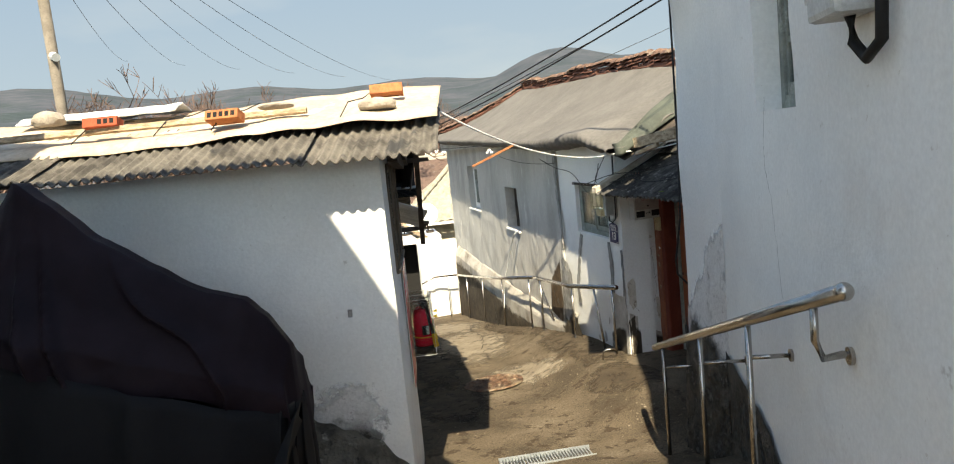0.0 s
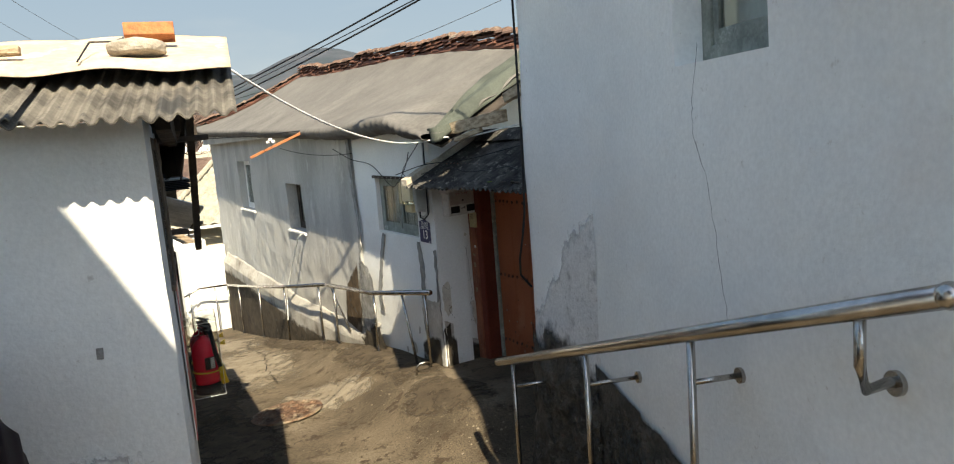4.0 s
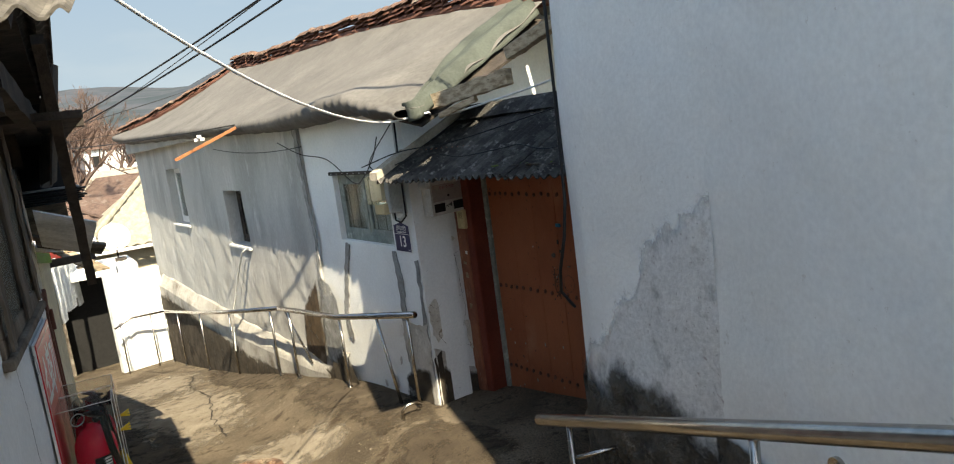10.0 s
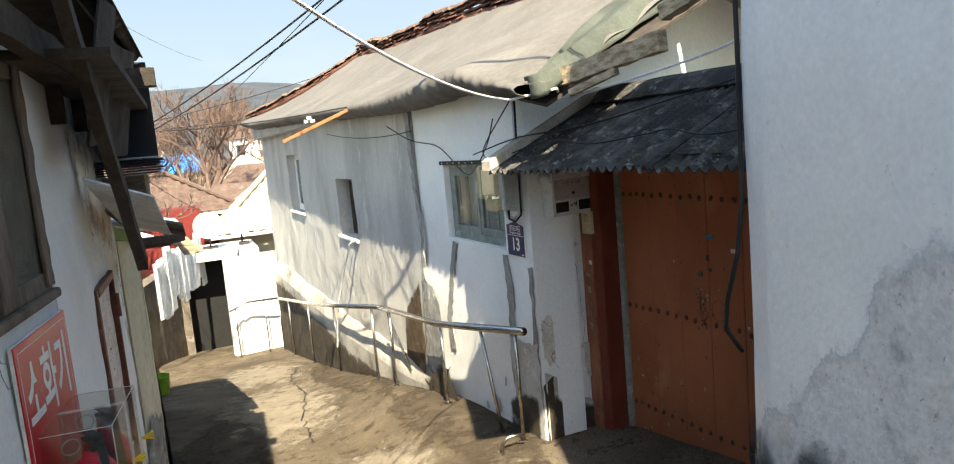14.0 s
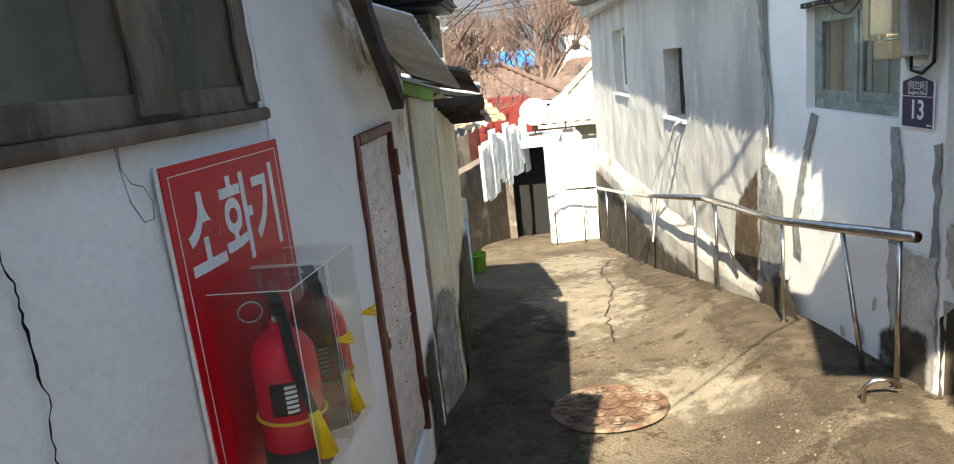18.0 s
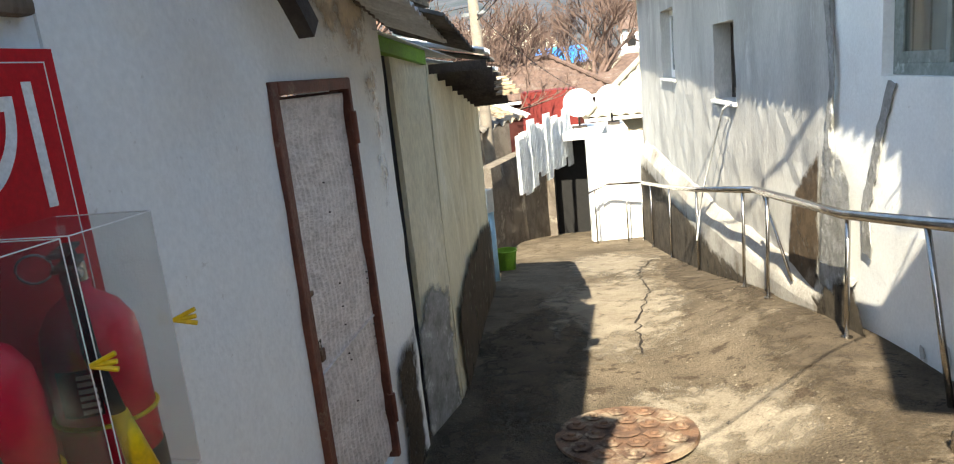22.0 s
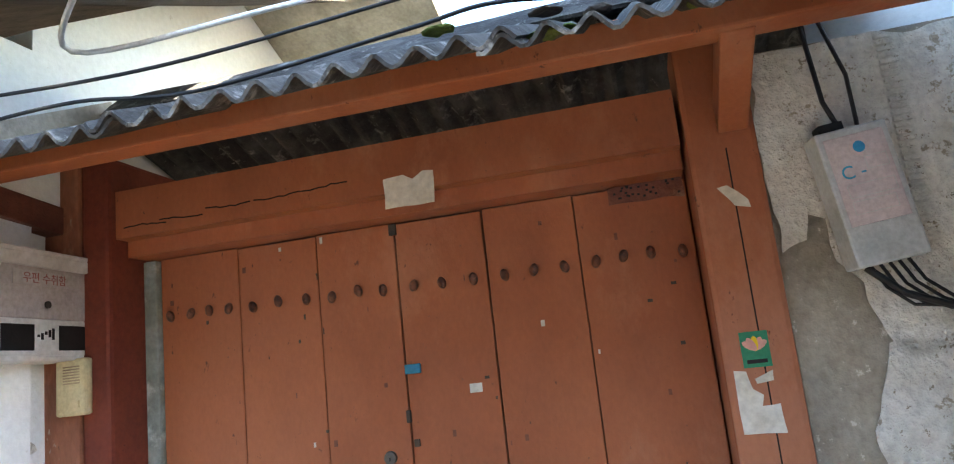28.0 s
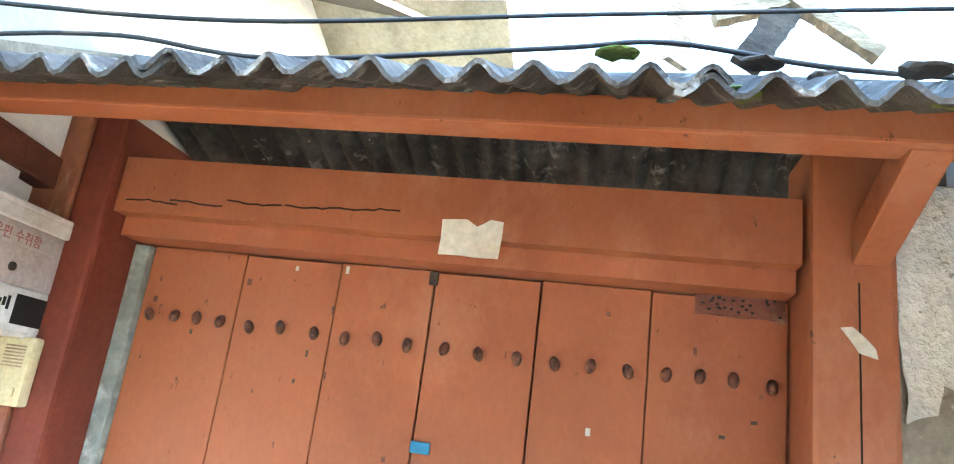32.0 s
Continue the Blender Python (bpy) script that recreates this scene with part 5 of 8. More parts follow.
def far_patch(name, limit, material, lift, seed):
    """The bulging end's plaster-bare part below a height limit(k), set proud of it, thinning out at its rim."""
    if material.name not in FADED:
        FADED[material.name] = faded(material, material.name + "_worn")
    bm = bmesh.new()
    lay = bm.verts.layers.float.new("fade")
    n, mz = 120, 120
    g = {}
    top = lambda i: lerp_table(limit, i / n * 0.62 * 10)
    def vtx(i, j):
        if (i, j) not in g:
            p = Vector(far_end(i / n * 0.62, j / mz * 0.62))
            q = Vector(far_end(i / n * 0.62 + 0.004, j / mz * 0.62))
            d = (q - p).normalized()
            nrm = Vector((-d.y, d.x, 0))
            rough = 0.02 * noise.noise(p * 14) + 0.03 * noise.noise(p * 5) if name == "rubble" else 0.004 * noise.noise(p * 20)
            fade = max(0.0, min(1.0, 0.45 + (top(i) - p.z + 0.06 * noise.noise(p * 7)) / 0.22))
            vt = bm.verts.new(p + nrm * (lift + abs(rough) * min(1, fade)))
            vt[lay] = fade
            g[i, j] = vt
        return g[i, j]
    for i in range(n):
        for j in range(mz):
            if far_end(i / n * 0.62, j / mz * 0.62)[2] < top(i) + 0.14:
                bm.faces.new((vtx(i, j), vtx(i + 1, j), vtx(i + 1, j + 1), vtx(i, j + 1)))
    part(name, bm, FADED[material.name], fe, smooth=True)


far_patch("cement", [(0, 1.84), (0.9, 1.78), (1.5, 1.67), (1.9, 1.6), (2.15, 1.45), (2.8, 1.4), (3.2, 1.31), (3.9, 1.23), (4.7, 1.04), (10, 0.9)], CEMENT, 0.006, 1)
far_patch("rubble", [(0, 1.03), (0.65, 1.04), (1.1, 1.08), (1.6, 1.11), (2, 1.14), (2.7, 1.13), (3.2, 1.085), (4.7, 1.04), (10, 0.95)], RUBBLE, 0.014, 2)
rb = stain("rubble", RM, [(0.98, 1.06), (0.77, 1.04), (0.4, 1.0), (0.03, 0.96), (-0.2, 0.84), (-0.4, 0.6), (-0.4, 0.0), (0.98, -0.1)], 0.016, RUBBLE, 0.02)
rb.parent = fe
rb.matrix_world = RM
at(part("roof_upper", sheet(lambda i, j: (-7.2 + 8.1 * i, -4.0 + 3.98 * j, 4.0), 20, 2, 0.1), SLATE, kind="structure"), RM)
# unseen slab added to shade the return wall and house corner by the gate
at(part("roof_upper_end", boxm((1.1, -2.0, 3.55), (2.1, 0.52, 3.65)), SLATE, kind="structure"), RM)
part("wall_upper_back", boxm((1.2, 3.9, -0.3), (1.4, 5.3, 4.0)), WHITE, kind="structure")
window_unit("window_4", RM, -0.57, -0.01, 2.44, 3.25, 0.11, TEAL, "teal-framed wooden window in the tall white wall", 1, 0.06, CURTAIN, None, 2.72)


def wall_crack(name, m, pts, w, v=0.008):
    bm = bmesh.new()
    prev = None
    n = 50
    for i in range(n + 1):
        t = i / n * (len(pts) - 1)
        k = min(int(t), len(pts) - 2)
        u = pts[k][0] + (pts[k + 1][0] - pts[k][0]) * (t - k) + 0.012 * noise.noise(Vector((i * 0.6, w * 90, 1)))
        z = pts[k][1] + (pts[k + 1][1] - pts[k][1]) * (t - k)
        ww = w * (0.35 + 1.1 * abs(noise.noise(Vector((i * 0.8, 1, w * 100)))))
        cur = (bm.verts.new((u - ww, v, z)), bm.verts.new((u + ww, v, z)))
        if prev:
            bm.faces.new((prev[0], prev[1], cur[1], cur[0]))
        prev = cur
    return at(tagged(part(name, bm, CRACK), "thin dark crack in the white plaster", "crack", kind="structure"), m)


wall_crack("crack_3", RM, [(-0.2, 2.5), (-0.15, 2.3), (-0.15, 2.2), (-0.24, 2.05), (-0.31, 1.75), (-0.34, 1.6)], 0.0022, 0.012)
wall_crack("crack_4", LM1, [(0.9, 1.64), (0.885, 1.58), (0.862, 1.5), (0.857, 1.42), (0.85, 1.3), (0.862, 1.19), (0.855, 1.09), (0.83, 0.85)], 0.0035)
wall_crack("crack_5", RET, [(0.46, 1.1), (0.35, 1.12), (0.2, 1.16), (0.05, 1.2)], 0.002)
wall_crack("crack_6", RET, [(0.3, 1.45), (0.26, 1.3), (0.15, 1.15), (0.12, 0.7), (0.2, 0.5)], 0.002)
wall_crack("crack_8", RET, [(0.47, 0.86), (0.4, 0.8), (0.28, 0.9), (0.16, 0.84), (0.06, 0.9)], 0.002, 0.015)
wall_crack("crack_9", RET, [(0.42, 0.6), (0.34, 0.5), (0.22, 0.5), (0.14, 0.44), (0.03, 0.46)], 0.0025, 0.016)
wall_crack("crack_7", HM, [(0.15, 1.2), (0.0, 1.18), (-0.19, 1.19)], 0.0015, 0.009)


def upper_rail():
    g = thing("stair_handrail", "stainless steel handrail sloping along the upper house wall", "handrail", RM)
    a, b = Vector((-1.29, 0.1, 1.9)), Vector((1.775, 0.36, 0.83))
    rail = part("rail", tube([a, a.lerp(b, 0.3), a.lerp(b, 0.6), b], 0.025, 20), STEEL, g, smooth=True)
    bm = bmesh.new()
    bmesh.ops.create_uvsphere(bm, u_segments=20, v_segments=12, radius=0.028, matrix=Matrix.Translation(a))
    part("end_ball", bm, STEEL, g, smooth=True)
    br = part("bracket", tube([a.lerp(b, 0.07) - Vector((0, 0, 0.02)), a.lerp(b, 0.07) - Vector((0, 0, 0.13)), a.lerp(b, 0.075) - Vector((0, 0.03, 0.19)), (-1.06, 0.03, 1.64), (-1.05, 0.0, 1.63)], 0.013, 12), STEEL, g, smooth=True)
    part("flange", tube([(-1.05, 0.012, 1.63), (-1.05, -0.001, 1.63)], 0.03, 18), STEEL, br)
    for t in (0.29, 0.56, 0.905):
        p = a.lerp(b, t)
        w = RM @ p
        gz = ground_z(w.x, w.y)
        post = part("post", tube([p - Vector((0, 0, 0.02)), (p.x, p.y, gz - 0.05)], 0.0135, 14), STEEL, g, smooth=True)
        zz = p.z - 0.16
        part("stub", tube([(p.x, p.y, zz), (p.x, 0.0, zz)], 0.0095, 10), STEEL, post, smooth=True)
        part("flange", tube([(p.x, 0.015, zz), (p.x, 0.0, zz)], 0.026, 16), STEEL, post)


upper_rail()


def lower_rail():
    g = thing("lane_handrail", "stainless steel handrail on posts beside the house wall", "handrail", HM)
    top = [(-0.22, 0.12, 0.815), (1.12, 0.17, 0.605), (2.58, 0.2, 0.485), (4.65, 0.2, 0.135), (6.2, 0.2, -0.1), (9.0, 0.2, -0.49)]
    part("rail", tube(top[:3], 0.0255, 20), STEEL, g, smooth=True)
    part("rail", tube(top[2:], 0.0255, 16), STEEL, g, smooth=True)
    def rz(u):
        for p, q in zip(top, top[1:]):
            if p[0] <= u <= q[0]:
                return p[2] + (q[2] - p[2]) * (u - p[0]) / (q[0] - p[0])
        return top[-1][2]
    for u in (-0.1, 1.1, 2.3, 2.88, 4.6, 6.25, 7.9, 8.95):
        rv = 0.12 + 0.08 * min(1, max(0, u / 2.5))
        w = HM @ Vector((u, rv, 0))
        post = part("post", tube([(u, rv, rz(u) - 0.02), (u, rv, ground_z(w.x, w.y) - 0.03)], 0.0125, 14), STEEL, g, smooth=True)
        part("collar", tube([(u, rv, ground_z(w.x, w.y) + 0.012), (u, rv, ground_z(w.x, w.y) - 0.02)], 0.03, 16), STEEL, post)
    part("brace", tube([(0.36, 0.15, rz(0.36) - 0.02), (0.12, 0.15, -0.02)], 0.0125, 14), STEEL, g, smooth=True)
    part("brace", tube([(2.56, 0.15, rz(2.56) - 0.02), (2.1, 0.1, -0.05)], 0.01, 12), STEEL, g, smooth=True)
    turn = [(9.0, 0.2, -0.49), (9.0, 0.75, -0.47), (8.9, 1.05, -0.57)]
    part("rail", tube(turn, 0.02, 14), STEEL, g, smooth=True)
    for v in (0.45, 0.95):
        w = HM @ Vector((8.97, v, 0))
        part("post", tube([(8.97, v, -0.5), (8.97, v, ground_z(w.x, w.y) - 0.03)], 0.0125, 12), STEEL, g, smooth=True)
    hook = thing("ground_hook", "small bent steel hoop set in the ground by the rail", "hoop", HM)
    w = HM @ Vector((-0.2, 0.22, 0))
    z = ground_z(w.x, w.y)
    part("hoop", tube([(-0.2, 0.32, z - 0.02), (-0.2, 0.32, z + 0.07), (-0.2, 0.28, z + 0.105), (-0.2, 0.2, z + 0.1), (-0.2, 0.16, z + 0.07)], 0.011, 10), STEEL, hook, smooth=True)


lower_rail()


# ---- things on the lower house ----
def number_plate():
    m = HM @ Matrix.Translation((-0.015, 0.006, 1.245))
    g = thing("house_number_plate", "navy and white enamel house number plate reading 13", "number plate", m)
    def penta(w, h, top, v, inset):
        bm = bmesh.new()
        pts = [(-w / 2 + inset, inset), (w / 2 - inset, inset), (w / 2 - inset, h - inset * 0.6), (0, top - inset), (-w / 2 + inset, h - inset * 0.6)]
        f = bm.faces.new([bm.verts.new((u, v, z)) for u, z in pts])
        r = bmesh.ops.extrude_face_region(bm, geom=[f])
        for x in r["geom"]:
            if isinstance(x, bmesh.types.BMVert):
                x.co.y += 0.004
        return bm
    part("back_plate", penta(0.235, 0.205, 0.235, 0.004, 0.0), WHITEP, g)
    face = part("face", penta(0.235, 0.205, 0.235, 0.0055, 0.006), NAVY, g)
    part("rule", boxm((-0.11, 0.0094, 0.137), (0.11, 0.0102, 0.14)), WHITEP, face)
    text_part("lettering", "성북로23바길", 0.045, WHITEP, wall_text(0, 0.0098, 0.182), face, 0.0004, 0.145)
    text_part("lettering", "Seongbuk-ro 23ba-gil", 0.022, WHITEP, wall_text(0, 0.0098, 0.154), face, 0.0003, 0.14)
    text_part("lettering", "13", 0.115, WHITEP, wall_text(0, 0.0098, 0.078), face, 0.0004, 0.085, 0.002)
    text_part("lettering", "02879", 0.014, WHITEP, wall_text(-0.088, 0.0098, 0.018), face, 0.0003)


number_plate()


def electric_meter():
    m = HM @ Matrix.Translation((-0.01, 0.0, 1.56))
    g = thing("electric_meter", "grey electric meter box with a yellowed clear cover", "electric meter", m)
    part("back_board", boxm((-0.12, 0.0, -0.02), (0.1, 0.02, 0.3), 0.006), GREYP, g)
    part("body", boxm((-0.11, 0.02, 0.0), (0.08, 0.13, 0.29), 0.014), GREYP, g)
    for k in range(9):
        part("rib", boxm((-0.116, 0.03 + k * 0.011, 0.02), (-0.109, 0.035 + k * 0.011, 0.27)), GREYP, g)
    part("dial", boxm((-0.05, 0.13, 0.1), (0.06, 0.16, 0.26), 0.006), WHITEP, g)
    part("cover", boxm((-0.07, 0.132, 0.075), (0.085, 0.215, 0.285), 0.014), AMBER, g, "yellowed clear plastic cover")
    part("terminal_cover", boxm((-0.08, 0.1, -0.005), (0.07, 0.17, 0.075), 0.016), CREAM, g)
    part("conduit", tube([(0.0, 0.06, 0.0), (-0.02, 0.06, -0.05), (-0.08, 0.05, -0.06), (-0.13, 0.04, -0.03), (-0.145, 0.03, 0.05), (-0.14, 0.03, 0.5), (-0.15, 0.03, 0.66)], 0.012, 10), GREYP, g, smooth=True)
    part("cable", tube([(-0.03, 0.06, 0.0), (-0.05, 0.07, -0.06), (-0.11, 0.06, -0.075), (-0.165, 0.045, -0.03), (-0.165, 0.04, 0.4), (-0.17, 0.035, 0.66)], 0.007, 8), CABLE, g, smooth=True)


electric_meter()


def mailbox():
    m = RET @ Matrix.Translation((0.24, 0.0, 1.5))
    g = thing("mailbox", "scuffed white metal wall mailbox with black windows", "mailbox", m)
    part("body", boxm((-0.17, 0.0, 0.0), (0.15, 0.115, 0.255), 0.006), IVORY, g)
    part("lid", add_box(boxm((-0.178, 0.0, 0.255), (0.158, 0.13, 0.268), 0.004), (-0.178, 0.115, 0.225), (0.158, 0.13, 0.256), 0.004), IVORY, g)
    part("lid_roll", tube([(0.158, 0.03, 0.235), (0.158, 0.12, 0.235)], 0.03, 14), IVORY, g, smooth=True)
    fr = part("front_panel", boxm((-0.155, 0.115, 0.1), (0.135, 0.119, 0.235), 0.003), plain("pinkish_enamel", (0.42, 0.38, 0.36), 0.45), g)
    slot = part("slot", boxm((-0.12, 0.119, 0.18), (0.1, 0.122, 0.215), 0.001), plain("pale_enamel", (0.45, 0.42, 0.4), 0.45), fr)
    text_part("lettering", "우편 수취함", 0.028, plain("faded_red_ink", (0.3, 0.08, 0.07), 0.6), wall_text(0.0, 0.1225, 0.196), slot, 0.0003, 0.14)
    part("lock", tube([(-0.01, 0.118, 0.135), (-0.01, 0.124, 0.135)], 0.009, 14), DKWOOD, fr)
    low = part("window_panel", boxm((-0.16, 0.115, 0.012), (0.14, 0.118, 0.098), 0.002), IVORY, g)
    for a, b in ((-0.15, -0.05), (0.03, 0.13)):
        part("window", boxm((a, 0.118, 0.024), (b, 0.1195, 0.086), 0.001), BLACKP, low)
    for k in range(5):
        part("bird_mark", boxm((-0.035 + k * 0.012, 0.118, 0.05 + 0.006 * (k % 3)), (-0.028 + k * 0.012, 0.1195, 0.078 - 0.004 * k)), BLACKP, low)


mailbox()


def intercom():
    m = GM @ Matrix.Translation((0.185, 0.03, 1.42))
    g = thing("door_intercom", "yellowed plastic door intercom on the gate post", "intercom", m)
    part("body", boxm((-0.045, 0.0, -0.06), (0.045, 0.03, 0.085), 0.008), CREAM, g)
    for k in range(7):
        part("grille_slot", boxm((-0.03, 0.03, 0.02 + k * 0.007), (0.02, 0.0312, 0.0235 + k * 0.007)), OLDWOOD, g)
    part("button", boxm((-0.03, 0.03, -0.04), (-0.012, 0.034, -0.022), 0.002), CREAM, g)


intercom()

# ---- shed on the other side of the lane ----
pierced("wall_shed_end", FM, 0.0, 4.2, 0.2, 2.42, 0.2, WHITE, amp=0.01, d=0.14, label="white limewashed end wall of the shed", seed=12)
pierced("wall_shed_window", LM1, 0.0, 1.485, -0.2, 2.44, 0.2, WHITE, [(0.04, 1.02, 1.665, 2.36)], amp=0.008, label="white limewashed shed wall along the lane", seed=13)
pierced("wall_shed_door", LM2, 0.0, 2.0, -0.6, 2.4, 0.2, WHITE, [(0.53, 1.17, -0.02, 1.49)], amp=0.01, label="white and ochre stained shed wall with a door", seed=14)
sm = thing("shed_wall_marks", "grey scuffs and damp stains at the foot of the shed walls", "stain", kind="structure")
def on_wall(m, name, pts, v, material, jag, seed, label=""):
    ob = blob(name, m, pts, v, material, 0.004, jag, seed=seed, step=0.03)
    ob.parent = sm
    ob.matrix_world = m
    return ob
def mark(m, name, pts, v, material, rim=0.12):
    ob = stain(name, m, pts, v, material, rim)
    ob.parent = sm
    ob.matrix_world = m
mark(FM, "stain", [(0.01, 1.0), (0.12, 1.16), (0.37, 1.24), (0.64, 1.1), (1.1, 1.2), (1.3, 0.9), (0.8, 0.3), (0.02, 0.2)], 0.011, CEMENT, 0.2)
mark(FM, "stain", [(0.01, 0.92), (0.3, 1.02), (0.5, 0.95), (0.9, 1.0), (1.2, 0.7), (0.8, 0.2), (0.02, 0.2)], 0.013, RUBBLE, 0.2)
on_wall(FM, "spot", [(0.26, 1.53), (0.285, 1.53), (0.285, 1.485), (0.26, 1.485)], 0.008, PATCH, 0.01, 5)
TANSTAIN = mat("tan_stained_plaster", (0.6, 0.5, 0.37), (0.7, 0.64, 0.54), 2.5, 0.9, bump=0.2)
mark(LM2, "stain", [(0.0, 2.4), (1.5, 2.4), (1.4, 1.75), (1.0, 1.6), (0.45, 1.45), (0.35, 0.9), (0.0, 0.7)], 0.013, TANSTAIN, 0.28)
mark(LM2, "stain", [(0.0, 0.45), (0.5, 0.4), (0.5, -0.5), (0.0, -0.5)], 0.013, DARKC, 0.12)
mark(LM1, "stain", [(-0.0, 1.66), (1.05, 1.66), (0.9, 1.58), (0.4, 1.57)], 0.011, PATCH, 0.15)


BANK = mat("mossy_broken_concrete", (0.13, 0.12, 0.1), (0.06, 0.055, 0.047), 7, 0.95, bump=1.0, fine=60, dist=0.02, c3=(0.3, 0.29, 0.26), third_scale=6, third_at=0.58, specks=[((0.03, 0.028, 0.024), 22.0, 0.6)])


def foot_bank(i, j):
    """Broken concrete heaped along the foot of the shed's end wall."""
    u = -0.03 + 1.5 * i
    top = lerp_table([(-0.03, 0.5), (0.25, 0.74), (0.64, 0.92), (1.5, 1.05)], u)
    r = 0.06 * noise.noise(Vector((u * 5, j * 3, 2))) + 0.03 * noise.noise(Vector((u * 14, j * 9, 6)))
    return (u, 0.0 + 0.42 * j + r * j, top - (0.22 * j + 0.5 * j ** 3) + r)


at(tagged(part("foot_bank", sheet(foot_bank, 60, 20), BANK, kind="structure"), "broken weathered concrete along the foot of the shed wall", "concrete bank"), FM)


SHEDWOOD = mat("weathered_brown_wood", (0.2, 0.16, 0.125), (0.115, 0.092, 0.072), 9, 0.9, bump=0.6, fine=60, stretch=(1, 1, 0.3), c3=(0.2, 0.17, 0.14), third_scale=7)


def shed_window():
    g = thing("window_5", "old wooden shed window behind a rusty insect screen", "window", LM1, kind="structure")
    for lo, hi in (((0.04, -0.1, 1.665), (1.02, 0.012, 1.72)), ((0.04, -0.1, 2.3), (1.02, 0.012, 2.36)), ((0.04, -0.1, 1.72), (0.1, 0.012, 2.3)), ((0.96, -0.1, 1.72), (1.02, 0.012, 2.3)), ((0.44, -0.1, 1.72), (0.5, 0.0, 2.3))):
        part("window_frame", boxm(lo, hi, 0.006), SHEDWOOD, g)
    part("pane", boxm((0.1, -0.085, 1.72), (0.96, -0.081, 2.3)), PANE, g).visible_shadow = False
    part("backing", boxm((0.04, -0.16, 1.665), (1.02, -0.15, 2.36)), mat("dull_green_glass", (0.3, 0.4, 0.34), (0.2, 0.27, 0.23), 5, 0.4, c3=(0.38, 0.42, 0.36), third_scale=4), g)
    part("insect_screen", sheet(lambda i, j: (0.06 + 0.94 * i, 0.008 + 0.012 * noise.noise(Vector((i * 4, j * 4, 1))), 1.69 + 0.66 * j), 24, 16), SCREEN, g)
    for u0, u1 in ((0.06, 0.12), (0.4, 0.52), (0.94, 1.0)):
        part("batten", sheet(lambda i, j: (u0 + (u1 - u0) * i + 0.01 * noise.noise(Vector((j * 7, u0 * 9, 2))), 0.024 + 0.006 * noise.noise(Vector((i * 3, j * 9, u0))), 1.68 + 0.67 * j), 4, 24, 0.008), SHEDWOOD, g)
    part("sill", boxm((0.02, -0.05, 1.635), (1.04, 0.03, 1.665), 0.01), SHEDWOOD, g)


shed_window()


def sign_board():
    g = thing("fire_extinguisher_sign", "tall red sign board with white Korean lettering on the shed wall", "sign", LM1)
    part("backing", boxm((-0.003, 0.008, 0.677), (0.503, 0.016, 1.588)), WHITEP, g)
    b = part("board", boxm((0.0, 0.012, 0.68), (0.5, 0.0195, 1.585)), SIGNRED, g)
    for lo, hi in (((0.02, 1.563), (0.48, 1.565)), ((0.02, 0.7), (0.48, 0.702)), ((0.02, 0.702), (0.022, 1.563)), ((0.478, 0.702), (0.48, 1.563))):
        part("border", boxm((lo[0], 0.0195, lo[1]), (hi[0], 0.0203, hi[1])), WHITEP, b)
    text_part("lettering", "소화기", 0.21, WHITEP, wall_text(0.25, 0.0202, 1.42), b, 0.0004, 0.4, 0.004)
    for k in range(3):
        part("small_print", boxm((0.03, 0.0195, 0.74 - k * 0.012), (0.2, 0.0201, 0.746 - k * 0.012)), WHITEP, b)


sign_board()


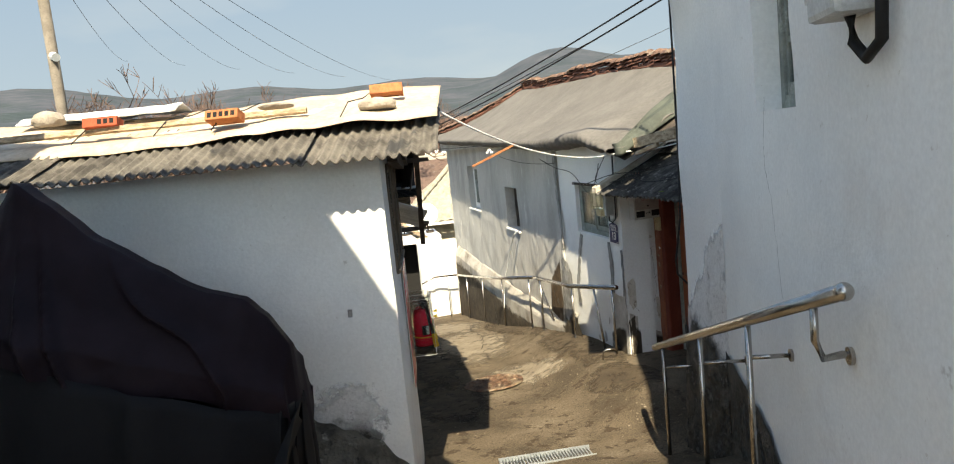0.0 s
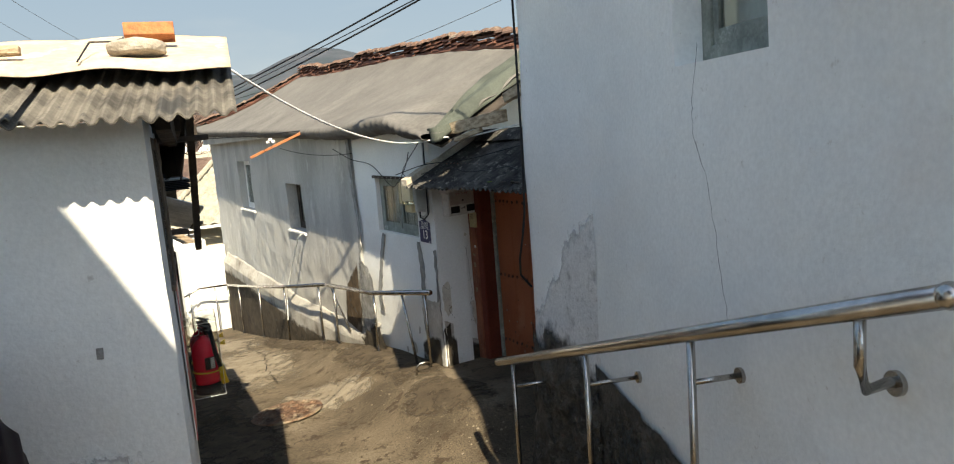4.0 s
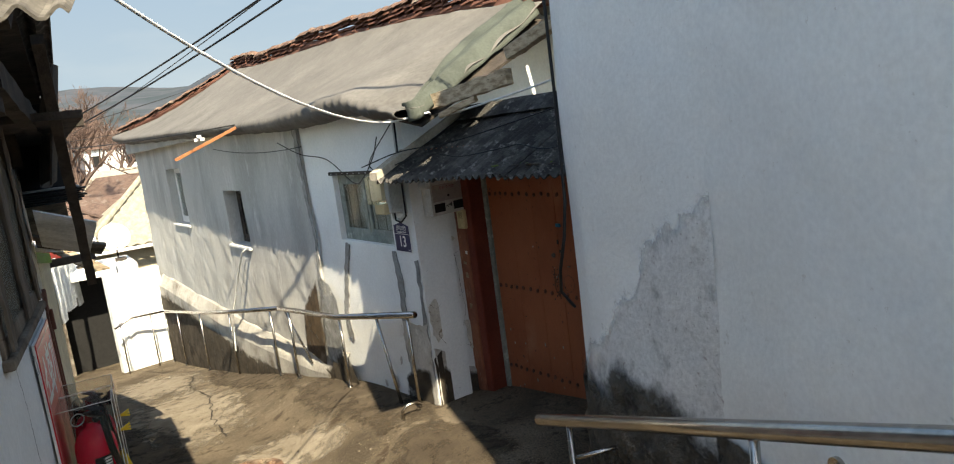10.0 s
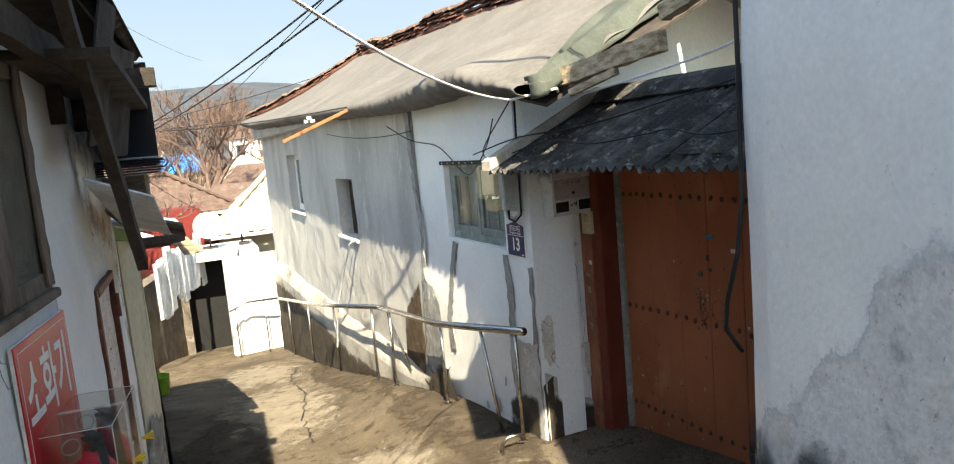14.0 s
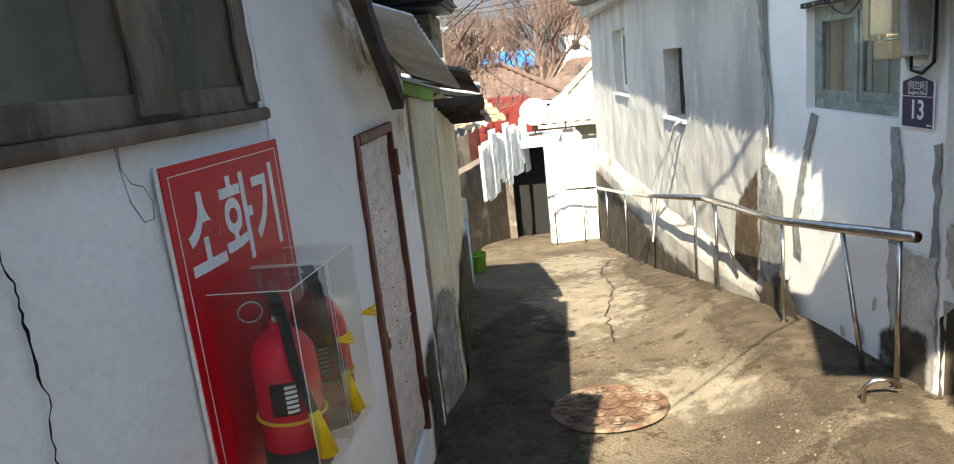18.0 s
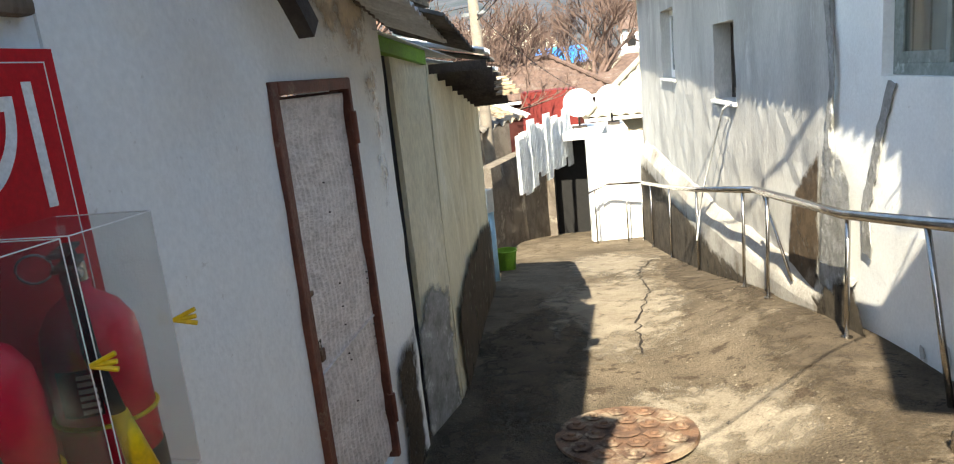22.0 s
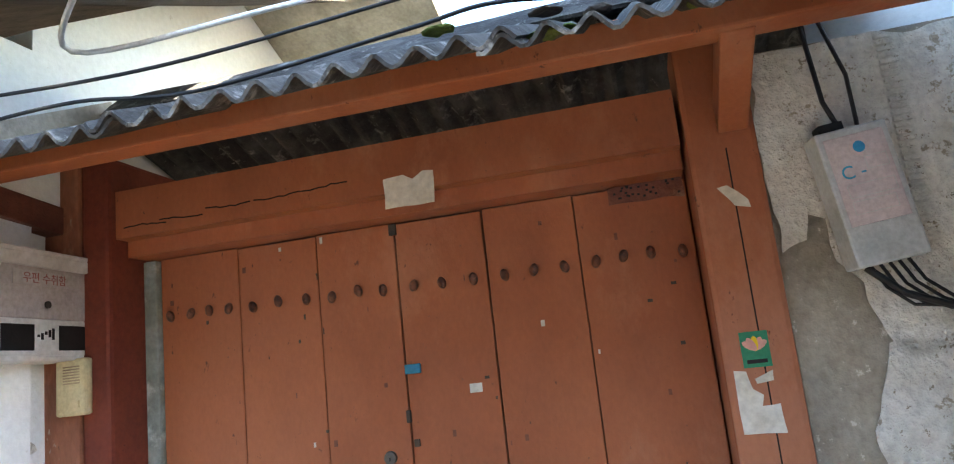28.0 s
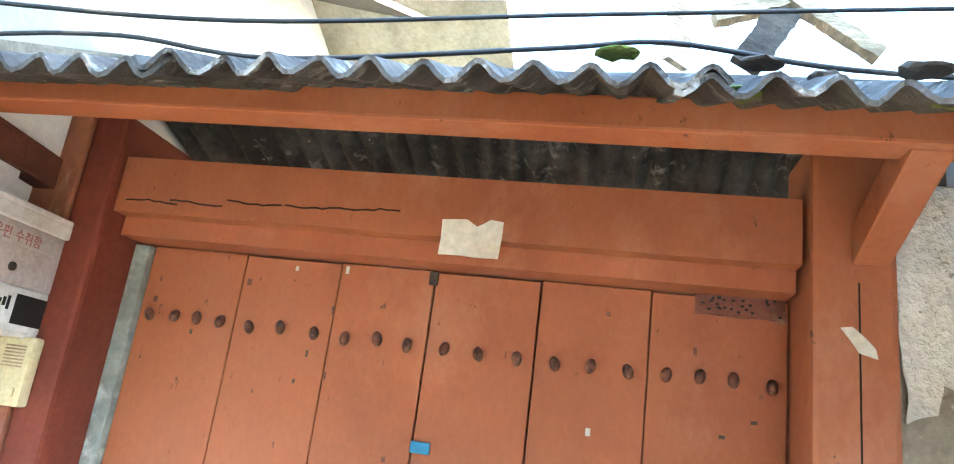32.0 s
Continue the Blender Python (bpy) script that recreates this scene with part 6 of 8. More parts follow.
def extinguisher(u, v, z):
    m = LM1 @ pose(u, v, z, 0, 0, -58) @ Matrix.Diagonal((1.1, 1.1, 0.98, 1))
    g = thing("fire_extinguisher", "red fire extinguisher with a black hose and yellow nozzle", "fire extinguisher", m, "fire extinguishers")
    prof = [(0.0, 0.0), (0.058, 0.0), (0.064, 0.006), (0.064, 0.03), (0.064, 0.24), (0.06, 0.275), (0.045, 0.305), (0.025, 0.322), (0.016, 0.33), (0.016, 0.345)]
    def lathe(pr, lo, hi):
        bm = bmesh.new()
        rings = [[bm.verts.new((r * math.cos(a), r * math.sin(a), zz)) for a in (2 * math.pi * k / 28 for k in range(28))] for r, zz in pr[lo:hi]]
        for A, B in zip(rings, rings[1:]):
            for k in range(28):
                bm.faces.new((A[k], A[(k + 1) % 28], B[(k + 1) % 28], B[k]))
        bm.faces.new(rings[0])
        bm.faces.new(rings[-1])
        return bm
    part("cylinder", lathe(prof, 3, 10), RED, g, smooth=True)
    part("foot", lathe([(0.058, 0.0), (0.066, 0.004), (0.066, 0.06), (0.064, 0.062)], 0, 4), BLACKP, g, smooth=True)
    part("valve", tube([(0, 0, 0.335), (0, 0, 0.375)], 0.014, 14), STEEL, g)
    part("lever", boxm((-0.012, -0.02, 0.375), (0.012, 0.075, 0.383), 0.003), BLACKP, g)
    part("handle", boxm((-0.012, -0.01, 0.398), (0.012, 0.08, 0.405), 0.003), BLACKP, g)
    part("gauge", tube([(0, 0.0, 0.36), (0.0, 0.035, 0.36)], 0.013, 14), STEEL, g)
    ring = [(0.045 + 0.022 * math.cos(a), 0.01, 0.375 + 0.022 * math.sin(a)) for a in (2 * math.pi * k / 16 for k in range(17))]
    part("pin_ring", tube(ring, 0.002, 6), GALV, g)
    part("hose", tube([(0.0, 0.0, 0.37), (-0.004, 0.035, 0.395), (-0.006, 0.065, 0.37), (-0.012, 0.072, 0.25), (-0.03, 0.076, 0.15)], 0.0105, 12), BLACKP, g, smooth=True)
    part("nozzle", tube([(-0.03, 0.076, 0.155), (-0.046, 0.078, 0.05)], 0.011, 14, r2=0.02), YELP, g, smooth=True)
    part("strap", tube([(0.066 * math.cos(a), 0.066 * math.sin(a), 0.13 + 0.004 * math.cos(a)) for a in (2 * math.pi * k / 28 for k in range(29))], 0.0035, 6), YELP, g)
    lab = part("label", sheet(lambda i, j: (0.0648 * math.cos(0.9 + 0.85 * i), 0.0648 * math.sin(0.9 + 0.85 * i), 0.15 + 0.075 * j), 8, 1), BLACKP, g)
    for k in range(6):
        part("label_line", sheet(lambda i, j: (0.0654 * math.cos(1.35 + 0.35 * i), 0.0654 * math.sin(1.35 + 0.35 * i), 0.155 + 0.011 * k + 0.007 * j), 4, 1), WHITEP, lab)
    return g


def plastic_case(u, v, z, w):
    g = thing("plastic_case", "clear plastic case over a fire extinguisher with a yellow tie", "plastic case", LM1 @ pose(u, v, z, 0, 0, 0), "extinguisher cases")
    d, h, t = 0.178, 0.43, 0.0015
    for name, lo, hi in (("side", (-w / 2, 0, 0), (-w / 2 + t, d, h)), ("side", (w / 2 - t, 0, 0), (w / 2, d, h)), ("front", (-w / 2 + t, d - t, 0), (w / 2 - t, d, h)), ("top", (-w / 2, 0, h), (w / 2, d, h + t)), ("base", (-w / 2, 0, -0.004), (w / 2, d, 0.0))):
        o = part(name, boxm(lo, hi), CLEAR, g)
        o.visible_shadow = False
    for x in (-w / 2, w / 2):
        part("edge", tube([(x, d, 0), (x, d, h)], 0.001, 6), WHITEP, g)
        part("edge", tube([(x, 0.0, h), (x, d, h)], 0.001, 6), WHITEP, g)
        part("edge", tube([(x, 0.0, 0.0), (x, d, 0.0)], 0.0012, 6), WHITEP, g)
    for z in (0.0, h):
        part("edge", tube([(-w / 2, d, z), (w / 2, d, z)], 0.001, 6), WHITEP, g)
    for q in (-1, 0, 1):
        part("tie", tube([(-w / 2, d + 0.002, 0.25), (-w / 2 - 0.012, d + 0.035, 0.252 + 0.012 * q)], 0.004, 6), YELP, g)
    return g


extinguisher(0.345, 0.115, 0.895)
extinguisher(0.145, 0.11, 0.895)
plastic_case(0.34, 0.021, 0.89, 0.185)
plastic_case(0.15, 0.021, 0.89, 0.165)
loop = thing("wire_loop", "thin grey wire loop hanging on the shed wall", "wire", LM1)
part("wire", tube([(0.6, 0.014, 1.66), (0.598, 0.014, 1.6), (0.59, 0.016, 1.54), (0.565, 0.016, 1.5), (0.54, 0.018, 1.5), (0.53, 0.016, 1.53), (0.545, 0.014, 1.56), (0.575, 0.014, 1.57), (0.595, 0.014, 1.6), (0.59, 0.014, 1.66)], 0.0013, 6), GALV, loop, smooth=True)


def shed_door():
    g = thing("door_1", "closed shed door padded with silvery foil in a chipped brown frame", "door", LM2, kind="structure")
    for lo, hi in (((0.505, -0.06, -0.02), (0.535, 0.018, 1.512)), ((1.145, -0.06, -0.02), (1.195, 0.018, 1.512)), ((0.535, -0.06, 1.472), (1.145, 0.022, 1.512))):
        part("door_frame", boxm(lo, hi, 0.006), BROWNP, g)
    leaf = part("door_leaf", boxm((0.54, -0.05, 0.0), (1.142, -0.02, 1.468), 0.003), BROWNP, g)
    def pad(i, j):
        u, z = 0.545 + 0.593 * i, 0.02 + 1.44 * j
        q = 0.004 * math.sin(u * 160 + 2.5 * math.sin(z * 18)) + 0.006 * noise.noise(Vector((u * 9, z * 6, 2))) + 0.006 * noise.noise(Vector((u * 3, z * 14, 5)))
        return (u, -0.008 + 0.5 * q, z)
    part("padding", sheet(pad, 110, 60), FOIL, leaf, "crinkled silvery padding", smooth=True)
    part("padding_join", boxm((0.55, -0.01, 0.6), (1.135, 0.0, 0.606)), FOIL, leaf)
    for z in (1.33, 0.2):
        part("hinge", tube([(0.53, 0.02, z - 0.06), (0.53, 0.02, z + 0.06)], 0.013, 10), BROWNP, g)
    rng = random.Random(8)
    for k in range(26):
        u, z = rng.choice((0.56, 0.85, 1.12)) + rng.uniform(-0.01, 0.01), 0.08 + rng.random() * 1.3
        part("tack", boxm((u, -0.006, z), (u + 0.004, 0.0, z + 0.004)), DKWOOD, leaf)
    part("padlock", boxm((1.11, 0.0, 0.66), (1.14, 0.02, 0.7), 0.004), RUST, g)
    part("hasp", tube([(1.115, 0.01, 0.7), (1.115, 0.01, 0.725), (1.135, 0.01, 0.725), (1.135, 0.01, 0.7)], 0.004, 8), STEEL, g)
    part("latch", boxm((1.11, -0.01, 0.87), (1.16, 0.012, 0.885), 0.003), RUST, g)


shed_door()


def wavy(fn, name, nu, nv, material, parent, wave, amp, length, thick=0.006, label=""):
    """A corrugated sheet: fn(i, j) gives its plane, waves run along i over the given length."""
    def f(i, j):
        p = Vector(fn(i, j))
        return (p.x, p.y, p.z + amp * math.sin(i * length / wave * 2 * math.pi))
    return part(name, sheet(f, nu, nv, thick), material, parent, label)


def shed_roof():
    g = thing("shed_roof", "mossy corrugated slate shed roof under a bleached tarpaulin", "roof", FM)
    xs = [-0.32, 0.42, 1.18, 1.95, 2.7, 3.6]
    rng = random.Random(6)
    for k, (a, b) in enumerate(zip(xs, xs[1:])):
        lift = 0.012 * (k % 2)
        drop = 0.05 * rng.random()
        wavy(lambda i, j: (a - 0.04 + (b - a + 0.06) * i, 0.235 + drop - 0.78 * j, 2.428 - drop * 0.4 + 0.01 * k + 0.27 * j + lift + 0.01 * noise.noise(Vector((i * 4, j * 4, k)))), "slate_sheet", int((b - a) / 0.0635 * 8), 8, SLATE, g, 0.0635, 0.012, b - a + 0.06)
    wavy(lambda i, j: (-0.26 + 0.38 * j + 0.75 * i, -0.55 - 2.8 * j, 2.72 - 0.1 * j), "slate_sheet", 90, 6, SLATED, g, 0.0635, 0.012, 0.75)
    part("underlay", sheet(lambda i, j: (-0.22 + 0.42 * j + 3.9 * i, -0.02 - 3.3 * j, 2.46 + 0.22 * min(1, j * 4) - 0.08 * j), 6, 12, 0.02), DKWOOD, g)
    def yt(i, j):
        u = -0.36 + 4.0 * i
        v = -0.12 - 0.9 * j + 0.035 * noise.noise(Vector((u * 3, 0, 1)))
        z = 2.64 + 0.23 * j + 0.02 * noise.noise(Vector((u * 4, j * 4, 0))) + 0.02 * math.sin(u * 2.3 + 1)
        if j < 0.08:
            z -= 0.03 * (1 - j / 0.08)
        return (u, v, z)
    part("tarpaulin", sheet(yt, 120, 24, 0.004), YELLOW_TARP, g, smooth=True)
    return g


shed_roof()


def roof_load():
    def place(m):
        return FM @ m
    def brick_thing(label, m, holes, material):
        b = thing("brick", label, "brick", m, "bricks on the shed roof")
        part("block", boxm((-0.105, -0.05, 0), (0.105, 0.05, 0.06), 0.004), material, b)
        # brick holes are black plates on the face, their shade put into colour
        for k in range(holes):
            part("hole", boxm((-0.085 + k * 0.037, 0.0495, 0.014), (-0.06 + k * 0.037, 0.0508, 0.046)), DEPTH_SHADE, b)
    brick_thing("orange perforated brick lying on the roof tarpaulin", place(pose(0.93, -0.2, 2.715, 20, 0, -6)), 5, BRICK)
    brick_thing("orange brick tied down on the roof tarpaulin", place(pose(-0.03, -0.5, 2.8, 15, 0, 3)), 0, BRICK)
    brick_thing("red brick lying on the roof tarpaulin", place(pose(1.72, -0.3, 2.755, 15, 0, 4)), 3, plain("red_brick", (0.36, 0.09, 0.05), 0.9))
    def stone(label, m, sx, sy, sz, seed):
        bm = bmesh.new()
        bmesh.ops.create_icosphere(bm, subdivisions=3, radius=1.0)
        for v in bm.verts:
            v.co *= 1 + 0.18 * noise.noise(v.co * 1.4 + Vector((seed, 0, 0))) + 0.06 * noise.noise(v.co * 4)
            v.co.x, v.co.y, v.co.z = v.co.x * sx, v.co.y * sy, max(-0.6, v.co.z) * sz
        at(tagged(part("stone", bm, STONE), label, "stone", "stones on the shed roof"), m)
    stone("flat grey stone weighting the roof tarpaulin", place(pose(0.0, -0.25, 2.725, 15)), 0.12, 0.06, 0.045, 1)
    stone("flat grey stone weighting the roof tarpaulin", place(pose(0.66, -0.4, 2.79, 12)), 0.11, 0.06, 0.022, 4)
    stone("pale rough stone on the roof tarpaulin", place(pose(2.2, -0.55, 2.86)), 0.11, 0.08, 0.06, 7)
    at(tagged(part("roof_plank", boxm((0.45, -0.02, 0.0), (2.6, 0.02, 0.035), 0.004), PALEWOOD), "weathered plank tied across the roof tarpaulin", "plank"), place(pose(0.0, -0.3, 2.725, 14)))
    ropes = thing("tie_cords", "thin black cords tying the roof tarpaulin down", "cord", FM)
    for u in (0.22, 1.0, 1.35, 1.85):
        part("cord", tube([(u, -0.15, 2.67), (u - 0.03, -0.3, 2.765), (u - 0.09, -0.55, 2.8), (u - 0.1, -0.85, 2.86)], 0.004, 5), CABLE, ropes)
    sheet_ob = tagged(part("plastic_sheet", sheet(lambda i, j: (1.45 + 1.1 * i, -0.75 - 0.3 * j, 2.87 + 0.05 * math.sin(j * 3) + 0.02 * noise.noise(Vector((i * 5, j * 5, 1)))), 30, 8, 0.01), WHITESHEET), "crumpled translucent plastic sheet on the roof", "plastic sheet")
    at(sheet_ob, FM)


roof_load()


def shed_eave():
    """Dark boards, felt and stacked sheets hanging at the shed's lane side."""
    g = thing("eave_boards", "dark weathered boards and felt hanging under the shed verge", "eave boards", LM2)
    part("felt", sheet(lambda i, j: (1.75 - 1.9 * i + 0.05 * math.sin(j * 3), 0.24 + 0.03 * math.sin(i * 12) - 0.1 * (1 - j), 2.1 + 0.5 * j + 0.02 * math.sin(i * 9)), 20, 8, 0.008), DKWOOD, g)
    part("panel", boxm((0.1, 0.0, 2.06), (0.14, 0.3, 2.6)), BLACKP, g, "black felt panel")
    part("board", boxm((-0.1, 0.0, 2.34), (2.2, 0.28, 2.37)), DKWOOD, g)
    part("purlin", boxm((0.9, 0.0, 2.38), (1.0, 0.36, 2.46)), DKWOOD, g)
    for k in range(7):
        part("stacked_sheet", boxm((0.0 + 0.01 * (k % 3), 0.0, 1.985 + k * 0.013), (0.55 - 0.012 * (k % 2), 0.3 + 0.015 * (k % 3), 1.994 + k * 0.013)), BLACKP if k < 6 else GALV, g)
    for k in range(3):
        part("batten", boxm((0.3 + 0.6 * k, 0.0, 2.2), (0.34 + 0.6 * k, 0.05, 2.45)), DKWOOD, g)
    rafter((-1.52, 4.0, 2.6), (-1.98, 4.9, 1.62), 0.04, 0.055, "loose_board", "long dark board slanting down from the shed verge", DKWOOD)
    rafter((-1.20, 2.98, 2.42), (-1.42, 3.5, 2.36), 0.06, 0.09, "eave_timber", "dark timber under the shed verge", DKWOOD)
    rafter((-1.32, 3.35, 2.42), (-1.95, 4.65, 2.36), 0.05, 0.09, "eave_timber", "dark timber under the shed verge", DKWOOD)
    p = thing("plastic_awning", "white corrugated plastic awning above the shed door", "awning", LM2)
    wavy(lambda i, j: (0.0 + 1.35 * i, 0.05 + 0.25 * j, 1.72 + 0.3 * i * 0.9 - 0.1 * j), "corrugated_sheet", 130, 4, WHITESHEET, p, 0.06, 0.01, 1.35, 0.004)
    wavy(lambda i, j: (-0.25 + 0.7 * i, 0.02 + 0.36 * j, 1.7 + 0.12 * i - 0.12 * j), "corrugated_sheet", 70, 4, SLATE, p, 0.06, 0.01, 0.7, 0.005)
    s = thing("soffit_box", "brown stained board box under the awning", "board", LM2)
    part("box", boxm((-0.1, -0.0, 1.78), (0.3, 0.22, 1.98)), OLDWOOD, s)


shed_eave()


def ochre_house():
    pierced("wall_ochre_end", OM1, 0.02, 0.43, -0.8, 1.62, 0.25, OCHRE, amp=0.012, label="ochre cement wall with damp foot", seed=21)
    pierced("wall_ochre_long", OM2, 0.0, 3.34, -1.3, 1.56, 0.25, OCHRE, amp=0.018, d=0.14, label="streaked ochre cement wall along the lane", seed=22)
    a = stain("damp", OM2, [(0, 0.1), (1.2, 0.3), (2.4, 0.35), (3.34, 0.3), (3.34, -0.9), (0, -1.3)], 0.022, DARKC, 0.12)
    tagged(a, "dark damp band along the ochre wall's foot", "stain", kind="structure")
    a.name = "damp_band_1"
    b = stain("damp", OM1, [(0.0, 0.4), (0.35, 0.6), (0.62, 0.3), (0.62, -0.7), (0.0, -0.7)], 0.016, PATCH, 0.12)
    tagged(b, "grey damp patch on the ochre wall's foot", "stain", kind="structure")
    b.name = "damp_band_2"
    g = thing("ochre_house_roof", "ragged roof of slate sheets and boards over the ochre wall", "roof", OM2)
    rng = random.Random(12)
    for k in range(6):
        u0 = 3.2 - k * 0.56
        z0 = 1.6 - 0.05 * k
        wavy(lambda i, j: (u0 - 0.6 * i, 0.3 - 0.9 * j, z0 + 0.012 * (k % 2) + 0.2 * j), "slate_sheet", 60, 3, SLATE if k % 2 else WHITESHEET, g, 0.065, 0.012, 0.6)
    for k in range(9):
        u = 3.2 - k * 0.37
        part("rafter", boxm((u, -0.2, 1.5 - 0.04 * k), (u + 0.06, 0.28 + 0.06 * rng.random(), 1.55 - 0.04 * k)), DKWOOD, g)
    for k in range(5):
        part("board", boxm((0.1 + 0.5 * k, 0.2 + 0.03 * k, 1.42 - 0.02 * k), (0.75 + 0.5 * k, 0.34 + 0.03 * k, 1.435 - 0.02 * k)), rng.choice((PALEWOOD, OLDWOOD)), g)
    e = thing("green_edged_sheet", "white roof sheet with a lime green edge", "roof sheet", OM1)
    bm = boxm((0.06, -0.02, 0.0), (0.7, 0.03, 0.07), 0.004)
    for q in bm.verts:
        q.co.z += 1.54 + 0.13 * q.co.x
    part("edge", bm, GREEN, e)
    part("sheet", sheet(lambda i, j: (-0.35 + 1.07 * i, 0.05 - 0.5 * j, 1.59 + 0.13 * (-0.35 + 1.07 * i) + 0.03 + 0.09 * j), 8, 3, 0.006), WHITESHEET, e)
    # black boxes added so the gap between the walls reads as deep shade
    at(part("wall_gap", boxm((-0.17, -0.12, -0.6), (-0.002, -0.03, 1.6)), DEPTH_SHADE, kind="structure"), LM2)
    part("gap_filler", boxm((0.4, -0.3, -0.6), (0.68, -0.2, 1.6)), DEPTH_SHADE, e)


ochre_house()


# ---- motorcycle under its cover ----
def bike():
    g = thing("covered_motorcycle", "motorcycle hidden under a dark nylon cover on the lane", "motorcycle cover", FM @ Matrix.Translation((0, 0, 0)))
    def prof(s):
        return lerp_table([(0.4, 1.0), (0.41, 1.56), (0.5, 1.72), (0.6, 1.815), (0.75, 1.86), (1.0, 2.0), (1.25, 2.16), (1.45, 2.36), (1.56, 2.46), (1.68, 2.34), (2.0, 2.1), (2.5, 1.85), (2.7, 1.0)], s)
    def hem(s):
        return lerp_table([(0.4, 1.27), (0.95, 1.48), (1.55, 1.7), (2.7, 1.72)], s)
    def cover(i, j):
        s = 0.4 + 2.3 * i
        top = prof(s)
        a = (j - 0.5) * 2
        w = 0.16 + 0.26 * math.sin(min(1, 0.12 + i * 1.9) * 1.57)
        side = abs(a)
        base = hem(s)
        z = top - (top - base) * max(0, (side - 0.06) / 0.94) ** (1.0 - 0.4 * math.exp(-((s - 1.56) / 0.3) ** 2))
        v = 0.82 + w * math.copysign(min(1, side * 1.35) ** 0.8, a)
        ang = math.atan2(s - 1.56, 2.75 - z)
        rad = math.hypot(s - 1.56, 2.46 - z)
        warp = 1.3 * noise.noise(Vector((s * 1.5, z * 1.5, 0)))
        rib = lambda n, ph: (1 - abs(math.sin(ang * n + ph + warp))) ** 5
        fold = (0.1 * rib(4.3, 0.4) + 0.07 * rib(8.7, 1.9) - 0.03) * min(1, side * 2.5) * min(1, rad * 1.5)
        fold += 0.03 * noise.noise(Vector((s * 3, z * 3, a))) + 0.012 * abs(noise.noise(Vector((s * 9, z * 7, a * 2))))
        return (s + 0.02 * noise.noise(Vector((z * 6, a * 3, 2))), v + fold, z)
    part("cover", sheet(cover, 170, 110), BIKECLOTH, g, "dark purple-black nylon", smooth=True)
    def skirt(i, j):
        """The black lower band: follows the cover's hem round the near end and hangs to the ground in pleats."""
        k = i * 3
        if k < 1:
            u, v = 2.68 - 2.24 * k, 0.82 + 0.44 - 0.2 * max(0.0, k - 0.8) / 0.2
        elif k < 2:
            u, v = 0.44 - 0.05 * math.sin((k - 1) * math.pi), 1.06 - 0.48 * (k - 1)
        else:
            u, v = 0.48 + 2.2 * (k - 2), 0.58 - 0.16 * min(1, (k - 2) / 0.2)
        pleat = 0.035 * math.sin(i * 130 + 3 * noise.noise(Vector((i * 20, 0, 0)))) * (1 - 0.6 * j)
        top = hem(max(0.4, min(2.7, u))) + 0.03 + 0.03 * noise.noise(Vector((i * 9, 0, 0)))
        out = (0.06 * math.sin(j * math.pi) - 0.02 * j) * (1 if v > 0.82 else -1)
        return (u + 0.02 * math.sin(i * 60) * (1 - j), v + pleat + out, 0.75 + (top - 0.75) * j)
    part("skirt", sheet(skirt, 300, 12, 0.003), BLACKCLOTH, g, "black lower skirt", smooth=True)
    for s in (0.8, 2.35):
        tyre = part("wheel", tube([(s + 0.27 * math.cos(a), 0.82, 1.32 + 0.27 * math.sin(a)) for a in (2 * math.pi * k / 24 for k in range(25))], 0.05, 8), BLACKP, g)


bike()


# ---- far end of the lane ----
def far_wall(name, a, b, z0, z1, t, material, label=""):
    d = Vector((b[0] - a[0], b[1] - a[1]))
    L = d.length
    d /= L
    return pierced(name, basis(a, (d.x, d.y), (-d.y, d.x)), 0, L, z0, z1, t, material, amp=0.02, d=0.25, label=label)


far_wall("wall_white_low", (-5.75, 14.56), (-6.46, 13.97), -1.9, 0.3, 0.2, WHITE, "low white wall closing the lane's turn")
far_wall("wall_white_side", (-6.46, 13.97), (-7.7, 16.6), -2.4, 0.28, 0.2, WHITE, "white wall beside the lower lane")
for o in ("wall_white_low", "wall_white_side"):
    pass


def gatehouse():
    g = thing("gatehouse", "white flat-roofed gatehouse with a dark doorway", "gatehouse")
    slab = part("slab", boxm((-1.2, -0.6, 0.02), (0.55, 1.2, 0.18), 0.01), WHITEP, g)
    part("post", boxm((0.15, -0.45, -2.8), (0.45, -0.2, 0.02)), WHITEP, g)
    part("post", boxm((-1.15, -0.4, -2.8), (-0.95, -0.2, 0.02)), STONEWALL, g)
    # flat black panel stands in for the doorway's unlit inside
    part("doorway", boxm((-0.95, 0.2, -2.8), (0.15, 0.3, 0.02)), DEPTH_SHADE, g)
    g.matrix_world = pose(-7.7, 16.6, 0.0, 0, 0, 30)


gatehouse()


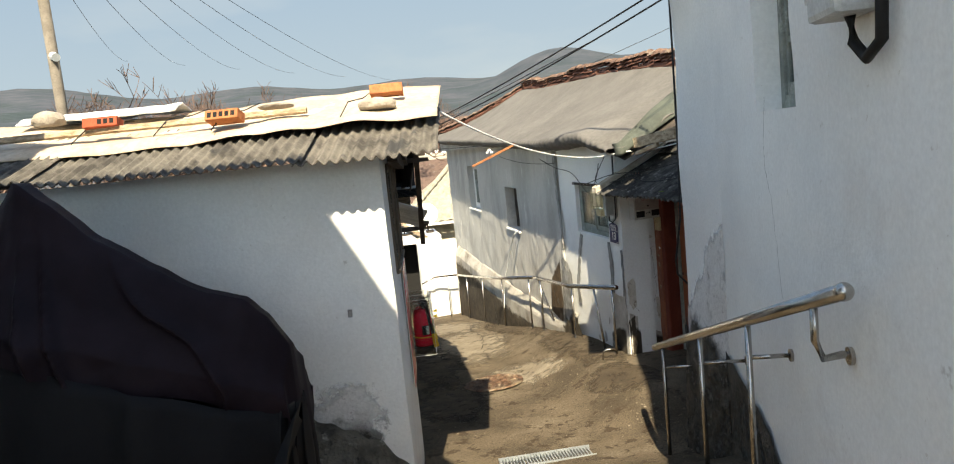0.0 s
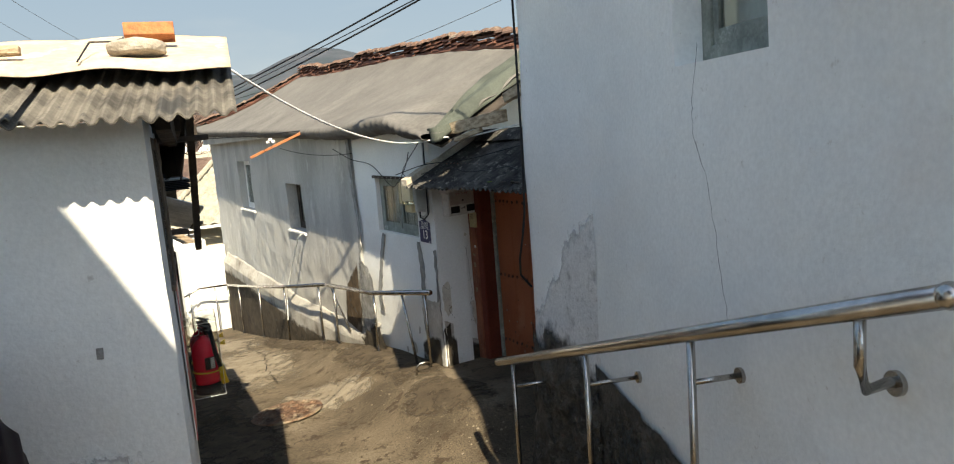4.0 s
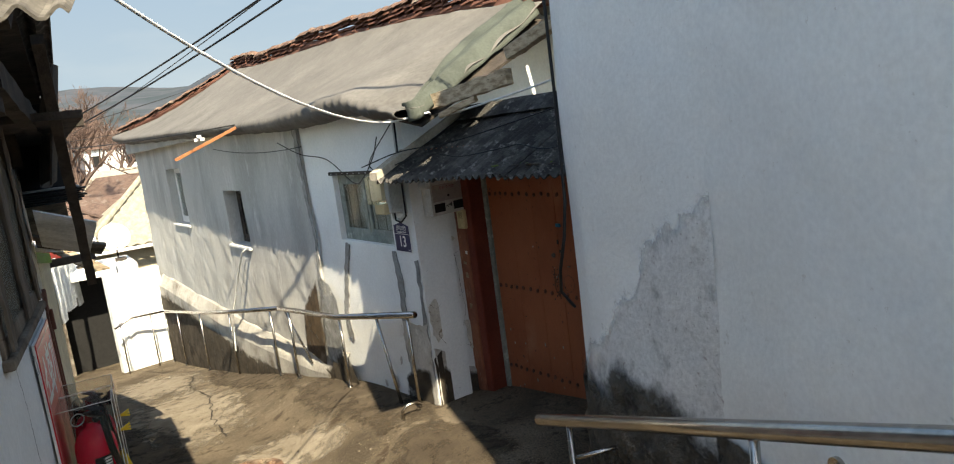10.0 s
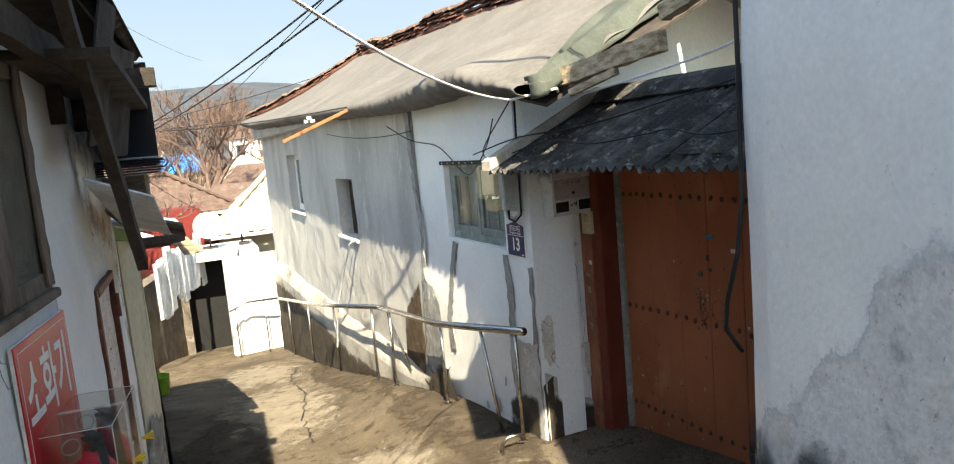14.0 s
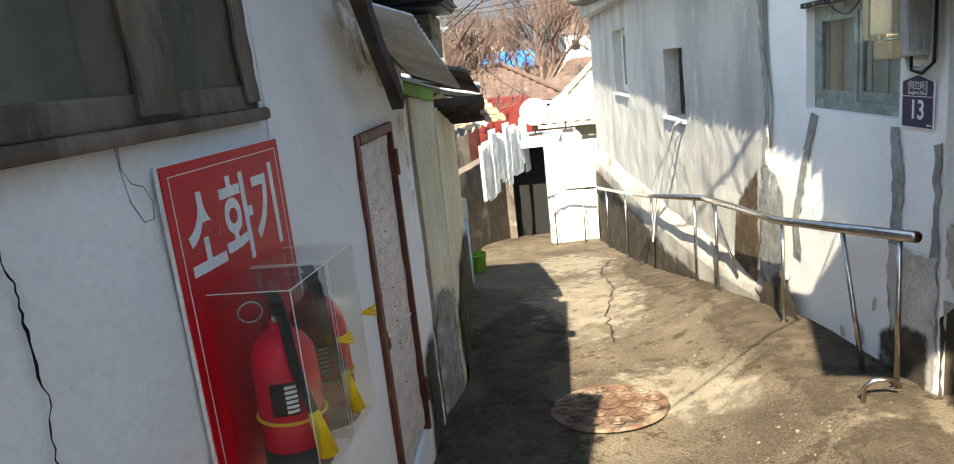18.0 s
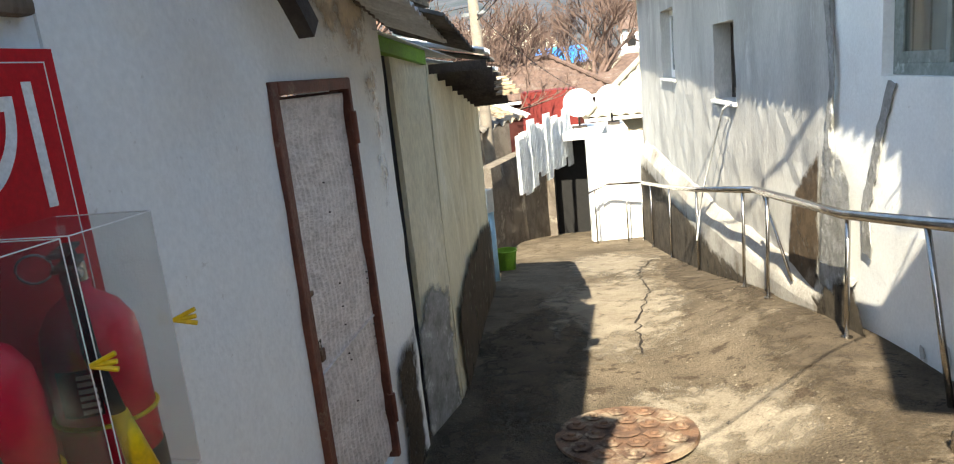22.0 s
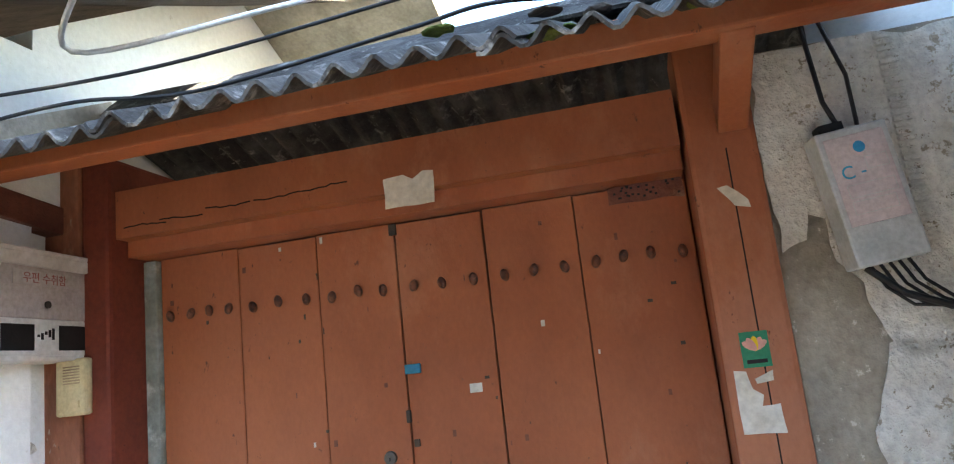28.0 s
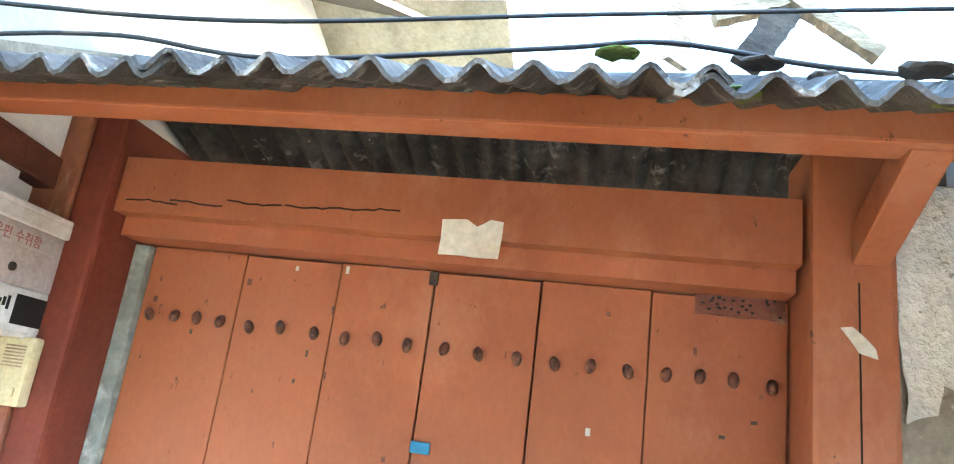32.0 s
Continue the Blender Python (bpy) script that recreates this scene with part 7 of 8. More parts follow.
def dish(x, y, z, turn):
    g = thing("satellite_dish", "round white satellite dish on a small steel mount", "satellite dish", pose(x, y, z, 0, 0, turn), "satellite dishes")
    bm = bmesh.new()
    n, r0 = 28, 0.31
    rings = []
    c = bm.verts.new((0, 0.07, 0))
    for q in (0.33, 0.66, 1.0):
        rings.append([bm.verts.new((r0 * q * math.cos(a), 0.07 * (1 - q * q), r0 * q * math.sin(a))) for a in (2 * math.pi * k / n for k in range(n))])
    for k in range(n):
        bm.faces.new((c, rings[0][k], rings[0][(k + 1) % n]))
        for A, B in zip(rings, rings[1:]):
            bm.faces.new((A[k], A[(k + 1) % n], B[(k + 1) % n], B[k]))
    bmesh.ops.rotate(bm, verts=bm.verts, matrix=Matrix.Rotation(radians(-25), 3, "X"))
    part("reflector", bm, WHITEP, g, smooth=True)
    part("arm", tube([(0, 0.03, -0.28), (0, -0.28, -0.2)], 0.012, 8), GALV, g)
    part("receiver", tube([(0, -0.28, -0.22), (0, -0.22, -0.16)], 0.03, 10), GREYP, g)
    part("mast", tube([(0, 0.08, -0.1), (0, 0.1, -0.48)], 0.02, 8), DKWOOD, g)
    part("foot", boxm((-0.15, -0.05, -0.52), (0.15, 0.25, -0.48)), DKWOOD, g)


dish(-8.12, 16.6, 0.7, 32)
dish(-7.56, 16.95, 0.72, 28)


def fence_wall():
    far_wall("wall_stone", (-8.75, 16.6), (-7.45, 12.6), -2.8, 0.0, 0.25, STONEWALL, "sooty stone wall below a sheet fence")
    far_wall("wall_stone_near", (-7.45, 12.6), (-5.6, 10.0), -2.8, -0.3, 0.25, STONEWALL, "sooty stone wall beside the lane")
    g = thing("sheet_fence", "ragged fence of white corrugated sheets on the stone wall", "fence")
    a, b = Vector((-8.45, 16.5)), Vector((-7.35, 13.0))
    rng = random.Random(2)
    for k in range(11):
        p, q = a.lerp(b, k / 11), a.lerp(b, (k + 1.15) / 11)
        lo, hi = -0.3 - rng.random() * 0.25 - 0.12 * (k > 7), 0.42 + 0.25 * rng.random()
        tilt = rng.uniform(-0.06, 0.06)
        part("corrugated_sheet", sheet(lambda i, j: (p.x + (q.x - p.x) * i + 0.18 + 0.025 * math.sin(i * 25) + 0.06 * tilt, p.y + (q.y - p.y) * i + tilt * j, lo + (hi - lo) * j + 0.08 * tilt * i), 24, 2, 0.004), WHITESHEET, g)
    r = thing("lean_to_roof", "broken slate and board roof behind the sheet fence", "roof")
    for k in range(7):
        x, y = -8.9 + 0.2 * k, 16.0 - 0.55 * k
        part("sheet", sheet(lambda i, j: (x - 0.9 * j, y - 0.7 * i + 0.2 * j, 0.55 + 0.25 * j + 0.04 * math.sin(i * 20)), 16, 3, 0.01), rng.choice((SLATE, WHITESHEET, SLATE, OLDWOOD)), r)
    part("back_wall", boxm((-10.5, 12.8, -2.5), (-10.2, 17.0, 0.7)), STONEWALL, r)


fence_wall()
bk = thing("green_bucket", "lime green plastic bucket standing by the pipe", "bucket", pose(-5.9, 10.75, ground_z(-5.9, 10.75)))
bm = bmesh.new()
bmesh.ops.create_cone(bm, cap_ends=False, segments=24, radius1=0.11, radius2=0.14, depth=0.26, matrix=Matrix.Translation((0, 0, 0.13)))
part("body", bm, GREEN, bk)
part("rim", tube([(0.143 * math.cos(a), 0.143 * math.sin(a), 0.26) for a in (2 * math.pi * k / 24 for k in range(25))], 0.008, 6), GREEN, bk)


def pole():
    g = thing("utility_pole", "concrete utility pole with cables beside the lane", "utility pole", pose(-8.18, 13.57, 0, 0, -1, 0))
    part("shaft", tube([(0, 0, -2.2), (0.0, 0, 3.03)], 0.11, 16, r2=0.085), POLEC, g, smooth=True)
    d = thing("drain_pipe", "light blue drain pipe with a grey box at the wall corner", "pipe", pose(-5.32, 9.75, 0))
    part("pipe", tube([(0.0, 0.0, -1.1), (0.0, 0.0, 0.0)], 0.055, 14), LBLUE, d, smooth=True)
    part("junction_box", boxm((-0.07, -0.1, 0.0), (0.07, 0.02, 0.25), 0.01), GREYP, d)
    part("conduit", tube([(-0.02, -0.05, 0.25), (-0.05, -0.05, 1.2)], 0.02, 8), BLACKP, d)
    part("crossarm", boxm((-0.25, -0.03, 2.45), (0.25, 0.03, 2.5)), GALV, g)


pole()


def tiled_roof(name, label, m, w, depth, rise, material, nx, ny, wall, wall_h, hip_l=0.0, hip_r=0.0):
    g = thing(name, label, "house", m)
    part("wall", boxm((-w / 2 + 0.3, 0.4, -wall_h), (w / 2 - 0.3, depth * 1.6, 0.02)), wall, g)
    rf = part("roof", sheet(lambda i, j: (-w / 2 + hip_l * j + (w - (hip_l + hip_r) * j) * i, depth * j, rise * j + 0.065 * abs(math.sin(i * nx * math.pi)) - 0.09 * ((j * ny) % 1.0) * (1 if j < 1 else 0)), nx * 6, ny * 4, 0.02), material, g)
    part("back_roof", sheet(lambda i, j: (-w / 2 + hip_l * (1 - j) + (w - (hip_l + hip_r) * (1 - j)) * i, depth + depth * j, rise - rise * j), 6, 3, 0.02), material, g)
    part("ridge", tube([(-w / 2 + hip_l, depth, rise + 0.04), (w / 2 - hip_r, depth, rise + 0.04)], 0.1, 8), material, g)
    for s, hp in ((-1, hip_l), (1, hip_r)):
        if hp:
            part("hip_ridge", tube([(s * w / 2, 0, 0.06), (s * (w / 2 - hp), depth, rise + 0.08)], 0.09, 8), material, g)
            part("hip_slope", sheet(lambda i, j: (s * (w / 2 - hp * j), depth + (2 * i - 1) * depth * (1 - j), rise * j), 8, 4, 0.02), material, g)
        else:
            part("gable", boxm((s * (w / 2 - 0.4) - 0.1, depth * 0.7, 0), (s * (w / 2 - 0.4) + 0.1, depth * 1.3, rise * 0.7)), wall, g)
    part("gutter", boxm((-w / 2, -0.08, -0.08), (w / 2, 0.02, 0.0)), WHITEP, g)
    for k in range(2):
        wn_ = part("window", boxm((-w / 5 + k * w / 3, 0.36, -1.4), (-w / 5 + 0.8 + k * w / 3, 0.41, -0.6)), DEPTH_SHADE, g)
        part("frame", boxm((-w / 5 - 0.05 + k * w / 3, 0.38, -1.45), (-w / 5 + 0.85 + k * w / 3, 0.4, -0.55)), WHITEP, wn_)
    return g


h = tiled_roof("tiled_house", "low house with a pale grey-brown cement tile roof", pose(-6.9, 21.9, 0.05, 0, 0, 30), 7.2, 2.6, 1.75, TILEG, 24, 9, TAN, 4, 2.2)
tiled_roof("red_roofed_house", "old house with a faded red tile roof", pose(-13.2, 21.5, 0.55, 0, 0, 34), 6.5, 3.6, 1.2, OLDTILE, 22, 9, plain("dark_red_boards", (0.055, 0.016, 0.014), 0.7), 5, 0.0, 2.0)
red_box = thing("red_shed", "dark red sheet metal shed below the tiled roof", "shed", pose(-11.2, 20.3, 0, 0, 0, 30))
part("wall", boxm((-0.75, 0, -3.5), (0.75, 1.5, 0.85)), plain("red_sheet_metal", (0.16, 0.022, 0.018), 0.5), red_box)


def town_house(x, y, z, w, d, hgt, turn, roof_mat, wall_mat, label):
    g = thing("town_house", label, "house", pose(x, y, z, 0, 0, turn), "houses of the town below")
    part("wall", boxm((-w / 2, -d / 2, -6), (w / 2, d / 2, hgt)), wall_mat, g)
    bm = bmesh.new()
    v = [bm.verts.new(p) for p in ((-w / 2 - 0.3, -d / 2 - 0.3, hgt), (w / 2 + 0.3, -d / 2 - 0.3, hgt), (w / 2 + 0.3, d / 2 + 0.3, hgt), (-w / 2 - 0.3, d / 2 + 0.3, hgt), (-w / 2 + 0.4, 0, hgt + 0.28 * d), (w / 2 - 0.4, 0, hgt + 0.28 * d))]
    for f in ((0, 1, 5, 4), (2, 3, 4, 5), (0, 4, 3), (1, 2, 5), (3, 2, 1, 0)):
        bm.faces.new([v[k] for k in f])
    part("roof", bm, roof_mat, g)
    for k in range(3):
        part("window", boxm((-w / 2 + 0.6 + k * w / 3.2, -d / 2 - 0.02, hgt - 1.6), (-w / 2 + 1.4 + k * w / 3.2, -d / 2 + 0.02, hgt - 0.6)), DEPTH_SHADE, g)


BLUETARP
town = [(-29.5, 51.0, 0.4, 4.2, 4.5, 1.2, 35, BLUETARP, TAN, "tan house under a bright blue tarpaulin roof"),
        (-36, 50, -1.0, 6, 5, 2.2, 40, OLDTILE, WHITE, "white house with a red tile roof"),
        (-24, 56, -1.2, 6, 5, 2.0, 20, TILEG, WHITE, "white house with a grey roof"),
        (-41, 62, 0.0, 8, 6, 2.6, 30, TILEG, WHITE, "long white house with a grey roof"),
        (-20, 47, -2.0, 5, 5, 2.4, 10, OLDTILE, TAN, "tan house with a red tile roof"),
        (-48, 55, -0.5, 7, 6, 3.0, 45, WHITESHEET, WHITE, "pale flat-looking house among trees"),
        (-30, 72, 1.0, 9, 6, 3.2, 25, OLDTILE, WHITE, "white house with a dark red roof"),
        (-17, 38, -2.6, 5, 4, 2.4, 15, OLDTILE, WHITE, "white house with a red tile roof"),
        (-12, 33, -2.8, 4.5, 4, 2.3, 5, OLDTILE, TAN, "brick-red roofed house beyond the lane"),
        (-55, 78, 1.5, 10, 7, 3.5, 40, TILEG, TAN, "long tan house with a grey roof"),
        (-22, 82, 1.5, 9, 6, 3.2, 15, WHITESHEET, WHITE, "white house with a pale roof")]
for row in town:
    town_house(*row)
orange_patch = thing("orange_tarpaulin", "orange tarpaulin sheet on the blue roof", "tarpaulin", pose(-29.2, 49.0, 1.75, 24, 0, 35))
part("cloth", sheet(lambda i, j: (-1.1 + 2.4 * i, 1.3 * j, 0.05 + 0.04 * noise.noise(Vector((i * 4, j * 4, 0)))), 12, 8, 0.01), plain("orange_cloth", (0.6, 0.16, 0.03), 0.7), orange_patch)


# ---- bare trees ----
def bare_tree(seed, height, spread=0.62, levels=6):
    rng = random.Random(seed)
    g = thing("bare_tree", "leafless grey-brown tree with fine twigs", "tree", group="bare trees")
    trunk, crown = bmesh.new(), bmesh.new()
    def grow(p, d, length, r, level):
        pts, q = [p], d
        for s in range(3):
            q = (q + Vector((rng.uniform(-1, 1), rng.uniform(-1, 1), rng.uniform(-0.4, 0.8))) * 0.16).normalized()
            pts.append(pts[-1] + q * length / 3)
        seg = 8 if level == 0 else 5 if level < 3 else 3
        tube(pts, r, seg, trunk if level < 2 else crown, False, r * 0.65)
        if level >= levels:
            return
        n = 4 if level < 2 else rng.choice((2, 3, 3, 4))
        for k in range(n):
            side = Vector((rng.uniform(-1, 1), rng.uniform(-1, 1), rng.uniform(-0.15, 0.9)))
            nd = (q * (1 - spread * 0.6) + side.normalized() * spread).normalized()
            grow(pts[rng.choice((2, 3, 3))], nd, length * rng.uniform(0.6, 0.82), max(r * 0.6, 0.011), level + 1)
    grow(Vector((0, 0, -0.3)), Vector((0, 0, 1)), height * 0.3, height * 0.02, 0)
    part("trunk", trunk, BARK, g)
    part("crown", crown, BARK, g)
    return g


TW = mat("pinkish_twigs", (0.14, 0.095, 0.078), (0.1, 0.068, 0.056), 3, 1.0, bump=0)
t1, t2, t3 = bare_tree(1, 8.5), bare_tree(2, 7.5), bare_tree(5, 7.0, 0.75)
for t in (t1, t2, t3):
    t.children[1].data.materials[0] = TW
    for c in t.children:
        if c.name.startswith("crown"):
            c.data.materials.clear()
            c.data.materials.append(TW)
t1.matrix_world = pose(-19, 38, -2.9, 0, 0, 20)
t1.scale = (1.35, 1.35, 1.35)
t2.matrix_world = pose(-34, 46, -2.9, 0, 0, 70)
t3.matrix_world = pose(-24.5, 45, -2.9, 0, 0, 10)
for k, (src, x, y, z, s) in enumerate(((t1, -27, 62, -1.5, 1.2), (t2, -40, 44, -2.5, 1.1), (t3, -48, 60, -2, 1.3), (t1, -36, 78, 0, 1.5), (t2, -14, 52, -3, 1.2), (t3, -60, 70, -1, 1.4), (t2, -31, 40, -3.2, 0.95),
                                       (t1, -9.5, 30, -3, 0.9), (t3, -15, 15, -1.2, 0.85), (t2, -17.5, 17.5, -1.2, 0.9), (t1, -20, 14.5, -1.2, 0.9), (t3, -24, 18, -1.5, 1.0), (t1, -13, 19.0, -1.6, 0.7), (t2, -10.2, 10.8, 0.2, 0.62), (t3, -11.3, 9.8, 0.2, 0.66), (t1, -9.7, 11.5, 0.0, 0.6), (t1, -33, 52, -2.5, 1.0), (t3, -22.5, 36, -3, 0.8), (t2, -15.5, 25, -3, 1.1), (t3, -18.5, 28, -3, 1.15), (t2, -26, 42, -3, 1.3), (t1, -30, 36, -3, 1.2))):
    c = copy_thing(src, pose(x, y, z, 0, 0, 47 * k))
    c.scale = (s, s, s)

# ---- far sky ----
def far_sky():
    """Blue winter sky low over the hills, far beyond them."""
    m = bpy.data.materials.new("pale_blue_sky")
    m.use_nodes = True
    N, L = m.node_tree.nodes, m.node_tree.links
    em, geo, xyz, rise = N.new("ShaderNodeEmission"), N.new("ShaderNodeNewGeometry"), N.new("ShaderNodeSeparateXYZ"), N.new("ShaderNodeMapRange")
    mp, cloud, soft = N.new("ShaderNodeMapping"), N.new("ShaderNodeTexNoise"), N.new("ShaderNodeMapRange")
    L.new(geo.outputs["Position"], xyz.inputs[0])
    L.new(xyz.outputs[2], rise.inputs[0])
    rise.inputs[1].default_value, rise.inputs[2].default_value = 60.0, 800.0
    blue, white = N.new("ShaderNodeMix"), N.new("ShaderNodeMix")
    for x in (blue, white):
        x.data_type = "RGBA"
    blue.inputs[6].default_value, blue.inputs[7].default_value = (0.145, 0.188, 0.24, 1), (0.06, 0.115, 0.222, 1)
    L.new(rise.outputs[0], blue.inputs[0])
    mp.inputs["Scale"].default_value = (0.0016, 0.0016, 0.005)
    L.new(geo.outputs["Position"], mp.inputs["Vector"])
    L.new(mp.outputs[0], cloud.inputs["Vector"])
    cloud.inputs["Scale"].default_value, cloud.inputs["Detail"].default_value = 1.0, 5.0
    soft.inputs[1].default_value, soft.inputs[2].default_value, soft.inputs[4].default_value = 0.5, 0.8, 0.55
    L.new(cloud.outputs[0], soft.inputs[0])
    L.new(soft.outputs[0], white.inputs[0])
    L.new(blue.outputs[2], white.inputs[6])
    white.inputs[7].default_value = (0.215, 0.237, 0.265, 1)
    L.new(white.outputs[2], em.inputs[0])
    L.new(em.outputs[0], N["Material Output"].inputs["Surface"])
    bm = sheet(lambda i, j: (-1500 * math.sin(radians(-95 + 190 * i)), 1500 * math.cos(radians(-95 + 190 * i)), -60 + 1400 * j), 60, 6)
    tagged(part("backdrop_sky", bm, m, kind="structure", smooth=True), "pale blue winter sky with thin cloud", "sky", kind="structure")


far_sky()

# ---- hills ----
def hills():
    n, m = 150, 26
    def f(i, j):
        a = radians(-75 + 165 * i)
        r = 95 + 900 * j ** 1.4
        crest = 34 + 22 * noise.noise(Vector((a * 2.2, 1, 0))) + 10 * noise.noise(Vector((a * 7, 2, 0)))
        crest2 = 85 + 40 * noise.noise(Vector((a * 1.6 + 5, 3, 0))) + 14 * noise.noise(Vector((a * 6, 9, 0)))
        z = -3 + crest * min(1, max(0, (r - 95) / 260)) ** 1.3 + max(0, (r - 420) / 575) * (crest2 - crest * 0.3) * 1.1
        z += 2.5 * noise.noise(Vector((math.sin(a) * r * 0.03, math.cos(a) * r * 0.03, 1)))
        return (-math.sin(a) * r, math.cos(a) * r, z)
    tagged(part("backdrop_hills", sheet(f, n, m), HAZY_HILLM, smooth=True), "wooded winter hills tinted with distance haze", "hills", kind="structure")


# blue cast in the woods' colour stands in for distance haze
HAZY_HILLM = mat("winter_woods", (0.07, 0.075, 0.088), (0.042, 0.052, 0.064), 0.05, 1.0, bump=0.0, fine=1.2, c3=(0.03, 0.045, 0.047), third_scale=0.012, third_at=0.5, edge=0.15)
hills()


def hill_trees():
    rng = random.Random(77)
    verts, faces = [], []
    for k in range(900):
        a = radians(-60 + 130 * rng.random())
        r = 70 + 260 * rng.random() ** 1.3
        x, y = -math.sin(a) * r, math.cos(a) * r
        z0 = -3 + 30 * min(1, max(0, (r - 95) / 260)) ** 1.3
        hgt = rng.uniform(4, 8)
        for q in range(9):
            b = len(verts)
            t, lean = rng.uniform(0.3, 1) * hgt, rng.uniform(0, 6.28)
            dx, dy, w = math.cos(lean) * hgt * 0.3, math.sin(lean) * hgt * 0.3, 0.09
            verts += [(x - w, y, z0), (x + w, y, z0), (x + dx, y + dy, z0 + t)]
            faces.append((b, b + 1, b + 2))
    me = bpy.data.meshes.new("far_woods")
    me.from_pydata(verts, [], faces)
    me.materials.append(TW)
    tagged(new("far_woods", me), "bare woods on the far slopes", "woods", kind="stuff")


hill_trees()

# ---- cables ----
def eased(pts, n=7):
    """Rounds a run of few points into a flowing curve through them."""
    p = [Vector(q) for q in pts]
    p = [p[0] * 2 - p[1]] + p + [p[-1] * 2 - p[-2]]
    out = []
    for a, b, c, d in zip(p, p[1:], p[2:], p[3:]):
        for k in range(n):
            t = k / n
            out.append(0.5 * (2 * b + (c - a) * t + (2 * a - 5 * b + 4 * c - d) * t * t + (3 * b - a - 3 * c + d) * t ** 3))
    return out + [p[-2]]


def cable(name, label, runs, r, material):
    g = thing(name, label, "cable")
    for pts in runs:
        part("strand", tube(eased(pts) if len(pts) < 12 else pts, r, 7), material, g, smooth=True)
    return g


TIE = P3(HM, -0.62, 0.3, 2.2)
cable("white_cable", "white cable strung from the shed roof to the eave", [sag((-1.15, 3.55, 2.69), TIE, 0.12) + [TIE + Vector((0.25, -0.1, 0.03))], [TIE + Vector((0.25, -0.1, 0.03)), P3(GM, -0.05, 0.3, 2.2), P3(GM, -0.5, 0.2, 2.25), P3(GM, -1.0, 0.12, 2.32), P3(GM, -1.4, 0.1, 2.42)]], 0.0068, WCABLE)
cable("service_cable", "thin black wires from the meter along the eave", [
    [P3(HM, 1.55, 0.28, 2.18), P3(HM, 1.5, 0.1, 2.05), P3(HM, 1.1, 0.03, 1.98), P3(HM, 0.6, 0.05, 1.78), P3(HM, 0.3, 0.1, 1.83), P3(HM, 0.0, 0.15, 1.98), P3(HM, -0.2, 0.2, 2.12)],
    [P3(HM, 0.2, 0.05, 1.86), P3(HM, 0.12, 0.12, 1.95), TIE],
    [P3(GM, 0.4, 0.7, 1.92), P3(GM, 0.1, 0.55, 2.0), P3(GM, -0.4, 0.45, 2.03), P3(GM, -1.0, 0.35, 2.12), P3(GM, -1.8, 0.2, 2.25)],
    [P3(GM, 0.25, 0.55, 1.9), P3(GM, 0.0, 0.52, 1.95), P3(GM, -0.245, 0.5, 1.967), P3(GM, -0.515, 0.5, 1.936), P3(GM, -0.927, 0.5, 1.965), P3(GM, -1.093, 0.5, 1.979), P3(GM, -1.325, 0.5, 1.946), P3(GM, -1.7, 0.4, 1.99)],
    sag(P3(HM, 3.9, 0.2, 2.22), P3(HM, 1.2, 0.2, 2.12), 0.05)], 0.004, CABLE)
cable("overhead_cable", "black overhead power cables crossing the lane", [sag((0.42, 5.0, 3.56), (-8.2, 13.6, 2.45), 0.2, 24), sag((0.46, 5.04, 3.5), (-8.2, 13.6, 2.36), 0.21, 24)], 0.008, CABLE)
cable("drop_wire", "thin wire running from the upper house over the lower roof", [sag((-0.3, 4.75, 3.12), (-10.2, 20.0, 2.9), 0.08, 24)], 0.004, CABLE)
cable("overhead_wire", "thin overhead wires over the town", [sag((-8.18, 13.57, 2.75), P3(HM, 2.6, 0.3, 2.42), 0.1), sag((-8.18, 13.57, 2.6), (-40, 30, 6), 0.5), sag((-8.18, 13.57, 2.5), (-7.9, 16.5, 0.9), 0.15), sag((-8.18, 13.57, 2.65), (6, 30, 6), 0.6), sag((-8.18, 13.57, 2.7), (3, 16, 6), 0.5)], 0.006, CABLE)
cable("sky_wire", "thin overhead wires fanning from a distant pole", [sag((-6.0 + 0.2 * k, 5.1 + 0.2 * k, 4.6), (-17.8 + 1.4 * k, 17.4 + k, 6.3 - 0.25 * k), 0.25) for k in range(6)], 0.0035, CABLE)
pl2 = thing("utility_pole", "tall grey utility pole behind the shed roof", "utility pole", pose(-8.45, 6.9, 0))
part("shaft", tube([(0, 0, 0), (-0.02, 0, 6.5)], 0.075, 12), POLEC, pl2, smooth=True)
part("lamp", tube([(0.05, -0.05, 4.3), (0.16, -0.1, 4.26)], 0.06, 10), GREYP, pl2)
INV = RF.inverted()
at(tagged(part("wall_cable", tube([P3(INV, 0.3, 4.6, 4.0), P3(INV, 0.302, 4.53, 3.0), P3(INV, 0.298, 4.49, 2.2), P3(INV, 0.285, 4.45, 1.75), P3(INV, 0.262, 4.43, 1.6), P3(INV, 0.235, 4.47, 1.45), P3(INV, 0.235, 4.52, 1.34), P3(INV, 0.3, 4.6, 1.24)], 0.0075, 8), CABLE, smooth=True), "thick black cable running down the white wall's edge", "cable"), RF)
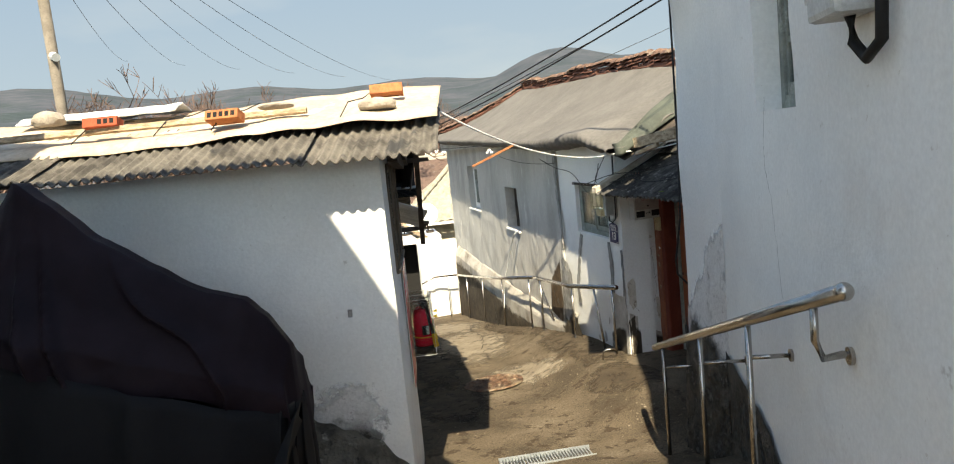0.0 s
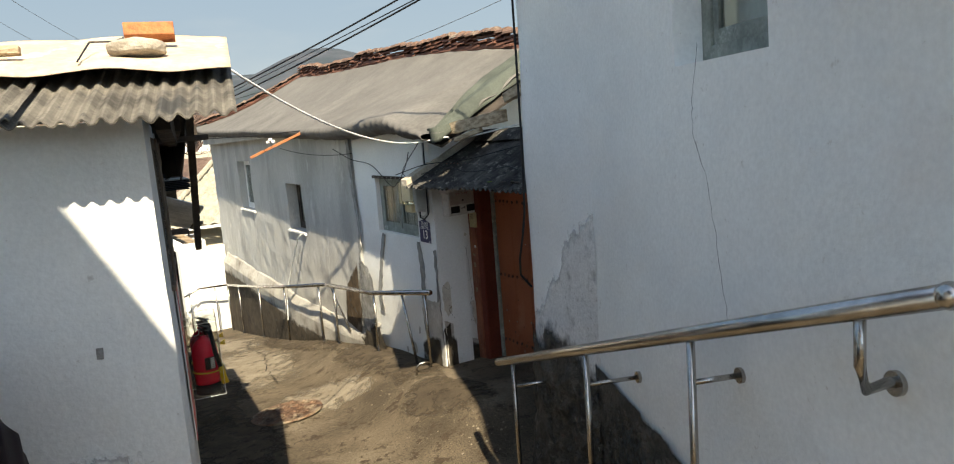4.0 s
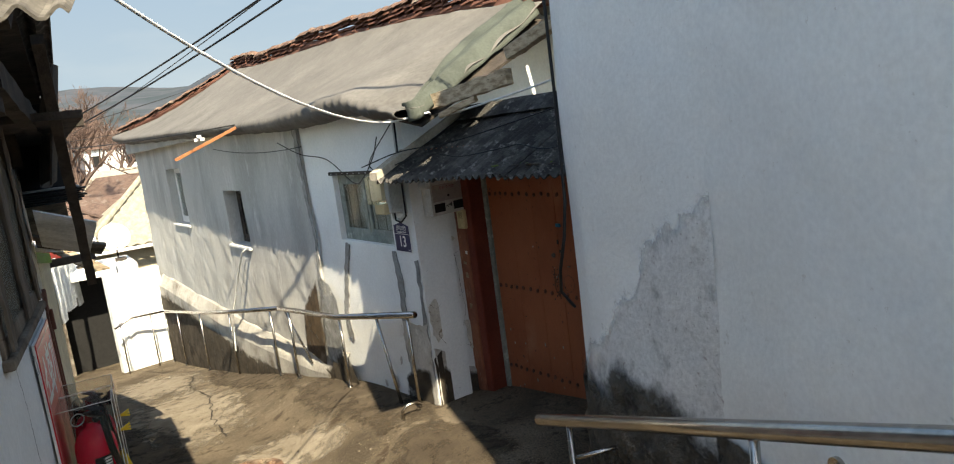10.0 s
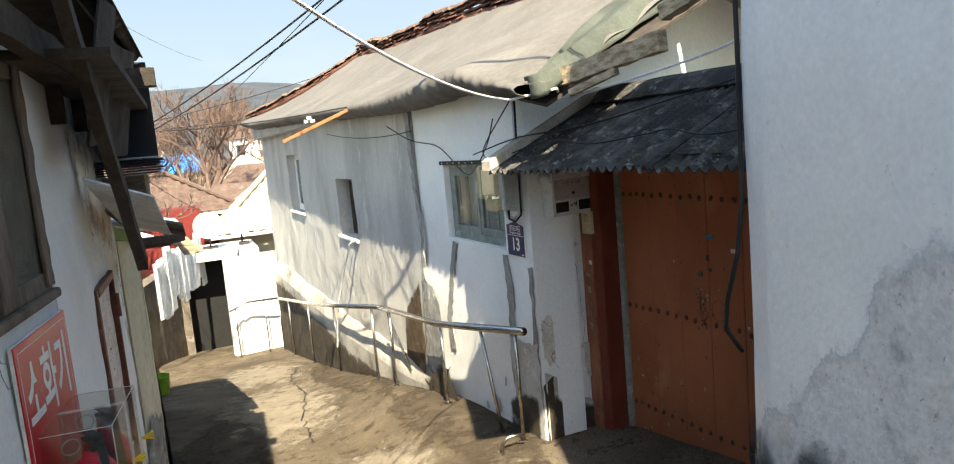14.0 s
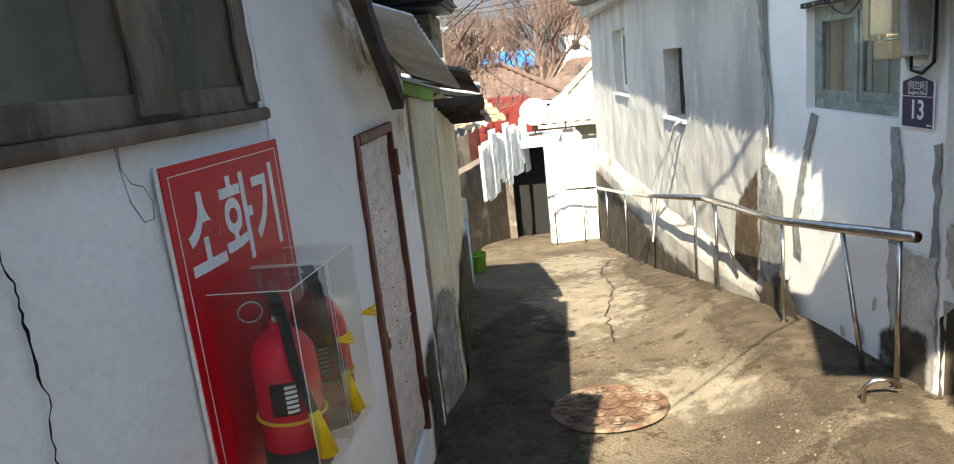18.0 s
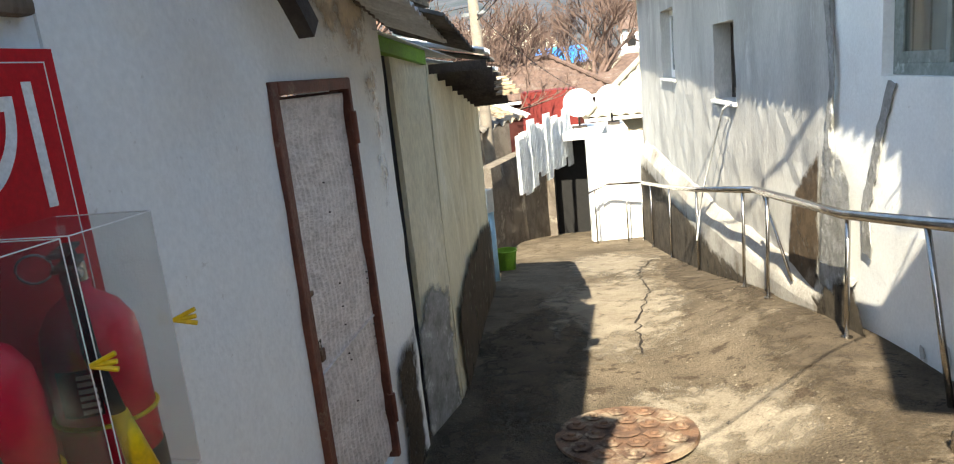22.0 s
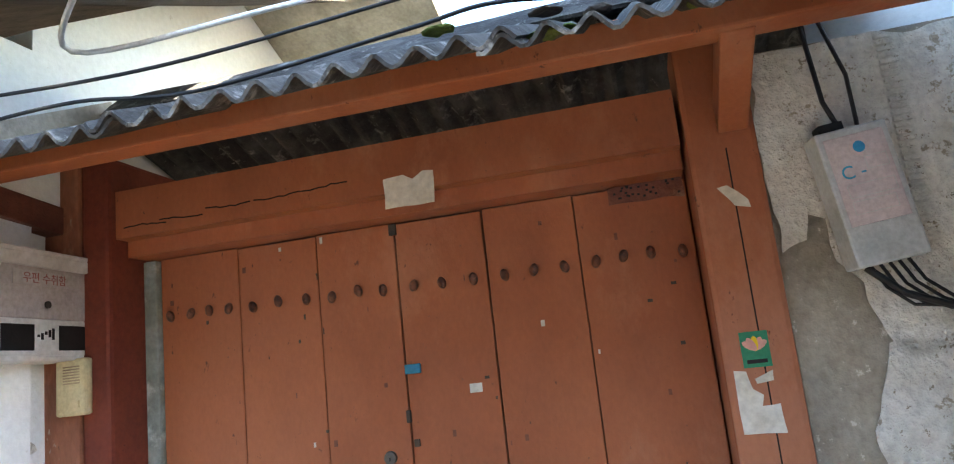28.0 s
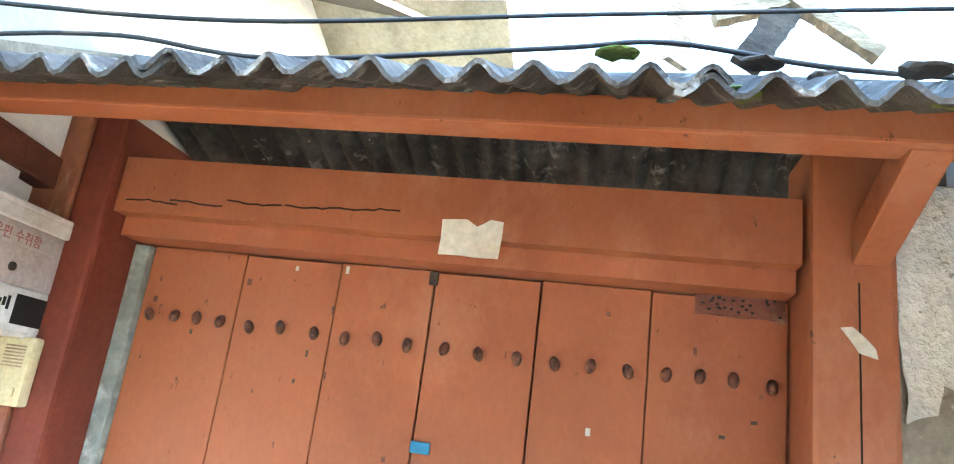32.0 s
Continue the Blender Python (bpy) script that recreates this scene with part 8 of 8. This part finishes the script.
at(tagged(part("eave_batten", boxm((0, -0.02, -0.015), (0.69, 0.02, 0.015), 0.003), plain("orange_steel_angle", (0.34, 0.13, 0.05), 0.6)), "orange steel angle sticking out under the eave", "bracket"), Matrix.Translation((-2.22, 8.725, 2.4)) @ (Vector((-2.8, 8.455, 2.147)) - Vector((-2.22, 8.725, 2.4))).to_track_quat("X", "Z").to_matrix().to_4x4())
ins = thing("insulator", "white cable clamp on the steel angle", "insulator", Matrix.Translation((-2.55, 8.6, 2.27)))
for k in range(3):
    part("clip", boxm((-0.02 - 0.03 * k, -0.02, 0.03 + 0.03 * (k % 2)), (0.015 - 0.03 * k, 0.02, 0.06 + 0.03 * (k % 2)), 0.004), WHITEP, ins)
mtr = thing("wall_meter", "grey electric meter with looped conduit high on the white wall", "electric meter", RM @ Matrix.Translation((-1.3, 0, 2.74)))
part("body", boxm((-0.08, 0, -0.08), (0.14, 0.13, 0.2), 0.02), GREYP, mtr)
part("cap", boxm((0.1, 0.02, -0.02), (0.2, 0.12, 0.16), 0.02), IVORY, mtr)
part("conduit", tube([(0.0, 0.06, -0.08), (0.01, 0.05, -0.15), (-0.05, 0.04, -0.2), (-0.12, 0.03, -0.16), (-0.13, 0.03, 0.0), (-0.13, 0.03, 0.4)], 0.016, 10), BLACKP, mtr, smooth=True)
# unseen house added to cast shade, and walls closing the place behind the walker
caster = thing("neighbour_house", "unseen house added behind the walker to cast shade on the shed", "house")
part("wall", boxm((-6.5, -4.0, 0.9), (-2.6, 0.4, 5.2)), WHITE, caster)
def caster_roof(i, j):
    """Hipped roof edge, level then falling lanewards, set along the sun to cast shade."""
    k = i * 4
    a, b = P3(FM, -0.2, 0, 1.123) + sd * 4.2, P3(FM, 0.38, 0, 2.212) + sd * 4.2
    p = a.lerp(b, k) if k < 1 else b.lerp(b + Vector((-5.2, -1.94, 0)), (k - 1) / 3)
    return p + Vector((0, -3.6, -0.3)) * j


part("roof", sheet(caster_roof, 24, 6, 0.06), TILE, caster)
for nm, lo, hi in (("wall_behind", (-5, -6.3, 0), (4, -6.0, 3.4)), ("wall_behind_left", (-5.2, -6.0, 0), (-4.9, -4.1, 3.2))):
    part(nm, boxm(lo, hi), WHITE, kind="structure")
